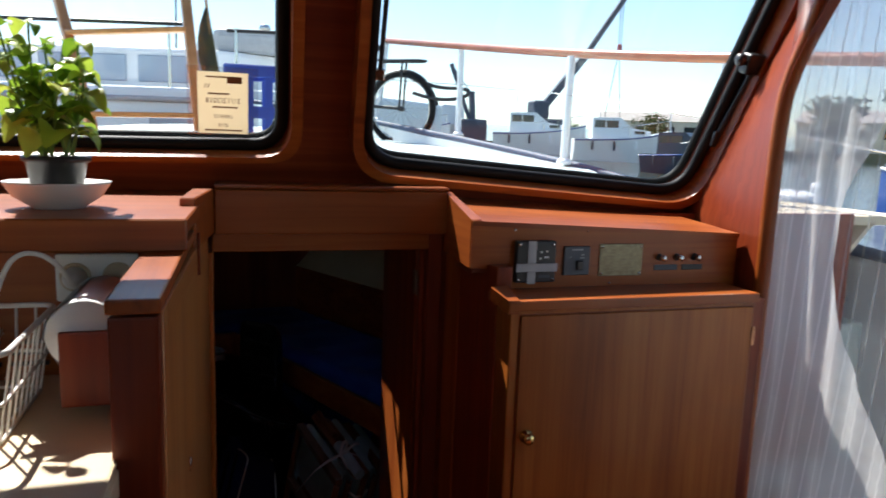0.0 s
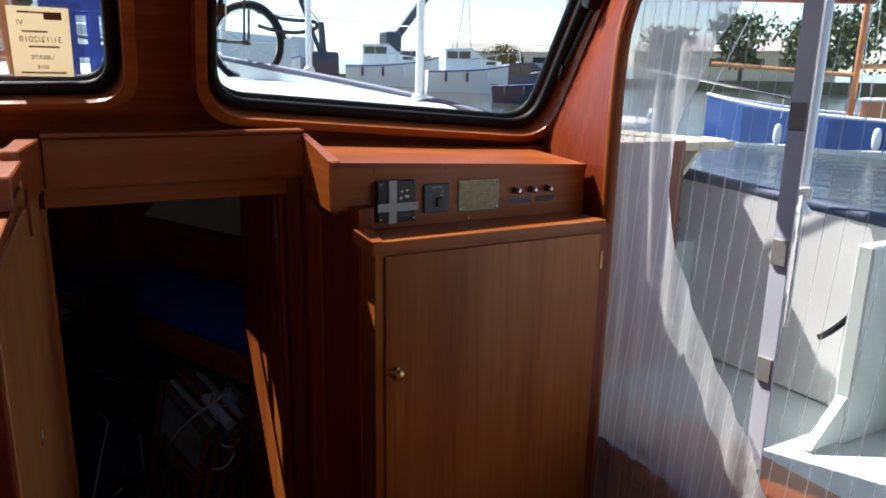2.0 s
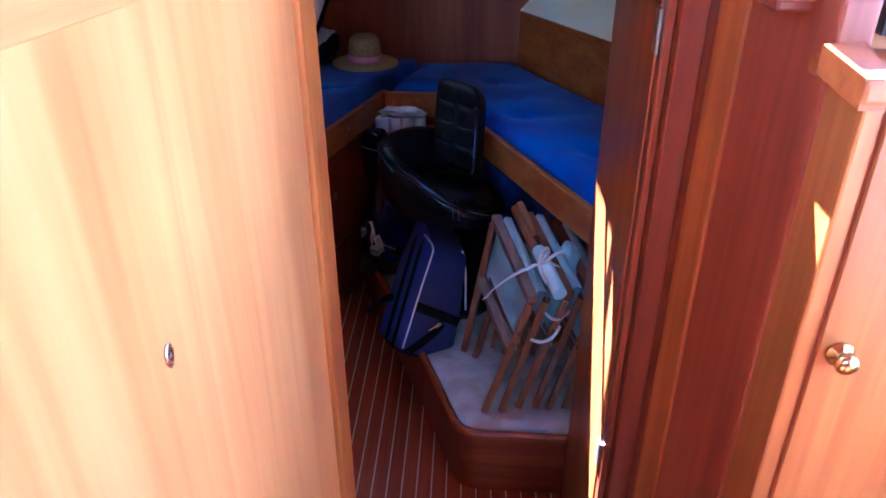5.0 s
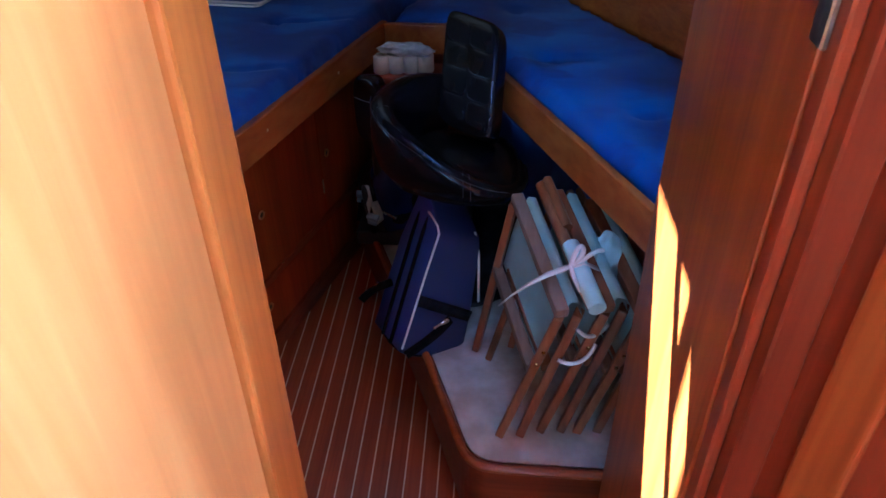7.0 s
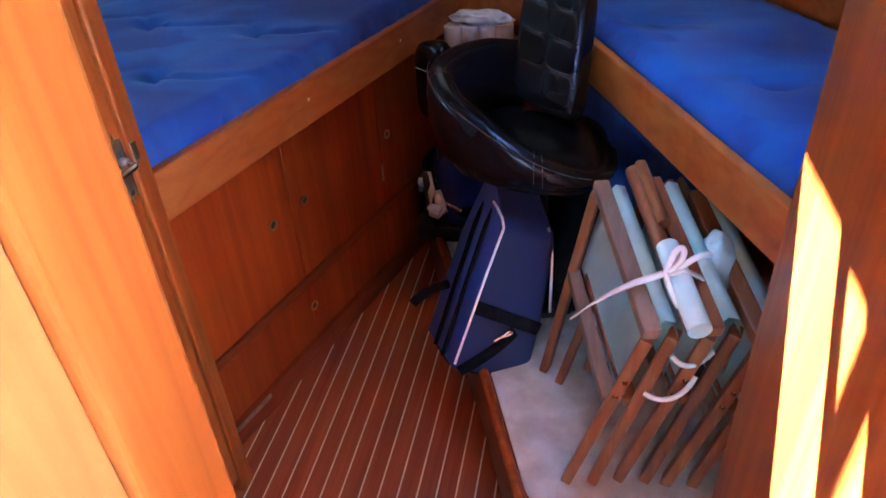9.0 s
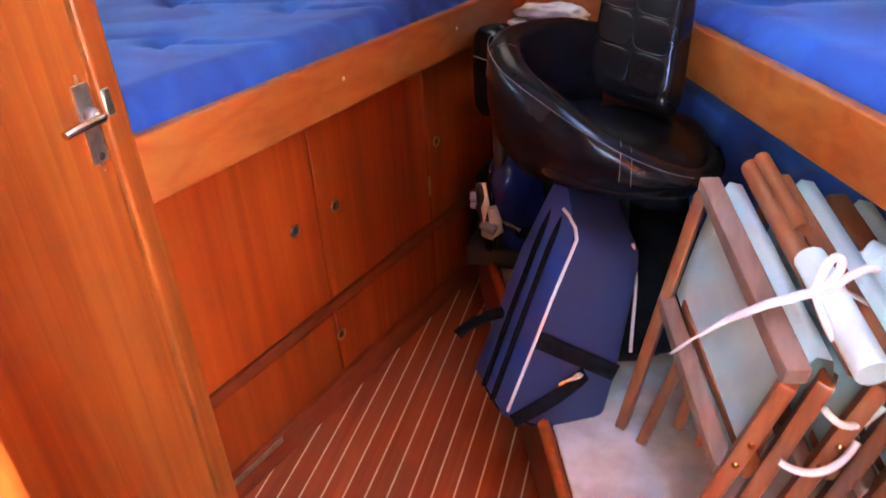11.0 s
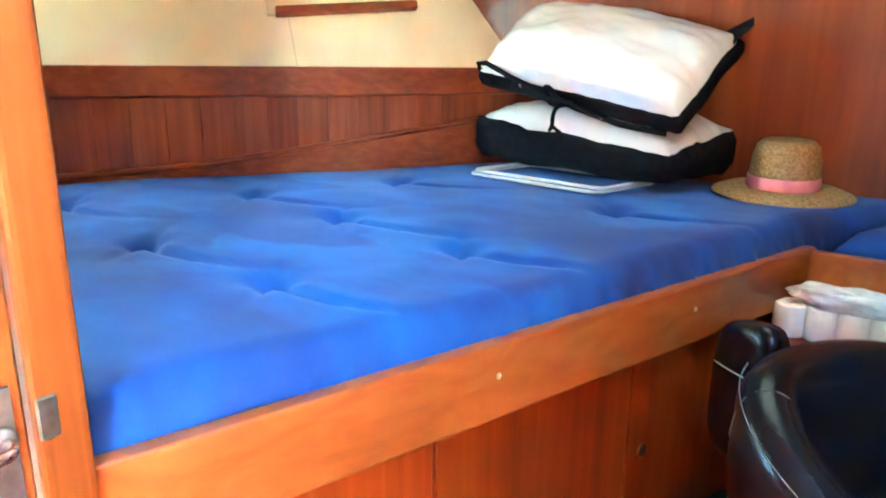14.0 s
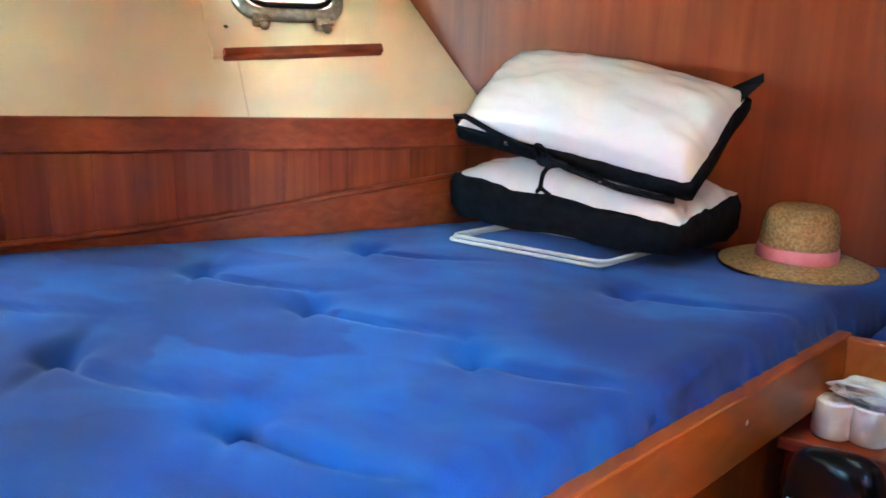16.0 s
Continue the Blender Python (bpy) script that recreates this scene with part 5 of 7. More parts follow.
def cruiser(x, y, z, yaw, length, label, hull=None, cabin=None):
    """A moored motor cruiser: flared hull with a pointed bow, cabin, windows and rail; bow to local +x."""
    c = tagged(empty("motor_cruiser", label, "boat", "moored cruisers"))
    B = Matrix.Translation((x, y, z)) @ Matrix.Rotation(radians(yaw), 4, "Z") @ Matrix.Diagonal((length / 10, length / 10, length / 7.6, 1))
    st = [(-5, 1.5, 1.25, 1.1), (-2, 1.65, 1.3, 1.2), (1, 1.6, 1.45, 1.15), (3, 1.2, 1.7, 0.75), (4.4, 0.55, 1.95, 0.2), (5.1, 0.03, 2.1, 0.02)]
    bm = bmesh.new()
    rows = []
    for px, w, top, low in st:
        rows.append([bm.verts.new(B @ Vector(p)) for p in ((px - 0.1, -low * 0.7, -0.5), (px, -low, 0.25), (px, -w, top), (px, w, top), (px, low, 0.25), (px - 0.1, low * 0.7, -0.5))])
    for a, b in zip(rows, rows[1:]):
        for k2 in range(6):
            bm.faces.new((a[k2], a[(k2 + 1) % 6], b[(k2 + 1) % 6], b[k2]))
    bm.faces.new(rows[0])
    bm.faces.new(rows[-1])
    bmesh.ops.recalc_face_normals(bm, faces=bm.faces)
    obj("hull", bm, hull or GELCOAT, c)
    tube("rubbing_strake", [B @ Vector((px, -w - 0.01, top - 0.12)) for px, w, top, low in st], 0.06, BLUEHULL, c, res=1)
    bm = bmesh.new()
    rows = []
    for px, w, z0, z1 in ((-3.2, 1.2, 1.25, 2.9), (-0.4, 1.2, 1.3, 2.95), (0.9, 1.1, 1.4, 2.15), (2.8, 0.7, 1.6, 1.95)):
        rows.append([bm.verts.new(B @ Vector(p)) for p in ((px, -w, z0), (px, -w * 0.85, z1), (px, w * 0.85, z1), (px, w, z0))])
    for a, b in zip(rows, rows[1:]):
        for k2 in range(3):
            bm.faces.new((a[k2], a[k2 + 1], b[k2 + 1], b[k2]))
    bm.faces.new(rows[0])
    bm.faces.new(rows[-1])
    bmesh.ops.recalc_face_normals(bm, faces=bm.faces)
    obj("cabin", bm, cabin or GELCOAT, c)
    for px0, px1, z0, z1 in ((-3.0, -1.9, 2.15, 2.7), (-1.8, -0.6, 2.15, 2.7), (1.1, 2.2, 1.72, 1.95)):
        box("window", (px0, -1.12 if z0 > 2 else -0.98, z0), (px1, -1.0 if z0 > 2 else -0.8, z1), DARKGLASS, c, 0.02, 1, B)
    frompoints("windscreen", [B @ Vector(p) for p in ((-0.28, -0.9, 2.88), (0.84, -0.95, 2.22), (0.84, 0.95, 2.22), (-0.28, 0.9, 2.88))], [(0, 1, 2, 3)], DARKGLASS, c)
    tube("bow_rail", [B @ Vector(p) for p in ((-0.5, -1.6, 2.1), (2, -1.45, 2.45), (4.2, -0.6, 2.75), (5.2, 0, 2.85), (4.2, 0.6, 2.75), (2, 1.45, 2.45))], 0.03, CHROME, c, res=1)
    for px, py, z0, z1 in ((0.5, -1.6, 1.4, 2.25), (2, -1.45, 1.6, 2.45), (3.4, -0.95, 1.75, 2.63), (4.6, -0.35, 1.95, 2.8)):
        tube("post", [B @ Vector((px, py, z0)), B @ Vector((px, py, z1))], 0.025, CHROME, c, res=1, soft=False)
    tube("mast", [B @ Vector((-2.4, 0, 2.9)), B @ Vector((-2.6, 0, 4.4))], 0.04, GELCOAT, c, res=1, soft=False)
    for px in (-3.2, -1.0, 1.2):
        puffed("fender", (0.28, 0.28, 0.8), SLATE if px < 0 else GELCOAT, c, B @ Matrix.Translation((px, -1.72, 0.75)), 2.4, 3)
    return c


for x, y, yaw, ln, lb in ((29.5, 65.5, -24, 9.0, "white motor cruiser moored across the basin"), (32.0, 54.0, -20, 8.2, "white motor cruiser with high bow at its mooring"), (18.0, 72.0, -10, 8.0, "white motor cruiser with a red waterline"), (11.5, 74.0, -30, 9.5, "white motor cruiser moored stern to the quay"), (24.0, 84.0, 200, 11.0, "larger white cruiser lying further off"), (-14.0, 46.0, -20, 10.0, "white cruiser in the row ahead")):
    cruiser(x, y, lake(x, y) + 0.5, yaw, ln, lb)
cruiser(28.6, 39.5, lake(0, 39.5) + 0.2, -60, 6.5, "dark blue work boat with a black cabin", CRANEBLUE, SLATE)

crane = tagged(empty("mobile_crane", "dark mobile crane with raised boom beyond the boats", "crane"))
cb = Vector((36.8, 79.5, 6.9))
prism("body", [(33.5, 78.0), (39.5, 78.0), (39.5, 81.0), (33.5, 81.0)], 1.6, 5.2, CRANEBLUE, crane, 0.2)
box("cab", (34.5, 78.2, 5.2), (36.5, 80.5, 7.3), CRANEBLUE, crane, 0.2)
for a, b, w in (((35.2, 79.5, 5.4), (41.3, 79.2, 13.0), 0.42), ((41.0, 79.2, 12.6), (46.0, 78.8, 20.2), 0.3)):
    bm = slab((-w, -w, 0), (w, w, (Vector(b) - Vector(a)).length), 0.04)
    turn(bm, Matrix.Translation(a) @ (Vector(b) - Vector(a)).to_track_quat("Z", "Y").to_matrix().to_4x4())
    obj("boom", bm, CRANEBLUE, crane)
for dx in (-0.15, 0.2):
    tube("cable", [(45.5 + dx, 78.7, 19.5), (45.2 + dx, 78.2, 13.8)], 0.05, CRANEBLUE, crane, res=1, soft=False)
    tube("sling", [(45.2, 78.2, 13.8), (44.6 + dx * 6, 78.0, 5.5)], 0.045, CRANEBLUE, crane, res=1, soft=False)
box("hook_block", (44.95, 77.9, 13.4), (45.45, 78.4, 14.4), REDPAINT, crane, 0.1)
bc2 = tagged(empty("grab_crane", "smaller dark crane standing on the quay", "crane"))
for a, b, w in (((27.2, 80, 4.4), (24.6, 80, 11.0), 0.2), ((27.5, 80, 4.2), (27.2, 80, 8.0), 0.3), ((27.0, 80, 8.0), (24.6, 80, 11.0), 0.06)):
    bm = slab((-w, -w, 0), (w, w, (Vector(b) - Vector(a)).length), 0.02)
    turn(bm, Matrix.Translation(a) @ (Vector(b) - Vector(a)).to_track_quat("Z", "Y").to_matrix().to_4x4())
    obj("boom", bm, CRANEBLUE, bc2)
box("body", (25.8, 79, 2.2), (29.0, 81.5, 4.8), CRANEBLUE, bc2, 0.2)


def shed(x, y, z, wide, deep, high, ridge, yaw, label):
    h = tagged(empty("harbour_shed", label, "building", "harbour sheds"))
    B = Matrix.Translation((x, y, z)) @ Matrix.Rotation(radians(yaw), 4, "Z")
    box("wall", (-wide / 2, -deep / 2, -6), (wide / 2, deep / 2, high), SHED, h, 0.05, 1, B)
    frompoints("roof", [B @ Vector(p) for p in ((-wide / 2 - 0.5, -deep / 2 - 0.5, high), (wide / 2 + 0.5, -deep / 2 - 0.5, high), (wide / 2 + 0.5, 0, ridge), (-wide / 2 - 0.5, 0, ridge), (-wide / 2 - 0.5, deep / 2 + 0.5, high), (wide / 2 + 0.5, deep / 2 + 0.5, high))], [(0, 1, 2, 3), (3, 2, 5, 4), (0, 3, 4), (1, 2, 5)], ROOFING, h)
    nwin = int(wide / 5)
    for i in range(nwin):
        box("window", (-wide / 2 + 2 + i * 5, -deep / 2 - 0.06, high - 2.4), (-wide / 2 + 5 + i * 5, -deep / 2 - 0.01, high - 1.1), DARKGLASS, h, 0, 1, B)
    return h


shed(95, 140, 2.6, 30, 14, 5.5, 7.6, -25, "long pale harbour shed with a grey roof")
shed(100, 84, 2.0, 30, 14, 5.0, 7.2, -55, "low cream harbour building with dark windows")
shed(0, 150, 3.0, 40, 16, 5.0, 7.0, 0, "pale warehouse far along the quay")
S(prism("ground_quay", [(-160, 88), (26, 88), (62, 72), (98, 40), (140, -60), (900, -60), (900, 900), (-160, 900)], -1.0, 2.4, GRASS, None, 0), "scrubby quay and bank along the basin", "ground")


def tree(x, y, z, high, wide, seed, label):
    """Tapered trunk, limbs, and a crown of many small leaf clumps."""
    rnd = random.Random(seed)
    t = tagged(empty("tree", label, "tree", "trees on the bank"))
    bark = BARK
    tube("trunk", [(x, y, z - 1), (x + 0.1, y, z + high * 0.3), (x, y + 0.1, z + high * 0.6)], 0.035 * high, bark, t, radii=[1, 0.8, 0.45], res=2)
    lobes = []
    for i in range(9):
        a = rnd.uniform(0, 6.28)
        r = rnd.uniform(0.1, 0.36) * wide
        q = Vector((x + r * math.cos(a), y + r * math.sin(a), z + high * rnd.uniform(0.42, 0.88)))
        tube("limb", [(x, y, z + high * 0.35), ((x + q.x) / 2, (y + q.y) / 2, z + high * 0.5), q], 0.012 * high, bark, t, radii=[1, 0.7, 0.3], res=1)
        lobes.append((q, rnd.uniform(0.14, 0.27) * wide))
    bm = bmesh.new()
    for i in range(1500):
        q, r = lobes[rnd.randrange(len(lobes))]
        d = Vector((rnd.gauss(0, 1), rnd.gauss(0, 1), rnd.gauss(0, 0.8))).normalized() * r * rnd.uniform(0.55, 1.08)
        c = q + d
        s = rnd.uniform(0.02, 0.045) * high
        e = Euler((rnd.uniform(0, 6), rnd.uniform(0, 6), rnd.uniform(0, 6))).to_matrix()
        vs = [bm.verts.new(c + e @ Vector(p) * s) for p in ((-1, -0.5, 0), (0.2, -0.8, 0.25), (1, 0.2, 0), (0.1, 0.9, 0.25))]
        bm.faces.new(vs)
    cr = obj("crown", bm, LEAFY, t)
    return tagged(t)


BARK = speckled("tree_bark", (0.12, 0.09, 0.06), (0.08, 0.06, 0.04), 3, 0.9, 0.6)
LEAFY = speckled("tree_leaves", (0.09, 0.12, 0.03), (0.045, 0.075, 0.018), 0.9, 0.7, 0.2)
for i, (x, y, h, w) in enumerate(((86, 71, 9.5, 10), (92, 64, 8.5, 11), (79, 78, 7.5, 8), (66, 37, 11.5, 9), (72, 30, 13.0, 11), (68, 43, 7.5, 9), (62, 30, 8.0, 8), (58, 90, 4.5, 6), (48, 96, 4.0, 6))):
    tree(x, y, 2.0, h, w, 20 + i, "broad green tree on the far bank")

yacht = tagged(empty("sailing_boat", "blue-hulled wooden sailing boat moored abeam", "boat"))
YB = Matrix.Translation((26.5, 12.5, lake(0, 14) + 0.1)) @ Matrix.Rotation(radians(116), 4, "Z")
st = [(-9, 1.4, 1.5), (-5, 2.0, 1.15), (0, 2.1, 1.0), (4, 1.8, 1.15), (7, 1.0, 1.45), (8.6, 0.05, 1.8)]
bm = bmesh.new()
rows = [[bm.verts.new(YB @ Vector(p)) for p in ((px, -w * 0.8, -0.6), (px, -w, 0.12), (px, -w, top), (px, w, top), (px, w, 0.12), (px, w * 0.8, -0.6))] for px, w, top in st]
for a, b in zip(rows, rows[1:]):
    for k2 in range(6):
        f = bm.faces.new((a[k2], a[(k2 + 1) % 6], b[(k2 + 1) % 6], b[k2]))
        f.material_index = 1 if k2 in (0, 4) else 0
bm.faces.new(rows[0])
bm.faces.new(rows[-1])
bmesh.ops.recalc_face_normals(bm, faces=bm.faces)
obj("hull", bm, [BLUEHULL, GELCOAT], yacht)
for sgn in (-1, 1):
    tube("toe_rail", [YB @ Vector((px, sgn * w, top + 0.04)) for px, w, top in st], 0.06, GELCOAT, yacht, res=1)
    tube("waterline", [YB @ Vector((px, sgn * (w + 0.01), 0.12)) for px, w, top in st], 0.07, GELCOAT, yacht, res=1)
box("coachroof", (-3.5, -1.2, 0.9), (3.2, 1.2, 1.75), ORANGE, yacht, 0.08, 2, YB)
box("coachroof_top", (-3.6, -1.3, 1.75), (3.3, 1.3, 1.84), GELCOAT, yacht, 0.03, 1, YB)
box("wheelhouse", (-6.2, -1.25, 1.0), (-3.6, 1.25, 2.5), ORANGE, yacht, 0.08, 2, YB)
box("wheelhouse_top", (-6.4, -1.4, 2.5), (-3.4, 1.4, 2.62), GELCOAT, yacht, 0.03, 1, YB)
for sgn in (-1, 1):
    for px in (-5.9, -4.9):
        box("window", (px, sgn * 1.27 - 0.01, 1.75), (px + 0.85, sgn * 1.27 + 0.01, 2.35), DARKGLASS, yacht, 0, 1, YB)
    for px in (-2.6, -0.8, 1.0):
        box("window", (px, sgn * 1.215 - 0.01, 1.2), (px + 0.7, sgn * 1.215 + 0.01, 1.5), DARKGLASS, yacht, 0, 1, YB)
for px, h in ((3.6, 15.0), (-6.6, 10.0)):
    tube("mast", [YB @ Vector((px, 0, 1.0)), YB @ Vector((px - 0.2, 0, h))], 0.11, ORANGE, yacht, res=2, soft=False)
    for sgn in (-1, 1):
        tube("shroud", [YB @ Vector((px - 0.4, sgn * 1.9, 1.1)), YB @ Vector((px - 0.15, 0, h - 1))], 0.015, CHROME, yacht, res=1, soft=False)
tube("forestay", [YB @ Vector((8.5, 0, 1.9)), YB @ Vector((3.4, 0, 14.5))], 0.02, CHROME, yacht, res=1, soft=False)
tube("boom", [YB @ Vector((3.5, 0, 2.9)), YB @ Vector((-3.8, 0, 3.0))], 0.10, LADDER, yacht, res=2, soft=False)
tube("boom", [YB @ Vector((3.6, 0, 2.6)), YB @ Vector((8.6, 0, 3.0))], 0.08, LADDER, yacht, res=2, soft=False)
for px in (-2.0, 2.5, 5.5):
    for sgn in (-1, 1):
        puffed("fender", (0.28, 0.28, 0.75), GELCOAT, yacht, YB @ Matrix.Translation((px, sgn * 2.15, 0.55)), 2.4, 3)
        tube("post", [YB @ Vector((px, sgn * 1.85, 1.1)), YB @ Vector((px, sgn * 1.85, 1.9))], 0.02, CHROME, yacht, res=1, soft=False)
jetty = tagged(empty("small_white_tender", "small white tender moored ahead of the sailing boat", "boat"))
puffed("hull", (3.2, 1.4, 0.8), GELCOAT, jetty, Matrix.Translation((20.5, 22.5, lake(0, 22) + 0.35)) @ pose(0, 0, 0, 0, 0, 100), 3.0, 6)
lathe("engine", [(0, 0), (0.16, 0), (0.2, 0.3), (0.14, 0.5), (0, 0.52)], GELCOAT, jetty, 12, Matrix.Translation((20.8, 21.2, lake(0, 21) + 0.6)))

# ---- things in the wheelhouse ----
meter = tagged(empty("charge_meter", "black control box taped over with a grey tape cross", "meter"))
box("case", (0.659, 1.664, 1.655), (0.765, 1.684, 1.759), BLACK, meter, 0.004, 2)
box("tape", (0.688, 1.6605, 1.652), (0.710, 1.6638, 1.760), GREYTAPE, meter, 0.001)
box("tape", (0.657, 1.6585, 1.683), (0.767, 1.6603, 1.704), GREYTAPE, meter, 0.001)
for x in (0.667, 0.757):
    for z in (1.663, 1.751):
        lathe("screw", [(0, 0), (0.004, 0), (0.003, 0.0015), (0, 0.002)], CHROME, meter, 10, pose(x, 1.664, z, 90, 0, 0))
for x, z, w in ((0.722, 1.729, 0.006), (0.737, 1.731, 0.005), (0.733, 1.716, 0.012), (0.72, 1.713, 0.006)):
    box("mark", (x, 1.6632, z), (x + w, 1.6639, z + 0.005), WHITE, meter, 0)
box("label_bar", (0.72, 1.6632, 1.667), (0.75, 1.6639, 1.674), SLATE, meter, 0)
switch = tagged(empty("switch_panel", "slate grey switch panel with a small black rocker", "switch"))
box("plate", (0.794, 1.676, 1.669), (0.866, 1.684, 1.743), SLATE, switch, 0.002, 1)
box("rocker", (0.828, 1.668, 1.683), (0.845, 1.6765, 1.707), BLACK, switch, 0.002, 1)
for x, z, w in ((0.815, 1.733, 0.03), (0.842, 1.720, 0.008), (0.838, 1.712, 0.012), (0.81, 1.714, 0.003)):
    box("mark", (x, 1.6752, z), (x + w, 1.6759, z + 0.003), GREYTAPE, switch, 0)
plate = tagged(empty("name_plate", "engraved bronze plate screwed to the dashboard", "plate"))
box("sheet", (0.896, 1.680, 1.664), (1.022, 1.684, 1.748), PLATE, plate, 0.001)
for i in range(8):
    box("engraved_line", (0.91, 1.6792, 1.676 + i * 0.0085), (1.008 - 0.012 * (i % 3), 1.6799, 1.6785 + i * 0.0085), PLATE, plate, 0)
for x in (0.903, 1.015):
    for z in (1.671, 1.741):
        lathe("screw", [(0, 0), (0.004, 0), (0.003, 0.0015), (0, 0.002)], CHROME, plate, 10, pose(x, 1.68, z, 90, 0, 0))
first = None
for x in (1.076, 1.129, 1.183):
    if first is None:
        first = tagged(empty("push_button", "small chrome pull switch with dark collar", "switch", "switches on the dashboard"))
        lathe("collar", [(0, 0), (0.010, 0), (0.009, 0.004), (0.005, 0.006), (0, 0.006)], BLACK, first, 16, pose(0, 0, 0, 90, 0, 0))
        lathe("button", [(0, 0.005), (0.005, 0.005), (0.005, 0.014), (0.0085, 0.017), (0.009, 0.023), (0.006, 0.026), (0, 0.027)], CHROME, first, 16, pose(0, 0, 0, 90, 0, 0))
        first.location = (x, 1.684, 1.711)
    else:
        copy_thing(first, pose(x, 1.684, 1.711))
for x, w, c in ((1.06, 0.072, SLATE), (1.145, 0.065, BLACK)):
    t = tagged(empty("label_strip", "small dark label strip under the switches", "label", "label strips"))
    box("strip", (x, 1.6815, 1.676), (x + w, 1.684, 1.691), c, t, 0.001)

# galley corner
sock = tagged(empty("wall_socket", "cream double wall socket with a plug in it", "socket"))
box("plate", (-0.308, 1.438, 1.690), (-0.172, 1.450, 1.776), WHITE, sock, 0.006, 2)
for x in (-0.275, -0.206):
    lathe("well", [(0.024, 0.0), (0.026, 0.002), (0.022, 0.0025), (0.02, -0.004), (0, -0.004)], BEIGE, sock, 24, pose(x, 1.4375, 1.735, 90, 0, 0))
lathe("plug", [(0, 0), (0.019, 0), (0.019, 0.018), (0.012, 0.03), (0.007, 0.045), (0, 0.045)], WHITE, sock, 20, pose(-0.275, 1.437, 1.735, 90, 0, 0))
cable = tagged(tube("cable", [(-0.275, 1.395, 1.735), (-0.285, 1.36, 1.775), (-0.315, 1.34, 1.80), (-0.35, 1.33, 1.79), (-0.37, 1.32, 1.72), (-0.385, 1.30, 1.66), (-0.42, 1.28, 1.625), (-0.5, 1.25, 1.60), (-0.6, 1.2, 1.56)], 0.0042, WHITE), "white mains cable running from the socket", "cable")
bask = tagged(empty("wire_basket", "chrome wire basket standing on the counter", "basket"))
for z, g in ((1.567, 0.0), (1.60, 0.008), (1.665, 0.02)):
    tube("ring", [(x, y, z) for x, y in rounded([(-0.62 - g, 1.08 - g), (-0.385 + g, 1.08 - g), (-0.385 + g, 1.36 + g), (-0.62 - g, 1.36 + g)], 0.05, 4)], 0.0026, CHROME, bask, True, False, 2)
for i in range(9):
    y = 1.10 + i * 0.03
    tube("wire", [(-0.37, y, 1.668), (-0.378, y, 1.60), (-0.39, y, 1.562), (-0.41, y, 1.567), (-0.6, y, 1.567), (-0.62, y, 1.565), (-0.635, y, 1.668)], 0.0018, CHROME, bask)
for i in range(7):
    x = -0.60 + i * 0.034
    tube("wire", [(x, 1.38, 1.668), (x, 1.368, 1.60), (x, 1.35, 1.558), (x, 1.09, 1.567), (x, 1.072, 1.60), (x, 1.06, 1.668)], 0.0018, CHROME, bask)
roll = tagged(empty("paper_towel", "white kitchen roll hanging in a wooden holder", "paper roll"))
prof = [(0.0, 0.0), (0.018, 0.0), (0.02, 0.004), (0.052, 0.0), (0.054, 0.005), (0.054, 0.195), (0.052, 0.2), (0.0, 0.2)]
lathe("roll", prof, PAPER, roll, 30, pose(-0.222, 1.405, 1.69, 90, 0, 0))
bm = bmesh.new()
prev = None
for i in range(9):
    a = radians(110 + i * 12)
    if i < 7:
        q = Vector((-0.222 + 0.056 * math.cos(a), 0, 1.69 + 0.056 * math.sin(a)))
    else:
        q = Vector((-0.274 + 0.022 * (i - 6), 0, 1.66 - 0.024 * (i - 6)))
    row = [bm.verts.new((q.x, 1.205, q.z)), bm.verts.new((q.x, 1.405, q.z))]
    if prev:
        bm.faces.new((prev[0], prev[1], row[1], row[0]))
    prev = row
bmesh.ops.solidify(bm, geom=bm.faces[:], thickness=0.0015)
obj("loose_sheet", bm, PAPER, roll, True)
box("holder", (-0.255, 1.19, 1.585), (-0.158, 1.2, 1.70), RED_Z, roll, 0.004, 2)
box("holder", (-0.255, 1.408, 1.585), (-0.158, 1.418, 1.70), RED_Z, roll, 0.004, 2)
box("back", (-0.166, 1.19, 1.57), (-0.157, 1.418, 1.70), RED_Z, roll, 0.003)


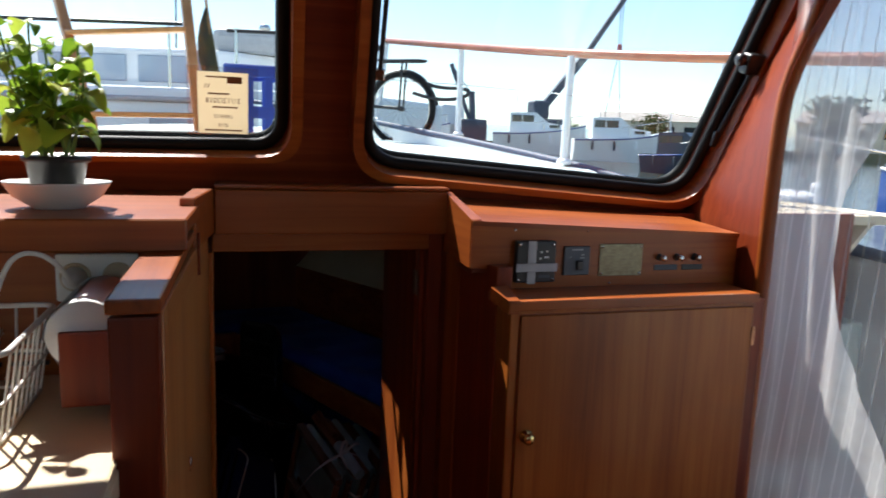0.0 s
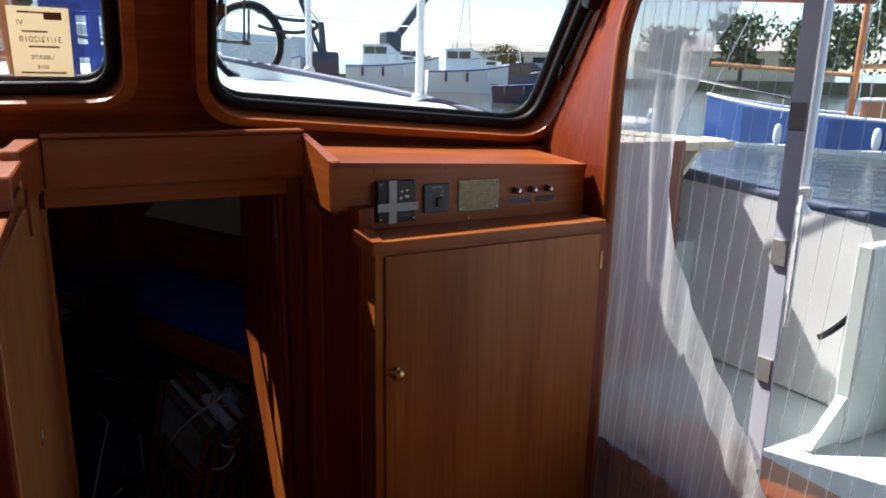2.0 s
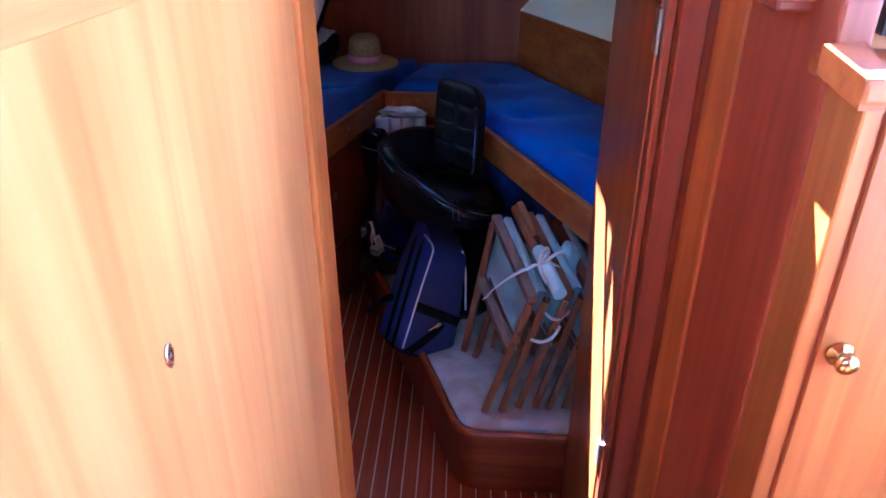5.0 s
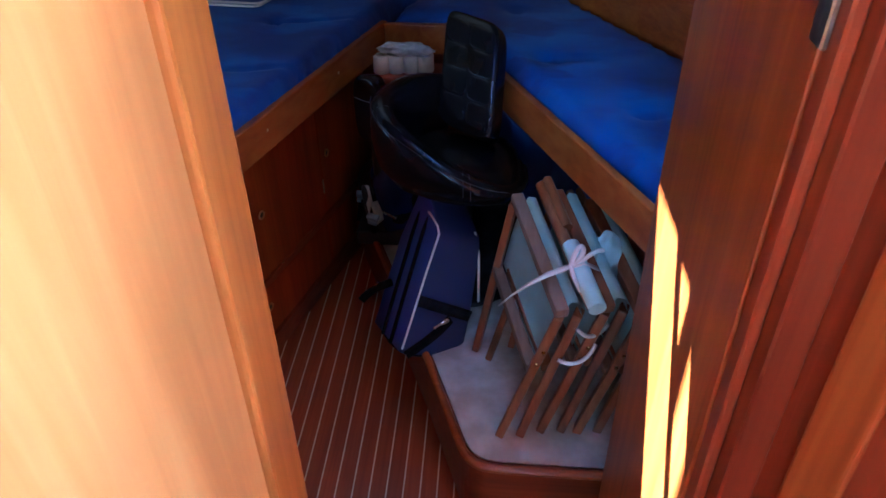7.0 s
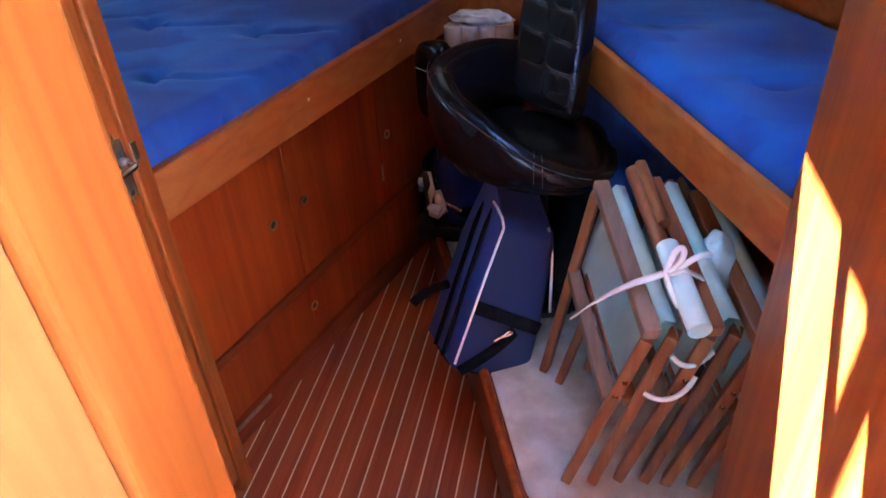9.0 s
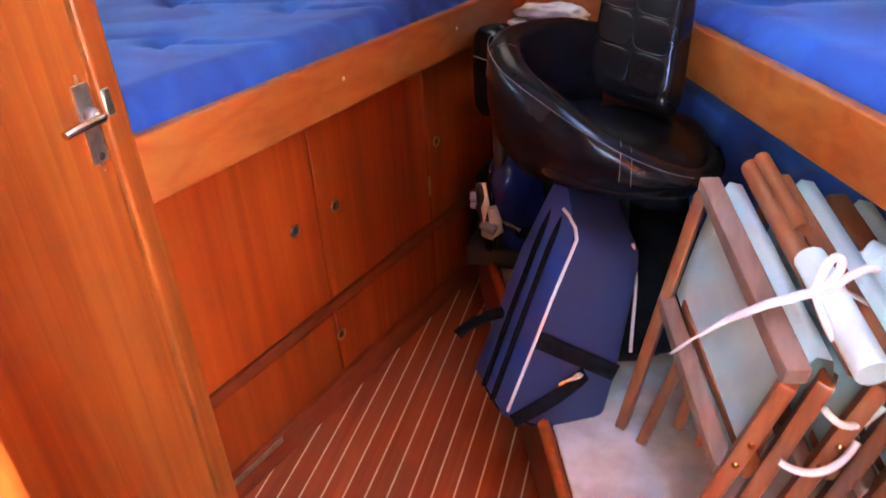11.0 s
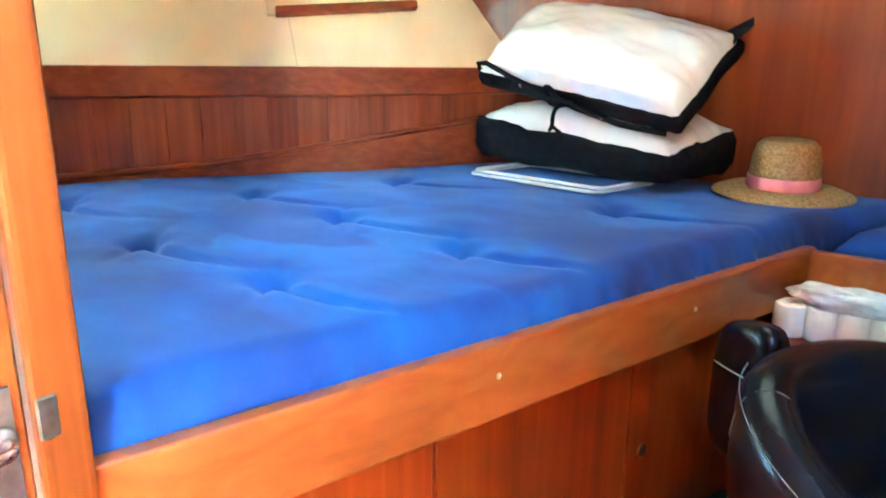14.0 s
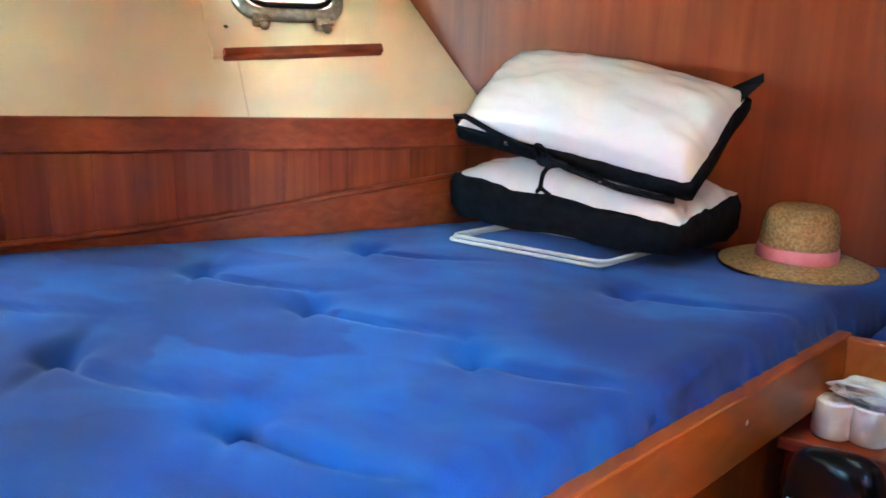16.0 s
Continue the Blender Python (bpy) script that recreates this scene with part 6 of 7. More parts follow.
def plant():
    """Pot of basil: stems with pairs of broad, cupped leaves."""
    green = bpy.data.materials.new("basil_leaf")
    green.use_nodes = True
    n, l = green.node_tree.nodes, green.node_tree.links
    b = n["Principled BSDF"]
    oi = n.new("ShaderNodeObjectInfo")
    r = ramp(n, [(0.0, (0.12, 0.24, 0.015)), (0.55, (0.27, 0.42, 0.035)), (1.0, (0.5, 0.58, 0.08))])
    l.new(oi.outputs["Random"], r.inputs[0])
    l.new(r.outputs[0], b.inputs["Base Color"])
    b.inputs["Roughness"].default_value = 0.42
    tl = n.new("ShaderNodeBsdfTranslucent")
    l.new(r.outputs[0], tl.inputs[0])
    mx = n.new("ShaderNodeMixShader")
    mx.inputs[0].default_value = 0.4
    l.new(b.outputs[0], mx.inputs[1])
    l.new(tl.outputs[0], mx.inputs[2])
    l.new(mx.outputs[0], n["Material Output"].inputs[0])
    stemmat = speckled("basil_stem", (0.2, 0.32, 0.06), (0.15, 0.24, 0.05), 40, 0.6)
    p = tagged(empty("basil_plant", "bright green basil plant in a black pot", "plant"))
    at = Vector((-0.322, 1.56, 1.872))
    lathe("pot", [(0.0, 0.0), (0.04, 0.0), (0.042, 0.004), (0.052, 0.058), (0.058, 0.06), (0.059, 0.07), (0.055, 0.071), (0.05, 0.06), (0.0, 0.058)], BLACK, p, 32, Matrix.Translation(at))
    lathe("soil", [(0.0, 0.0), (0.05, 0.0), (0.04, 0.004), (0.0, 0.006)], speckled("potting_soil", (0.03, 0.02, 0.012), (0.015, 0.01, 0.006), 60, 0.95, 0.8), p, 20, Matrix.Translation(at + Vector((0, 0, 0.058))))
    bm = bmesh.new()
    N = 6
    rows = []
    for i in range(N + 1):
        t = i / N
        w = 0.86 * math.sin(math.pi * min(1, t * 0.94 + 0.04)) ** 0.8 * (1 - 0.25 * t)
        z = 0.16 * math.sin(math.pi * t) - 0.35 * t * t
        rows.append([bm.verts.new((t, s * w / 2, z + 0.22 * abs(s) * w + (0.03 if abs(s) == 0.5 else 0))) for s in (-1, -0.5, 0, 0.5, 1)])
    for a, b2 in zip(rows, rows[1:]):
        for k2 in range(4):
            bm.faces.new((a[k2], a[k2 + 1], b2[k2 + 1], b2[k2]))
    leafmesh = bpy.data.meshes.new("leaf")
    bm.to_mesh(leafmesh)
    bm.free()
    leafmesh.materials.append(green)
    for f in leafmesh.polygons:
        f.use_smooth = True
    rnd = random.Random(5)
    for s in range(12):
        ang = rnd.uniform(0, 6.28)
        lean = rnd.uniform(0.02, 0.42)
        h = rnd.uniform(0.10, 0.26) * (1 - 0.25 * lean)
        base = at + Vector((0.026 * math.cos(ang * 2.1), 0.026 * math.sin(ang * 2.1), 0.06))
        top = base + Vector((math.cos(ang) * lean * 0.24, math.sin(ang) * lean * 0.24, h))
        mid = (base + top) / 2 + Vector((math.cos(ang), math.sin(ang), 0)) * 0.012
        tube("stem", [base, mid, top], 0.0022, stemmat, p, res=1)
        for j in range(8):
            t = 0.32 + 0.68 * (j // 2) / 3
            q = base.lerp(mid, t * 2) if t < 0.5 else mid.lerp(top, t * 2 - 1)
            a2 = ang + (j % 2) * math.pi + (j // 2) * 1.57 + rnd.uniform(-0.4, 0.4)
            size = rnd.uniform(0.042, 0.078) * (1.15 - 0.4 * t)
            o = new("leaf", leafmesh)
            o.parent = p
            o.matrix_world = Matrix.Translation(q) @ Euler((rnd.uniform(-0.4, 0.4), rnd.uniform(-0.5, 0.5), a2)).to_matrix().to_4x4() @ Matrix.Diagonal((size, size, size, 1))


plant()
dish = tagged(lathe("dish", [(0.0, 0.004), (0.045, 0.0), (0.048, 0.004), (0.075, 0.022), (0.09, 0.045), (0.092, 0.05), (0.088, 0.05), (0.072, 0.027), (0.05, 0.014), (0.0, 0.012)], WHITE, None, 40, pose(-0.322, 1.56, 1.8455)), "shallow white bowl under the plant pot", "dish")

drainer = tagged(empty("dish_rack", "white wire dish rack standing on the galley counter", "dish rack"))
for z in (1.567, 1.625, 1.70):
    g = 0.02 * (z - 1.567) / 0.133
    tube("hoop", [(x, y, z) for x, y in rounded([(-0.66 - g, 1.1 - g), (-0.315 + g, 1.1 - g), (-0.315 + g, 1.36 + g), (-0.66 - g, 1.36 + g)], 0.03, 4)], 0.003 if z < 1.69 else 0.0045, WHITE, drainer, True, False, 2)
for i in range(12):
    x = -0.645 + i * 0.029
    tube("wire", [(x, 1.08, 1.70), (x, 1.1, 1.567), (x, 1.36, 1.567), (x, 1.38, 1.70)], 0.002, WHITE, drainer, res=1, soft=False)
for i in range(8):
    y = 1.12 + i * 0.031
    tube("wire", [(-0.295, y, 1.70), (-0.315, y, 1.567)], 0.002, WHITE, drainer, res=1, soft=False)

permit = tagged(empty("permit", "paper permit in a clear sleeve stuck inside the windscreen", "notice"))
PP = WIND @ Matrix.Translation((-0.012, 0, 0.010))
CREAMPAPER = speckled("cream_paper", (0.86, 0.78, 0.62), (0.82, 0.73, 0.56), 30, 0.8)
pn, pk = CREAMPAPER.node_tree.nodes, CREAMPAPER.node_tree.links
through_paper, paper_mix = pn.new("ShaderNodeBsdfTranslucent"), pn.new("ShaderNodeMixShader")
through_paper.inputs[0].default_value = (0.9, 0.8, 0.62, 1)
paper_mix.inputs[0].default_value = 0.6
pk.new(pn["Principled BSDF"].outputs[0], paper_mix.inputs[1])
pk.new(through_paper.outputs[0], paper_mix.inputs[2])
pk.new(paper_mix.outputs[0], pn["Material Output"].inputs[0])
box("sheet", (-0.075, 0.105, 0), (0.045, 0.262, 0.001), CREAMPAPER, permit, 0, 1, PP)
box("sleeve", (-0.10, 0.095, -0.002), (0.07, 0.275, -0.001), VINYL, permit, 0, 1, PP)
INK = mat("brown_ink", (0.22, 0.1, 0.04), 0.8)
MIR = Matrix.Diagonal((-1, 1, 1, 1))
for text, size, u, v in (("31/12/2018", 0.0185, -0.015, 0.185), ("VI", 0.016, -0.052, 0.222), ("LIBERTE", 0.013, -0.015, 0.146), ("2018", 0.012, -0.015, 0.124)):
    words("writing", text, size, INK, PP @ Matrix.Translation((u, v, 0.0025)) @ MIR, permit)
for u0, u1, v in ((-0.055, 0.03, 0.248), (-0.05, -0.0, 0.206), (-0.04, 0.02, 0.172), (-0.06, 0.03, 0.112)):
    box("bar", (u0, v, 0.0012), (u1, v + 0.004, 0.0016), INK, permit, 0, 1, PP)
box("stamp", (-0.005, 0.235, 0.0012), (0.03, 0.25, 0.0017), INK, permit, 0, 1, PP)

latch = tagged(empty("window_latch", "black window latch and stay on the windscreen", "latch"))
box("block", (1.415, 0.36, 0.035), (1.475, 0.42, 0.075), BLACK, latch, 0.01, 3, WIND)
lathe("knob", [(0, 0), (0.016, 0), (0.018, 0.01), (0.016, 0.02), (0, 0.022)], BLACK, latch, 16, WIND @ pose(1.41, 0.40, 0.055, 0, -90, 0))
tube("arm", [(1.455, 0.36, 0.05), (1.435, 0.26, 0.045), (1.415, 0.16, 0.04)], 0.010, BLACK, latch, by=WIND)
box("foot", (1.40, 0.13, 0.03), (1.43, 0.18, 0.05), BLACK, latch, 0.005, 2, WIND)
stay = tagged(empty("window_stay", "black metal stay on the edge of the windscreen", "stay"))
box("bar", (0.352, 0.28, 0.02), (0.364, 0.55, 0.032), BLACK, stay, 0.003, 2, WIND)
box("foot", (0.345, 0.27, 0.015), (0.371, 0.30, 0.035), CHROME, stay, 0.004, 2, WIND)


def curtain(name, m, y0, y1, z0, z1, wave, label, edge=None, x0=1.372):
    """A hanging cloth in the side door: y0 is its forward edge; edge(z) gives the aft one."""
    bm = bmesh.new()
    uvl = bm.loops.layers.uv.new("UVMap")
    NY, NZ = 70, 40
    g = []
    for j in range(NZ + 1):
        z = z0 + (z1 - z0) * j / NZ
        e = edge(z) if edge else y1
        row = []
        for i in range(NY + 1):
            t = i / NY
            y = y0 + (e - y0) * t
            x = x0 + wave * math.sin(y * 75 + 2.5 * math.sin(z * 1.3)) + 0.02 * noise.noise(Vector((y * 3, z * 1.5, 2)))
            row.append((bm.verts.new((x, y, z)), (5.0 - y - 0.06 * (z - 1.7), z)))
        g.append(row)
    for a, b in zip(g, g[1:]):
        for i in range(NY):
            f = bm.faces.new((a[i][0], a[i + 1][0], b[i + 1][0], b[i][0]))
            for lo, (_, uv) in zip(f.loops, (a[i], a[i + 1], b[i + 1], b[i])):
                lo[uvl].uv = uv
    return tagged(obj(name, bm, m, None, True), label, "curtain")


def gathered_edge(z):
    pts = [(0.7, 0.80), (1.18, 1.085), (1.4, 1.26), (1.55, 1.355), (1.73, 1.417), (1.88, 1.40), (2.03, 1.34), (2.31, 1.18), (2.6, 1.0)]
    for (a, ya), (b, yb) in zip(pts, pts[1:]):
        if z <= b:
            return ya + (yb - ya) * (z - a) / (b - a)
    return 1.0


curtain("sheer_curtain", SHEER, 1.625, 1.1, 0.72, 2.55, 0.007, "white sheer curtain with fine woven stripes, gathered", gathered_edge)
curtain("side_screen", SHEER_THIN, 1.59, 0.28, 0.70, 2.55, 0.0, "clear striped screen hanging in the side door", None, 1.392)
zipp = tagged(empty("screen_strip", "white fastening strip with grey patches on the screen", "strip"))
box("strip", (1.384, 1.055, 0.7), (1.389, 1.10, 2.55), speckled("white_tape", (0.7, 0.72, 0.8), (0.62, 0.64, 0.74), 9, 0.6), zipp, 0.001)
for z in (1.08, 1.36, 1.64, 1.94, 2.24):
    box("patch", (1.378, 1.058, z - 0.03), (1.3835, 1.097, z + 0.03), speckled("grey_patch", (0.3, 0.28, 0.27), (0.24, 0.23, 0.22), 30, 0.8), zipp, 0.002)

# ---- things in the fore cabin ----


def airer():
    a = tagged(empty("wire_rack", "white plastic-coated rack lying folded under the pillows", "rack"))
    for k2, (dx, dz) in enumerate(((0.0, 0.986), (0.012, 0.997))):
        tube("frame", [(x + dx, y, dz) for x, y in rounded([(-1.12, 4.0), (-0.71, 3.955), (-0.66, 4.2), (-1.07, 4.25)], 0.03, 4)], 0.0045, WHITE, a, True, False, 3)


airer()
SHINE = speckled("white_cover_in_clear_film", (0.78, 0.75, 0.74), (0.7, 0.66, 0.64), 5, 0.28, 0.35, 0.0, 14)
SHINE.node_tree.nodes["Bump"].inputs["Strength"].default_value = 1.0
SHINE.node_tree.links.new(SHINE.node_tree.nodes["Bump"].outputs[0], SHINE.node_tree.nodes["Principled BSDF"].inputs["Coat Normal"])
SHINE.node_tree.nodes["Principled BSDF"].inputs["Coat Weight"].default_value = 0.8
SHINE.node_tree.nodes["Principled BSDF"].inputs["Coat Roughness"].default_value = 0.08


def bag_of_bedding(name, at, size, label, side, top_puff, seed, full, sag):
    """A zipped clear-topped bag with black sides, stuffed with white bedding."""
    b = tagged(empty(name, label, "pillow bag", "bedding bags"))
    sx, sy, sz = size
    bm = bmesh.new()
    n = 40
    g = []
    for j in range(n + 1):
        row = []
        for i in range(n + 1):
            u, v = i / n * 2 - 1, j / n * 2 - 1
            z = sz * 0.5 + top_puff * (max(0, 1 - abs(u) ** 2.6) * max(0, 1 - abs(v) ** 2.6)) ** full + 0.012 * noise.noise(Vector((u * 2 + seed, v * 2, 0))) + 0.005 * noise.noise(Vector((u * 7 + v * 3, v * 6, seed)))
            z -= sag * (0.5 + 0.5 * u) * (0.5 - 0.5 * v)
            row.append(bm.verts.new((u * sx / 2, v * sy / 2, z)))
        g.append(row)
    for j in range(n):
        for i in range(n):
            bm.faces.new((g[j][i], g[j][i + 1], g[j + 1][i + 1], g[j + 1][i]))
    turn(bm, at)
    obj("cover", bm, SHINE, b, True)
    bm = bmesh.new()
    ring = [(-1, -1), (1, -1), (1, 1), (-1, 1)]
    loops = []
    for z, k2 in ((sz * 0.51, 0.93), (sz * 0.5, 1.0), (sz * 0.3, 1.03), (-sz * 0.2, 1.025), (-sz * 0.5, 0.96), (-sz * 0.5, 0.1)):
        lp = []
        for p, q in zip(ring, ring[1:] + ring[:1]):
            for i in range(10):
                t = i / 10
                u, v = p[0] + (q[0] - p[0]) * t, p[1] + (q[1] - p[1]) * t
                drop = sag * (0.5 + 0.5 * u) * (0.5 - 0.5 * v) * (z > 0)
                lp.append(bm.verts.new((u * sx / 2 * k2, v * sy / 2 * k2, z - drop + 0.012 * noise.noise(Vector((u * 1.7 + seed, v * 1.7, z * 4))))))
        loops.append(lp)
    for a, c in zip(loops, loops[1:]):
        for i in range(len(a)):
            bm.faces.new((a[i], a[(i + 1) % len(a)], c[(i + 1) % len(a)], c[i]))
    bm.faces.new(loops[-1])
    bmesh.ops.recalc_face_normals(bm, faces=bm.faces)
    turn(bm, at)
    obj("side_band", bm, side, b, True)
    return b


lowbag = bag_of_bedding("bedding_bag", Matrix.Translation((-0.858, 4.238, 1.066)) @ pose(0, 0, 0, 0, 0, -11), (0.64, 0.29, 0.115), "black bag with clear top, stuffed with white bedding", BLACKCLOTH, 0.075, 1.0, 0.6, 0.045)
UB = plane_pose((-0.828, 4.22, 1.302), (0.598, -0.05, -0.096), (0.06, 0.28, 0.226))
up = bag_of_bedding("pillow_bag", UB @ Matrix.Translation((0, -0.032, 0)), (0.60, 0.30, 0.06), "white pillow in a clear bag edged with black tape", BLACKCLOTH, 0.085, 4.0, 0.42, 0.0)
band("strap", [(-0.30, -0.185, 0.0), (-0.31, -0.17, 0.045), (-0.26, -0.185, 0.07), (-0.17, -0.2, 0.055), (-0.05, -0.205, 0.03), (0.03, -0.208, 0.01), (0.15, -0.205, -0.012), (0.27, -0.19, -0.02)], 0.006, 0.014, BLACKCLOTH, up, UB)
tube("cord", [(-0.04, -0.21, 0.02), (-0.05, -0.215, 0.06), (-0.035, -0.215, 0.075), (-0.02, -0.212, 0.055), (-0.03, -0.21, 0.02), (0.02, -0.215, 0.035), (0.035, -0.21, 0.02), (-0.02, -0.21, 0.012), (-0.045, -0.222, -0.03), (-0.05, -0.22, -0.07), (-0.065, -0.222, -0.085)], 0.0055, BLACKCLOTH, up, by=UB)
tube("cord", [(-0.05, -0.22, -0.07), (-0.04, -0.222, -0.083), (-0.02, -0.22, -0.08)], 0.005, BLACKCLOTH, up, by=UB)
puffed("knot", (0.045, 0.025, 0.035), BLACKCLOTH, up, UB @ Matrix.Translation((-0.03, -0.21, 0.02)), 2.5, 5)
for u in (-0.13, 0.11):
    lathe("press_stud", [(0, 0), (0.006, 0), (0.005, 0.003), (0, 0.004)], CHROME, up, 12, UB @ pose(u, -0.212, 0.045 - (u + 0.13) * 0.2, 90, 0, 0))
frompoints("corner_tab", [(0.28, 0.17, 0.03), (0.36, 0.20, 0.075), (0.365, 0.19, 0.06), (0.30, 0.1, 0.0), (0.28, 0.165, 0.022), (0.36, 0.195, 0.068)], [(0, 1, 2, 3), (4, 5, 2, 3)], BLACKCLOTH, up)
bpy.data.objects["corner_tab"].data.transform(UB @ Matrix.Translation((-0.035, -0.06, 0)))

hat = tagged(empty("straw_hat", "straw sun hat with a pink ribbon lying on the mattress", "hat"))
HB = Matrix.Translation((-0.372, 4.27, 0.983)) @ pose(0, 0, 0, 2, 1, 0)
lathe("brim", [(0.07, 0.012), (0.1, 0.013), (0.135, 0.009), (0.158, 0.0), (0.162, 0.001), (0.16, 0.004), (0.135, 0.014), (0.1, 0.018), (0.07, 0.017)], STRAW, hat, 44, HB, 0.004)
lathe("crown", [(0.082, 0.012), (0.08, 0.05), (0.077, 0.09), (0.07, 0.118), (0.055, 0.131), (0.03, 0.128), (0.0, 0.12)], STRAW, hat, 40, HB)
lathe("ribbon", [(0.083, 0.014), (0.0845, 0.02), (0.083, 0.042), (0.0815, 0.046), (0.08, 0.046)], PINK, hat, 40, HB)


def stool():
    """Black leather tub seat on a stem, tipped back."""
    s = tagged(empty("tub_chair", "black leather swivel tub chair with stitched armrest", "chair"))
    rim = [(0.03, 3.53, 0.90), (-0.05, 3.47, 0.925), (-0.115, 3.36, 0.94), (-0.142, 3.24, 0.94), (-0.10, 3.15, 0.91), (-0.01, 3.095, 0.865), (0.08, 3.062, 0.818), (0.17, 3.06, 0.775), (0.245, 3.10, 0.742), (0.28, 3.18, 0.732), (0.27, 3.28, 0.735)]
    P = []
    for i in range(len(rim) - 1):
        p0, p1, p2, p3 = (Vector(rim[max(0, min(len(rim) - 1, q))]) for q in (i - 1, i, i + 1, i + 2))
        for k2 in range(5):
            t = k2 / 5
            P.append(0.5 * ((2 * p1) + (-p0 + p2) * t + (2 * p0 - 5 * p1 + 4 * p2 - p3) * t * t + (-p0 + 3 * p1 - 3 * p2 + p3) * t ** 3))
    P.append(Vector(rim[-1]))
    c = Vector((0.09, 3.29, 0))
    bm = bmesh.new()
    rows = []
    for i, p in enumerate(P):
        o = (p - c)
        o.z = 0
        o.normalize()
        f = i / (len(P) - 1)
        deep = p.z - 0.725
        prof = [(-0.055, -deep), (-0.05, -deep * 0.55), (-0.045, -0.02), (-0.034, 0.002), (-0.012, 0.012), (0.012, 0.006), (0.024, -0.014), (0.026, -deep * 0.5), (0.012, -deep * 0.85), (-0.03, -deep - 0.035), (-0.08, -deep - 0.055)]
        rows.append([bm.verts.new(p + o * a + Vector((0, 0, b))) for a, b in prof])
    for a, b in zip(rows, rows[1:]):
        for k2 in range(len(a) - 1):
            bm.faces.new((a[k2], a[k2 + 1], b[k2 + 1], b[k2]))
    for e in (rows[0], rows[-1]):
        bm.faces.new(e)
    bmesh.ops.recalc_face_normals(bm, faces=bm.faces)
    obj("armrest", bm, LEATHER, s, True)
    TH = speckled("grey_thread", (0.2, 0.19, 0.18), (0.15, 0.14, 0.14), 90, 0.7)
    for i0 in (17, 32, 33):
        p = P[i0]
        o = (p - c)
        o.z = 0
        o.normalize()
        tube("stitching", [p + o * a + Vector((0, 0, b)) for a, b in ((-0.049, -0.05), (-0.046, -0.02), (-0.034, 0.004), (-0.012, 0.0135), (0.013, 0.0075), (0.026, -0.014), (0.028, -0.05))], 0.0006, TH, s, res=1)
    tube("stitching", [p + Vector((0, 0, 0.002)) + (Vector((p.x - c.x, p.y - c.y, 0)).normalized()) * 0.023 for p in P[14:40]], 0.0006, TH, s, res=1)
    puffed("seat", (0.34, 0.40, 0.11), LEATHER, s, Matrix.Translation((0.11, 3.26, 0.725)) @ pose(0, 0, 0, -3, 5, 0), 3.2, 10, 0.02)
    u, v = Vector((0.80, -0.58, -0.06)).normalized(), Vector((0.03, 0.58, 0.70)).normalized()
    w = u.cross(v).normalized()
    BK = Matrix(((u.x, v.x, w.x, 0.122), (u.y, v.y, w.y, 3.465), (u.z, v.z, w.z, 0.93), (0, 0, 0, 1)))
    puffed("backrest", (0.215, 0.37, 0.08), LEATHER, s, BK, 7.0, 14, 0.0)
    # quilting: stuffed squares between sunk seams
    for iu in range(2):
        for iv in range(4):
            puffed("quilt", (0.097, 0.082, 0.007), LEATHER, s, BK @ Matrix.Translation((-0.048 + iu * 0.096, -0.122 + iv * 0.081, 0.0385)), 4.0, 5)
    tube("stem", [(0.1, 3.3, 0.66), (0.11, 3.33, 0.26)], 0.03, BLACK, s, soft=False)
    lathe("foot", [(0, 0), (0.17, 0), (0.17, 0.006), (0.05, 0.02), (0, 0.022)], BLACK, s, 32, Matrix.Translation((0.11, 3.33, 0.242)))


stool()
spare = tagged(empty("folded_seat", "black padded footrest standing beside the locker", "seat"))
SP = plane_pose((-0.215, 3.50, 0.80), (0.85, -0.5, 0.0), (0.12, 0.1, 0.98))
puffed("pad", (0.12, 0.22, 0.06), LEATHER, spare, SP @ pose(0, 0, 0, 0, 0, 12), 4.0, 8)
tube("seam", [(-0.05, 0.03, 0.031), (0, 0.025, 0.033), (0.05, 0.03, 0.031)], 0.001, GREYTAPE, spare, by=SP)
tube("post", [(-0.21, 3.51, 0.72), (-0.21, 3.53, 0.25)], 0.018, BLACK, spare, soft=False)
sack = tagged(puffed("plastic_bag", (0.15, 0.12, 0.34), speckled("navy_shiny_plastic", (0.012, 0.02, 0.1), (0.02, 0.03, 0.14), 14, 0.16, 0.6, 0.0, 26), None, Matrix.Translation((-0.17, 3.56, 0.41)) @ pose(0, 0, 0, 4, -5, 20), 3.0, 12, 0.10, 3.0), "shiny navy plastic bag standing on the locker", "bag")
shoe = tagged(empty("sandal", "white-strapped sandal leaning against the navy bag", "shoe"))
puffed("sole", (0.03, 0.06, 0.2), BLACK, shoe, Matrix.Translation((-0.255, 3.52, 0.40)) @ pose(0, 0, 0, 12, -8, 10), 3, 6)
band("strap", [(-0.255, 3.5, 0.50), (-0.245, 3.48, 0.45), (-0.25, 3.485, 0.40)], 0.004, 0.03, WHITE, shoe)
band("strap", [(-0.23, 3.49, 0.44), (-0.215, 3.475, 0.40), (-0.21, 3.48, 0.36)], 0.004, 0.035, WHITE, shoe)
CLIP = speckled("smoky_plastic", (0.4, 0.5, 0.62), (0.32, 0.4, 0.52), 40, 0.22)
clip = tagged(empty("strap_clips", "smoky grey plastic clips on a black strap", "clip"))
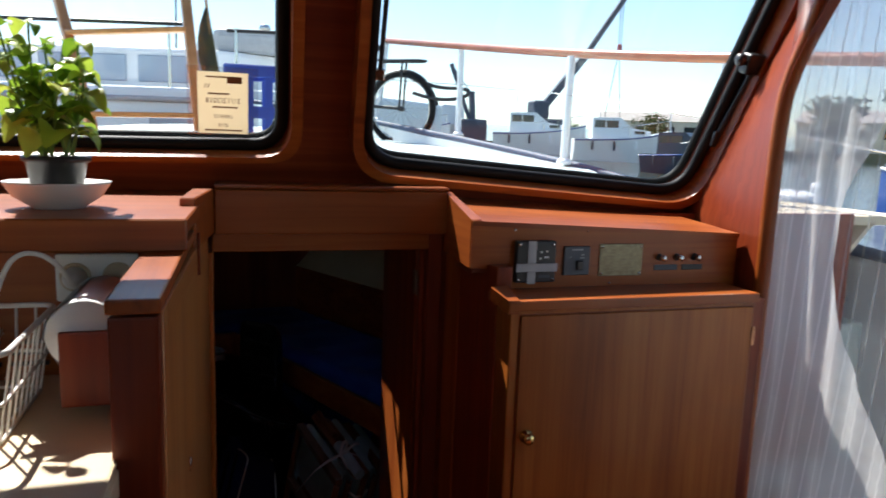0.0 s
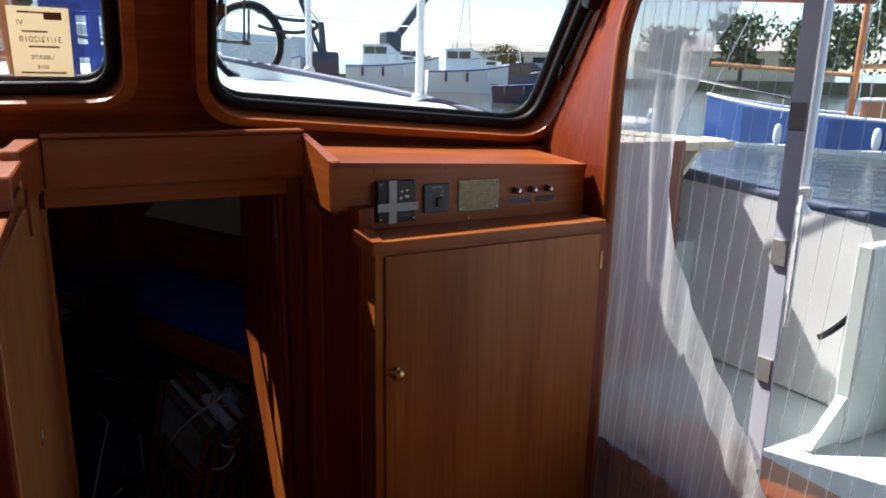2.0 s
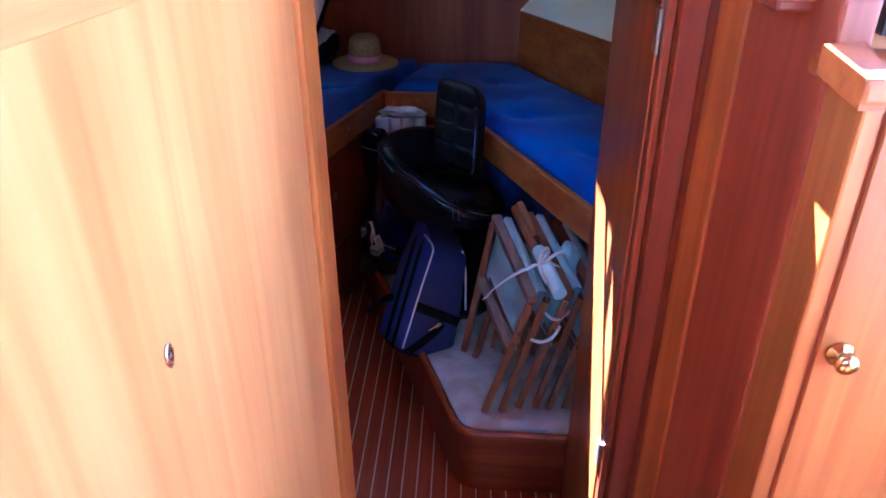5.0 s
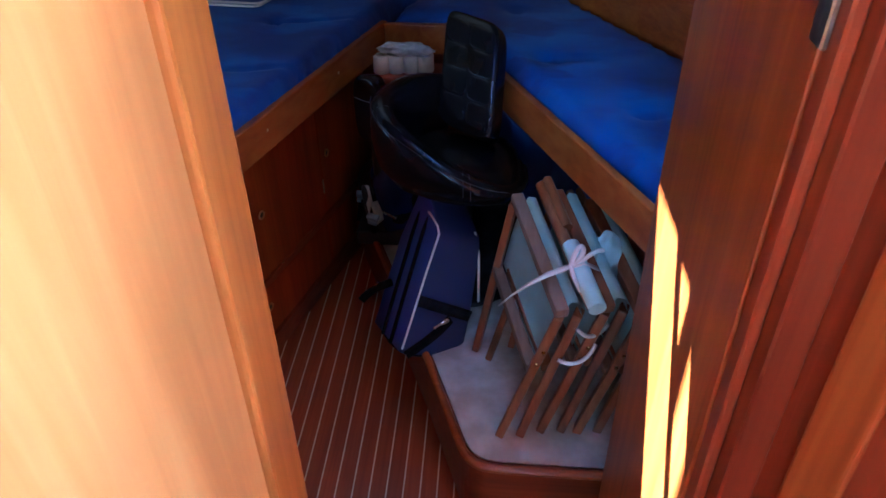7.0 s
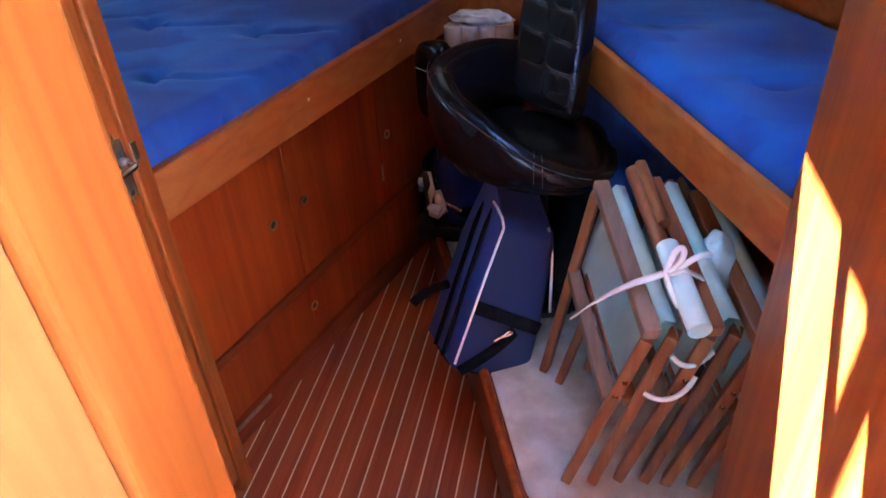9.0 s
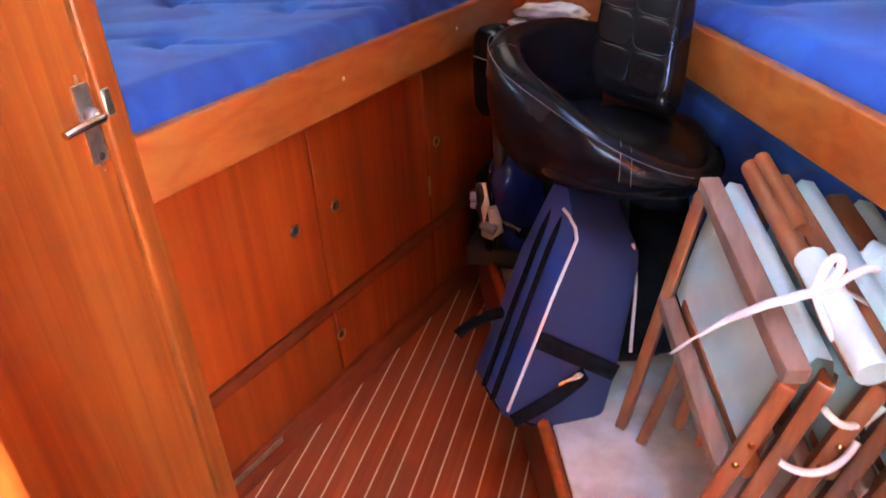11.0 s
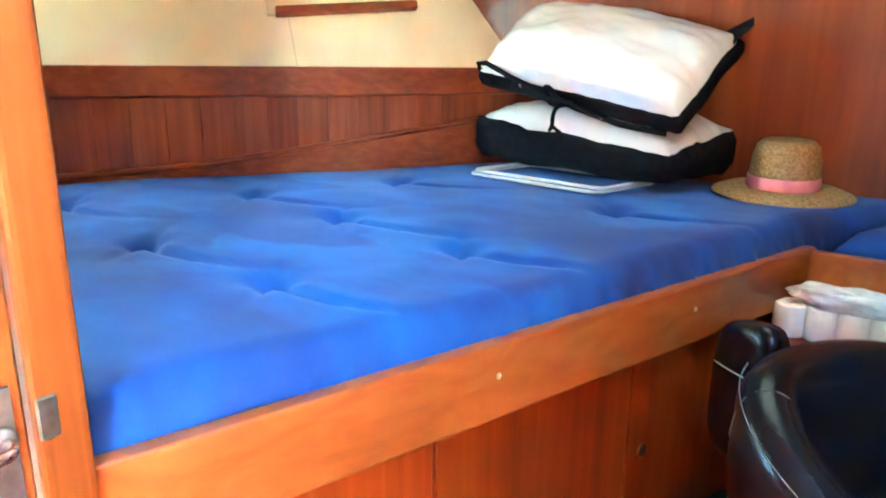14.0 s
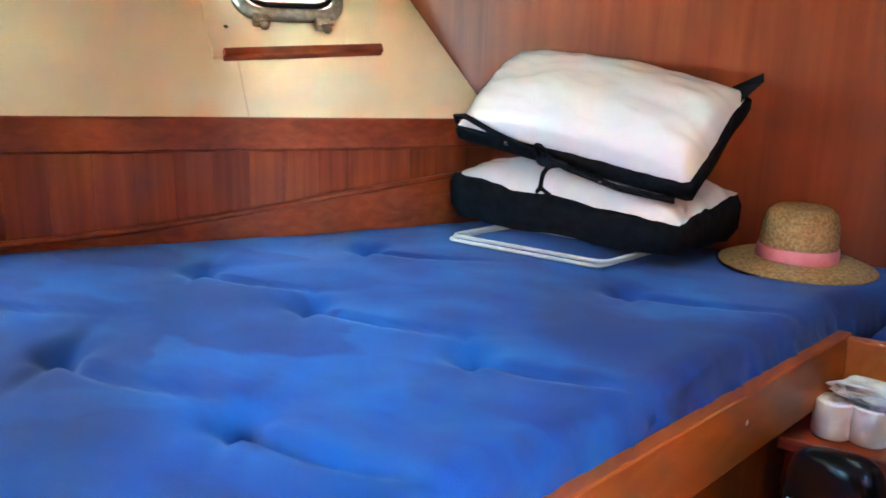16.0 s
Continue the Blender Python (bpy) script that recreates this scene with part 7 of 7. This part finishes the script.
for p, r in (((-0.288, 3.565, 0.415), 8), ((-0.235, 3.475, 0.375), -12)):
    Q = Matrix.Translation(p) @ pose(0, 0, 0, 20, 10, r)
    box("clip", (-0.019, -0.012, -0.026), (0.019, 0.012, 0.0), CLIP, clip, 0.005, 2, Q)
    box("clip", (-0.023, -0.012, 0.004), (0.023, 0.012, 0.02), CLIP, clip, 0.005, 2, Q)
    box("web", (-0.010, -0.006, -0.15), (0.010, 0.004, -0.02), BLACKCLOTH, clip, 0.002, 1, Q)
tube("handle", [(-0.285, 3.56, 0.40), (-0.262, 3.52, 0.385), (-0.24, 3.48, 0.37)], 0.009, BLACK, clip)
tube("handle", [(-0.25, 3.52, 0.40), (-0.19, 3.49, 0.395), (-0.15, 3.47, 0.385)], 0.006, CHROME, clip)
tray2 = tagged(box("crate", (-0.31, 3.50, 0.24), (-0.13, 3.72, 0.30), BLACK, None, 0.01, 2), "low black plastic crate on the locker", "crate")

for at, size, r in (((0.13, 3.33, 0.37), (0.40, 0.42, 0.26), 0.2), ((-0.12, 3.72, 0.36), (0.40, 0.36, 0.24), 1.0), ((0.12, 3.62, 0.38), (0.3, 0.3, 0.28), 2.0)):
    tagged(puffed("stowed_bag", size, BLACKCLOTH, None, Matrix.Translation(at) @ pose(0, 0, 0, 3, 4, 30 * r), 2.8, 9, 0.15, r), "dark cloth bag stowed on the locker", "bag", "stowed bags")
for k2, x in enumerate((-0.245, -0.19, -0.135, -0.08)):
    prof = [(0.014, 0), (0.03, 0), (0.032, 0.003), (0.032, 0.062), (0.03, 0.065), (0.014, 0.065), (0.014, 0.0)]
    t = tagged(lathe("paper_roll", prof, PAPER, None, 22, pose(x, 3.9 + 0.006 * k2, 0.7655)), "white paper roll standing on the ledge behind the chair", "paper roll", "paper rolls")
film = tagged(puffed("plastic_wrap", (0.19, 0.05, 0.05), speckled("crumpled_clear_film", (0.7, 0.72, 0.74), (0.55, 0.58, 0.62), 40, 0.2, 0.8, 0.0, 60), None, Matrix.Translation((-0.15, 3.905, 0.852)), 2.4, 9, 0.35, 8.0), "crumpled clear wrapping on the paper rolls", "wrapping")
box("ledge", (-0.32, 3.84, 0.74), (0.12, 4.0, 0.765), RED_X, sberth, 0.002)
cush = tagged(box("spare_cushion", (0.05, 0.06, 0.24), (1.05, 0.12, 0.72), VELOUR, None, 0.02, 3, SB @ Matrix.Translation((0.12, 0.02, 0)), True), "blue velour cushion stowed under the berth", "cushion")


def rucksack():
    r = tagged(empty("backpack", "navy and plum nylon backpack with white piping", "bag"))
    U, B, A = Vector((0.272, 0.408, 0.871)), Vector((0.80, 0.35, -0.41)), Vector((-0.472, 0.808, -0.231))
    O = Vector((-0.055, 2.896, 0.293)) - U * 0.015
    F = Matrix(((B.x, U.x, A.x, O.x), (B.y, U.y, A.y, O.y), (B.z, U.z, A.z, O.z), (0, 0, 0, 1)))

    def block(lo, hi, m, name, bev=0.03, lump=0.0):
        bm = slab(lo, hi, bev, 3)
        bmesh.ops.subdivide_edges(bm, edges=[e for e in bm.edges if e.calc_length() > 0.06], cuts=4, use_grid_fill=True)
        c = Vector([(a + b) / 2 for a, b in zip(lo, hi)])
        for v in bm.verts:
            v.co += (v.co - c).normalized() * lump * noise.noise(v.co * 11)
        turn(bm, F)
        return obj(name, bm, m, r, True)

    # body: plum side faces the doorway, blue front to port
    bm = bmesh.new()
    n = 16
    prof = []
    for j in range(n + 1):
        v = j / n
        h = v * 0.49
        w = 0.232 * (1 - 0.42 * v) + 0.012 * math.sin(math.pi * v)
        z0 = 0.15 * max(0, v - 0.80) / 0.20
        d = 0.26 - 0.05 * max(0, v - 0.6) / 0.4
        ring = rounded([(0, z0), (w, z0), (w, d), (0.0, d)], [0.012, 0.03, 0.03, 0.025], 4)
        prof.append([bm.verts.new((x, h, z + 0.006 * noise.noise(Vector((x * 9, h * 9, z * 9))))) for x, z in ring])
    for a, b in zip(prof, prof[1:]):
        for i in range(len(a)):
            f = bm.faces.new((a[i], a[(i + 1) % len(a)], b[(i + 1) % len(a)], b[i]))
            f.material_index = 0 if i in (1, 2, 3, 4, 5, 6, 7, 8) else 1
    bm.faces.new(prof[0])
    bm.faces.new(prof[-1])
    bmesh.ops.recalc_face_normals(bm, faces=bm.faces)
    turn(bm, F)
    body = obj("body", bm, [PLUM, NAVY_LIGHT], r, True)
    tube("piping", [F @ Vector(p) for p in ((0.0, 0.015, -0.003), (0.0, 0.12, -0.004), (0.0, 0.26, -0.004), (0.003, 0.385, -0.003), (-0.003, 0.405, 0.01), (-0.004, 0.42, 0.06), (0, 0.425, 0.10))], 0.0035, WHITE, r, soft=False)
    tube("piping", [F @ Vector(p) for p in ((0.135, 0.41, 0.02), (0.158, 0.37, 0.01), (0.178, 0.31, 0.0), (0.196, 0.25, -0.002), (0.218, 0.20, 0.002))], 0.0035, WHITE, r)
    tube("piping", [F @ Vector(p) for p in ((0.185, 0.03, -0.006), (0.16, -0.005, -0.006), (0.12, -0.012, 0.0))], 0.004, WHITE, r)
    for z in (0.075, 0.145):
        tube("zip", [F @ Vector(p) for p in ((-0.006, 0.0, z), (-0.01, 0.15, z), (-0.011, 0.30, z * 0.97), (-0.006, 0.41, z * 0.97 + 0.02), (0.03, 0.45, z * 0.9 + 0.05))], 0.006, BLACKCLOTH, r)
    for p0, p1, p2, w in (((0.0, 0.175, -0.006), (0.09, 0.165, -0.014), (0.20, 0.15, -0.008), 0.035), ((0.02, -0.004, -0.006), (0.1, 0.075, -0.016), (0.13, 0.135, -0.014), 0.03)):
        bm = bmesh.new()
        pts = [Vector(p0), Vector(p1), Vector(p2)]
        rows = []
        for i in range(7):
            t = i / 6
            q = pts[0] * (1 - t) ** 2 + pts[1] * 2 * t * (1 - t) + pts[2] * t * t
            dr = (pts[2] - pts[0]).normalized()
            s = dr.cross(Vector((0, 0, 1))).normalized() * w / 2
            rows.append([bm.verts.new(q + s), bm.verts.new(q - s), bm.verts.new(q - s + Vector((0, 0, 0.006))), bm.verts.new(q + s + Vector((0, 0, 0.006)))])
        for a, b in zip(rows, rows[1:]):
            for k2 in range(4):
                bm.faces.new((a[k2], a[(k2 + 1) % 4], b[(k2 + 1) % 4], b[k2]))
        bmesh.ops.recalc_face_normals(bm, faces=bm.faces)
        turn(bm, F)
        obj("webbing", bm, BLACKCLOTH, r, True)
    tube("buckle", [F @ Vector(p) for p in ((0.095, 0.115, -0.018), (0.105, 0.135, -0.024), (0.12, 0.14, -0.02), (0.118, 0.125, -0.02))], 0.004, CHROME, r, True)
    tube("buckle", [F @ Vector(p) for p in ((0.098, 0.12, -0.02), (0.078, 0.10, -0.018))], 0.004, CHROME, r, soft=False)
    # strap on the port side
    tube("strap", [F @ Vector(p) for p in ((-0.01, 0.16, 0.19), (-0.04, 0.13, 0.22), (-0.06, 0.10, 0.235), (-0.075, 0.07, 0.235))], 0.013, BLACKCLOTH, r)
    tube("strap_buckle", [F @ Vector(p) for p in ((-0.045, 0.15, 0.21), (-0.055, 0.10, 0.235))], 0.0045, CHROME, r, soft=False)
    puffed("base_pad", (0.2, 0.05, 0.2), BLACKCLOTH, r, F @ Matrix.Translation((0.1, 0.005, 0.11)), 4, 6)


rucksack()


def deck_chair(dx, dy, dz, top_m, label):
    """A folding wooden chair stowed flat and upright: two crossed frames and a canvas seat."""
    c = tagged(empty("folding_chair", label, "folding chair", "folded chairs"))
    sh = Vector((dx, dy, dz))

    def bar(name, a, b, w, h, m):
        a, b = Vector(a) + sh, Vector(b) + sh
        bm = slab((0, -w / 2, -h / 2), ((b - a).length, w / 2, h / 2), 0.005, 2)
        d = (b - a).normalized()
        s = Vector((0, 0, 1)).cross(d) if abs(d.z) < 0.9 else Vector((0.3, 1, 0)).normalized()
        s = s.normalized()
        u = d.cross(s)
        turn(bm, Matrix(((d.x, s.x, u.x, a.x), (d.y, s.y, u.y, a.y), (d.z, s.z, u.z, a.z), (0, 0, 0, 1))))
        return obj(name, bm, m, c)

    far, near = (0.268, 3.04, 0.755), (0.381, 2.648, 0.672)
    bar("top_rail", far, near, 0.034, 0.03, top_m)
    bar("leg", (0.262, 3.03, 0.745), (0.168, 2.965, 0.245), 0.038, 0.022, CHAIR_WOOD)
    bar("leg", (0.378, 2.66, 0.66), (0.25, 2.64, 0.245), 0.04, 0.024, CHAIR_WOOD)
    bar("leg", (0.335, 3.0, 0.70), (0.21, 2.93, 0.245), 0.036, 0.022, CHAIR_WOOD)
    bar("leg", (0.425, 2.68, 0.655), (0.305, 2.645, 0.245), 0.038, 0.024, CHAIR_WOOD)
    bar("cross_bar", (0.222, 3.0, 0.535), (0.32, 2.66, 0.475), 0.03, 0.03, GREY_WOOD)
    bar("cross_bar", (0.262, 2.985, 0.54), (0.36, 2.66, 0.48), 0.028, 0.028, CHAIR_WOOD)
    for x, y, z in ((0.345, 2.638, 0.555), (0.33, 2.636, 0.515), (0.40, 2.668, 0.575)):
        lathe("bolt", [(0, 0), (0.007, 0), (0.006, 0.004), (0, 0.006)], BRASS, c, 12, Matrix.Translation(Vector((x, y, z)) + sh) @ pose(0, 0, 0, 90, 0, 10))
    # canvas: hangs behind the rail, then rolls over it
    bm = bmesh.new()
    rows = []
    for i in range(9):
        t = i / 8
        a = Vector(far).lerp(Vector(near), 0.06 + 0.9 * t) + sh
        rows.append([bm.verts.new(a + Vector(q)) for q in ((-0.035, 0.0, -0.21), (-0.015, 0.0, -0.10), (0.006, 0, -0.012), (0.025, 0.002, 0.02), (0.045, 0.004, 0.016), (0.055, 0.006, -0.03), (0.04, 0.004, -0.12))])
    for a, b in zip(rows, rows[1:]):
        for k2 in range(len(a) - 1):
            bm.faces.new((a[k2], a[k2 + 1], b[k2 + 1], b[k2]))
    bmesh.ops.solidify(bm, geom=bm.faces[:], thickness=0.003)
    obj("canvas", bm, CANVAS, c, True)
    return c


one = deck_chair(0, 0, 0, GREY_WOOD, "folded wooden chair with pale canvas, leaning upright")
tube("dowel", [(0.335, 3.075, 0.775), (0.452, 2.66, 0.69)], 0.017, CHAIR_WOOD, one, soft=False)
tube("dowel", [(0.35, 3.08, 0.79), (0.40, 2.9, 0.752)], 0.014, CHAIR_WOOD, one, soft=False)
RL = [Vector((0.36, 3.0, 0.775)).lerp(Vector((0.46, 2.64, 0.70)), t) for t in (0.45, 0.6, 0.8, 1.0)]
tube("canvas_roll", RL, 0.022, CANVAS, one, soft=False, res=4)
two = deck_chair(0.11, 0.02, 0.005, CHAIR_WOOD, "second folded wooden chair with canvas behind the first")
tube("dowel", [(0.425, 3.165, 0.70), (0.53, 2.78, 0.60)], 0.013, GREY_WOOD, two, soft=False)
tube("dowel", [(0.455, 3.18, 0.70), (0.56, 2.78, 0.60)], 0.013, GREY_WOOD, two, soft=False)
three = deck_chair(0.205, 0.035, -0.03, CHAIR_WOOD, "third folded wooden chair stowed against the berth")
rib = tagged(empty("ribbon", "white cloth ribbon tied round the folded chairs", "ribbon"))
band("tie", [(0.235, 2.76, 0.60), (0.262, 2.745, 0.645), (0.30, 2.735, 0.69), (0.345, 2.735, 0.722), (0.39, 2.745, 0.738), (0.43, 2.76, 0.745), (0.47, 2.77, 0.72)], 0.02, 0.003, RIBBON, rib)
for pts in ([(0.40, 2.75, 0.742), (0.41, 2.77, 0.785), (0.435, 2.78, 0.79), (0.43, 2.765, 0.755), (0.40, 2.75, 0.742)], [(0.40, 2.75, 0.742), (0.405, 2.715, 0.73), (0.42, 2.70, 0.71), (0.425, 2.705, 0.70)], [(0.42, 2.76, 0.74), (0.46, 2.78, 0.775), (0.48, 2.80, 0.755)]):
    tube("bow", pts, 0.006, RIBBON, rib)
tube("string", [(0.42, 2.645, 0.63), (0.445, 2.64, 0.60), (0.47, 2.66, 0.59), (0.50, 2.69, 0.61)], 0.005, RIBBON, rib)
tube("string", [(0.38, 2.625, 0.545), (0.42, 2.61, 0.53), (0.455, 2.63, 0.545), (0.47, 2.65, 0.58)], 0.005, RIBBON, rib)
CANF = tagged(empty("canvas_fold", "loose fold of pale canvas over the stowed chairs", "canvas"))
puffed("fold", (0.10, 0.16, 0.05), CANVAS, CANF, Matrix.Translation((0.505, 2.86, 0.69)) @ pose(0, 0, 0, 10, 50, -14), 2.6, 8, 0.25, 4)

# planks of the cabin sole: teak with pale strips between
SA = Matrix.Rotation(radians(1.6), 4, "Z")
x0 = -0.403 + 3.751 * math.tan(radians(1.6))
sole = S(empty("floor_sole", "teak cabin sole with pale holly strips", "floor"))
board = bmesh.new()
bmesh.ops.create_cube(board, size=1)
for v in board.verts:
    v.co = Vector((v.co.x * 0.0452, v.co.y * 2.75, v.co.z * 0.004))
bm_board = bpy.data.meshes.new("plank")
board.to_mesh(bm_board)
board.free()
bm_board.materials.append(SOLE)
strip = bmesh.new()
bmesh.ops.create_cube(strip, size=1)
for v in strip.verts:
    v.co = Vector((v.co.x * 0.0042, v.co.y * 2.75, v.co.z * 0.004))
bm_strip = bpy.data.meshes.new("strip")
strip.to_mesh(bm_strip)
strip.free()
bm_strip.materials.append(HOLLY)
for i in range(-8, 18):
    for me, off, nm in ((bm_strip, 0.0, "strip"), (bm_board, 0.02475, "plank")):
        o = new(nm, me)
        o.parent = sole
        o.matrix_world = Matrix.Translation((-0.403 + i * 0.0495 + off, 3.751, -0.002)) @ SA @ Matrix.Translation((0, -0.72, 0))
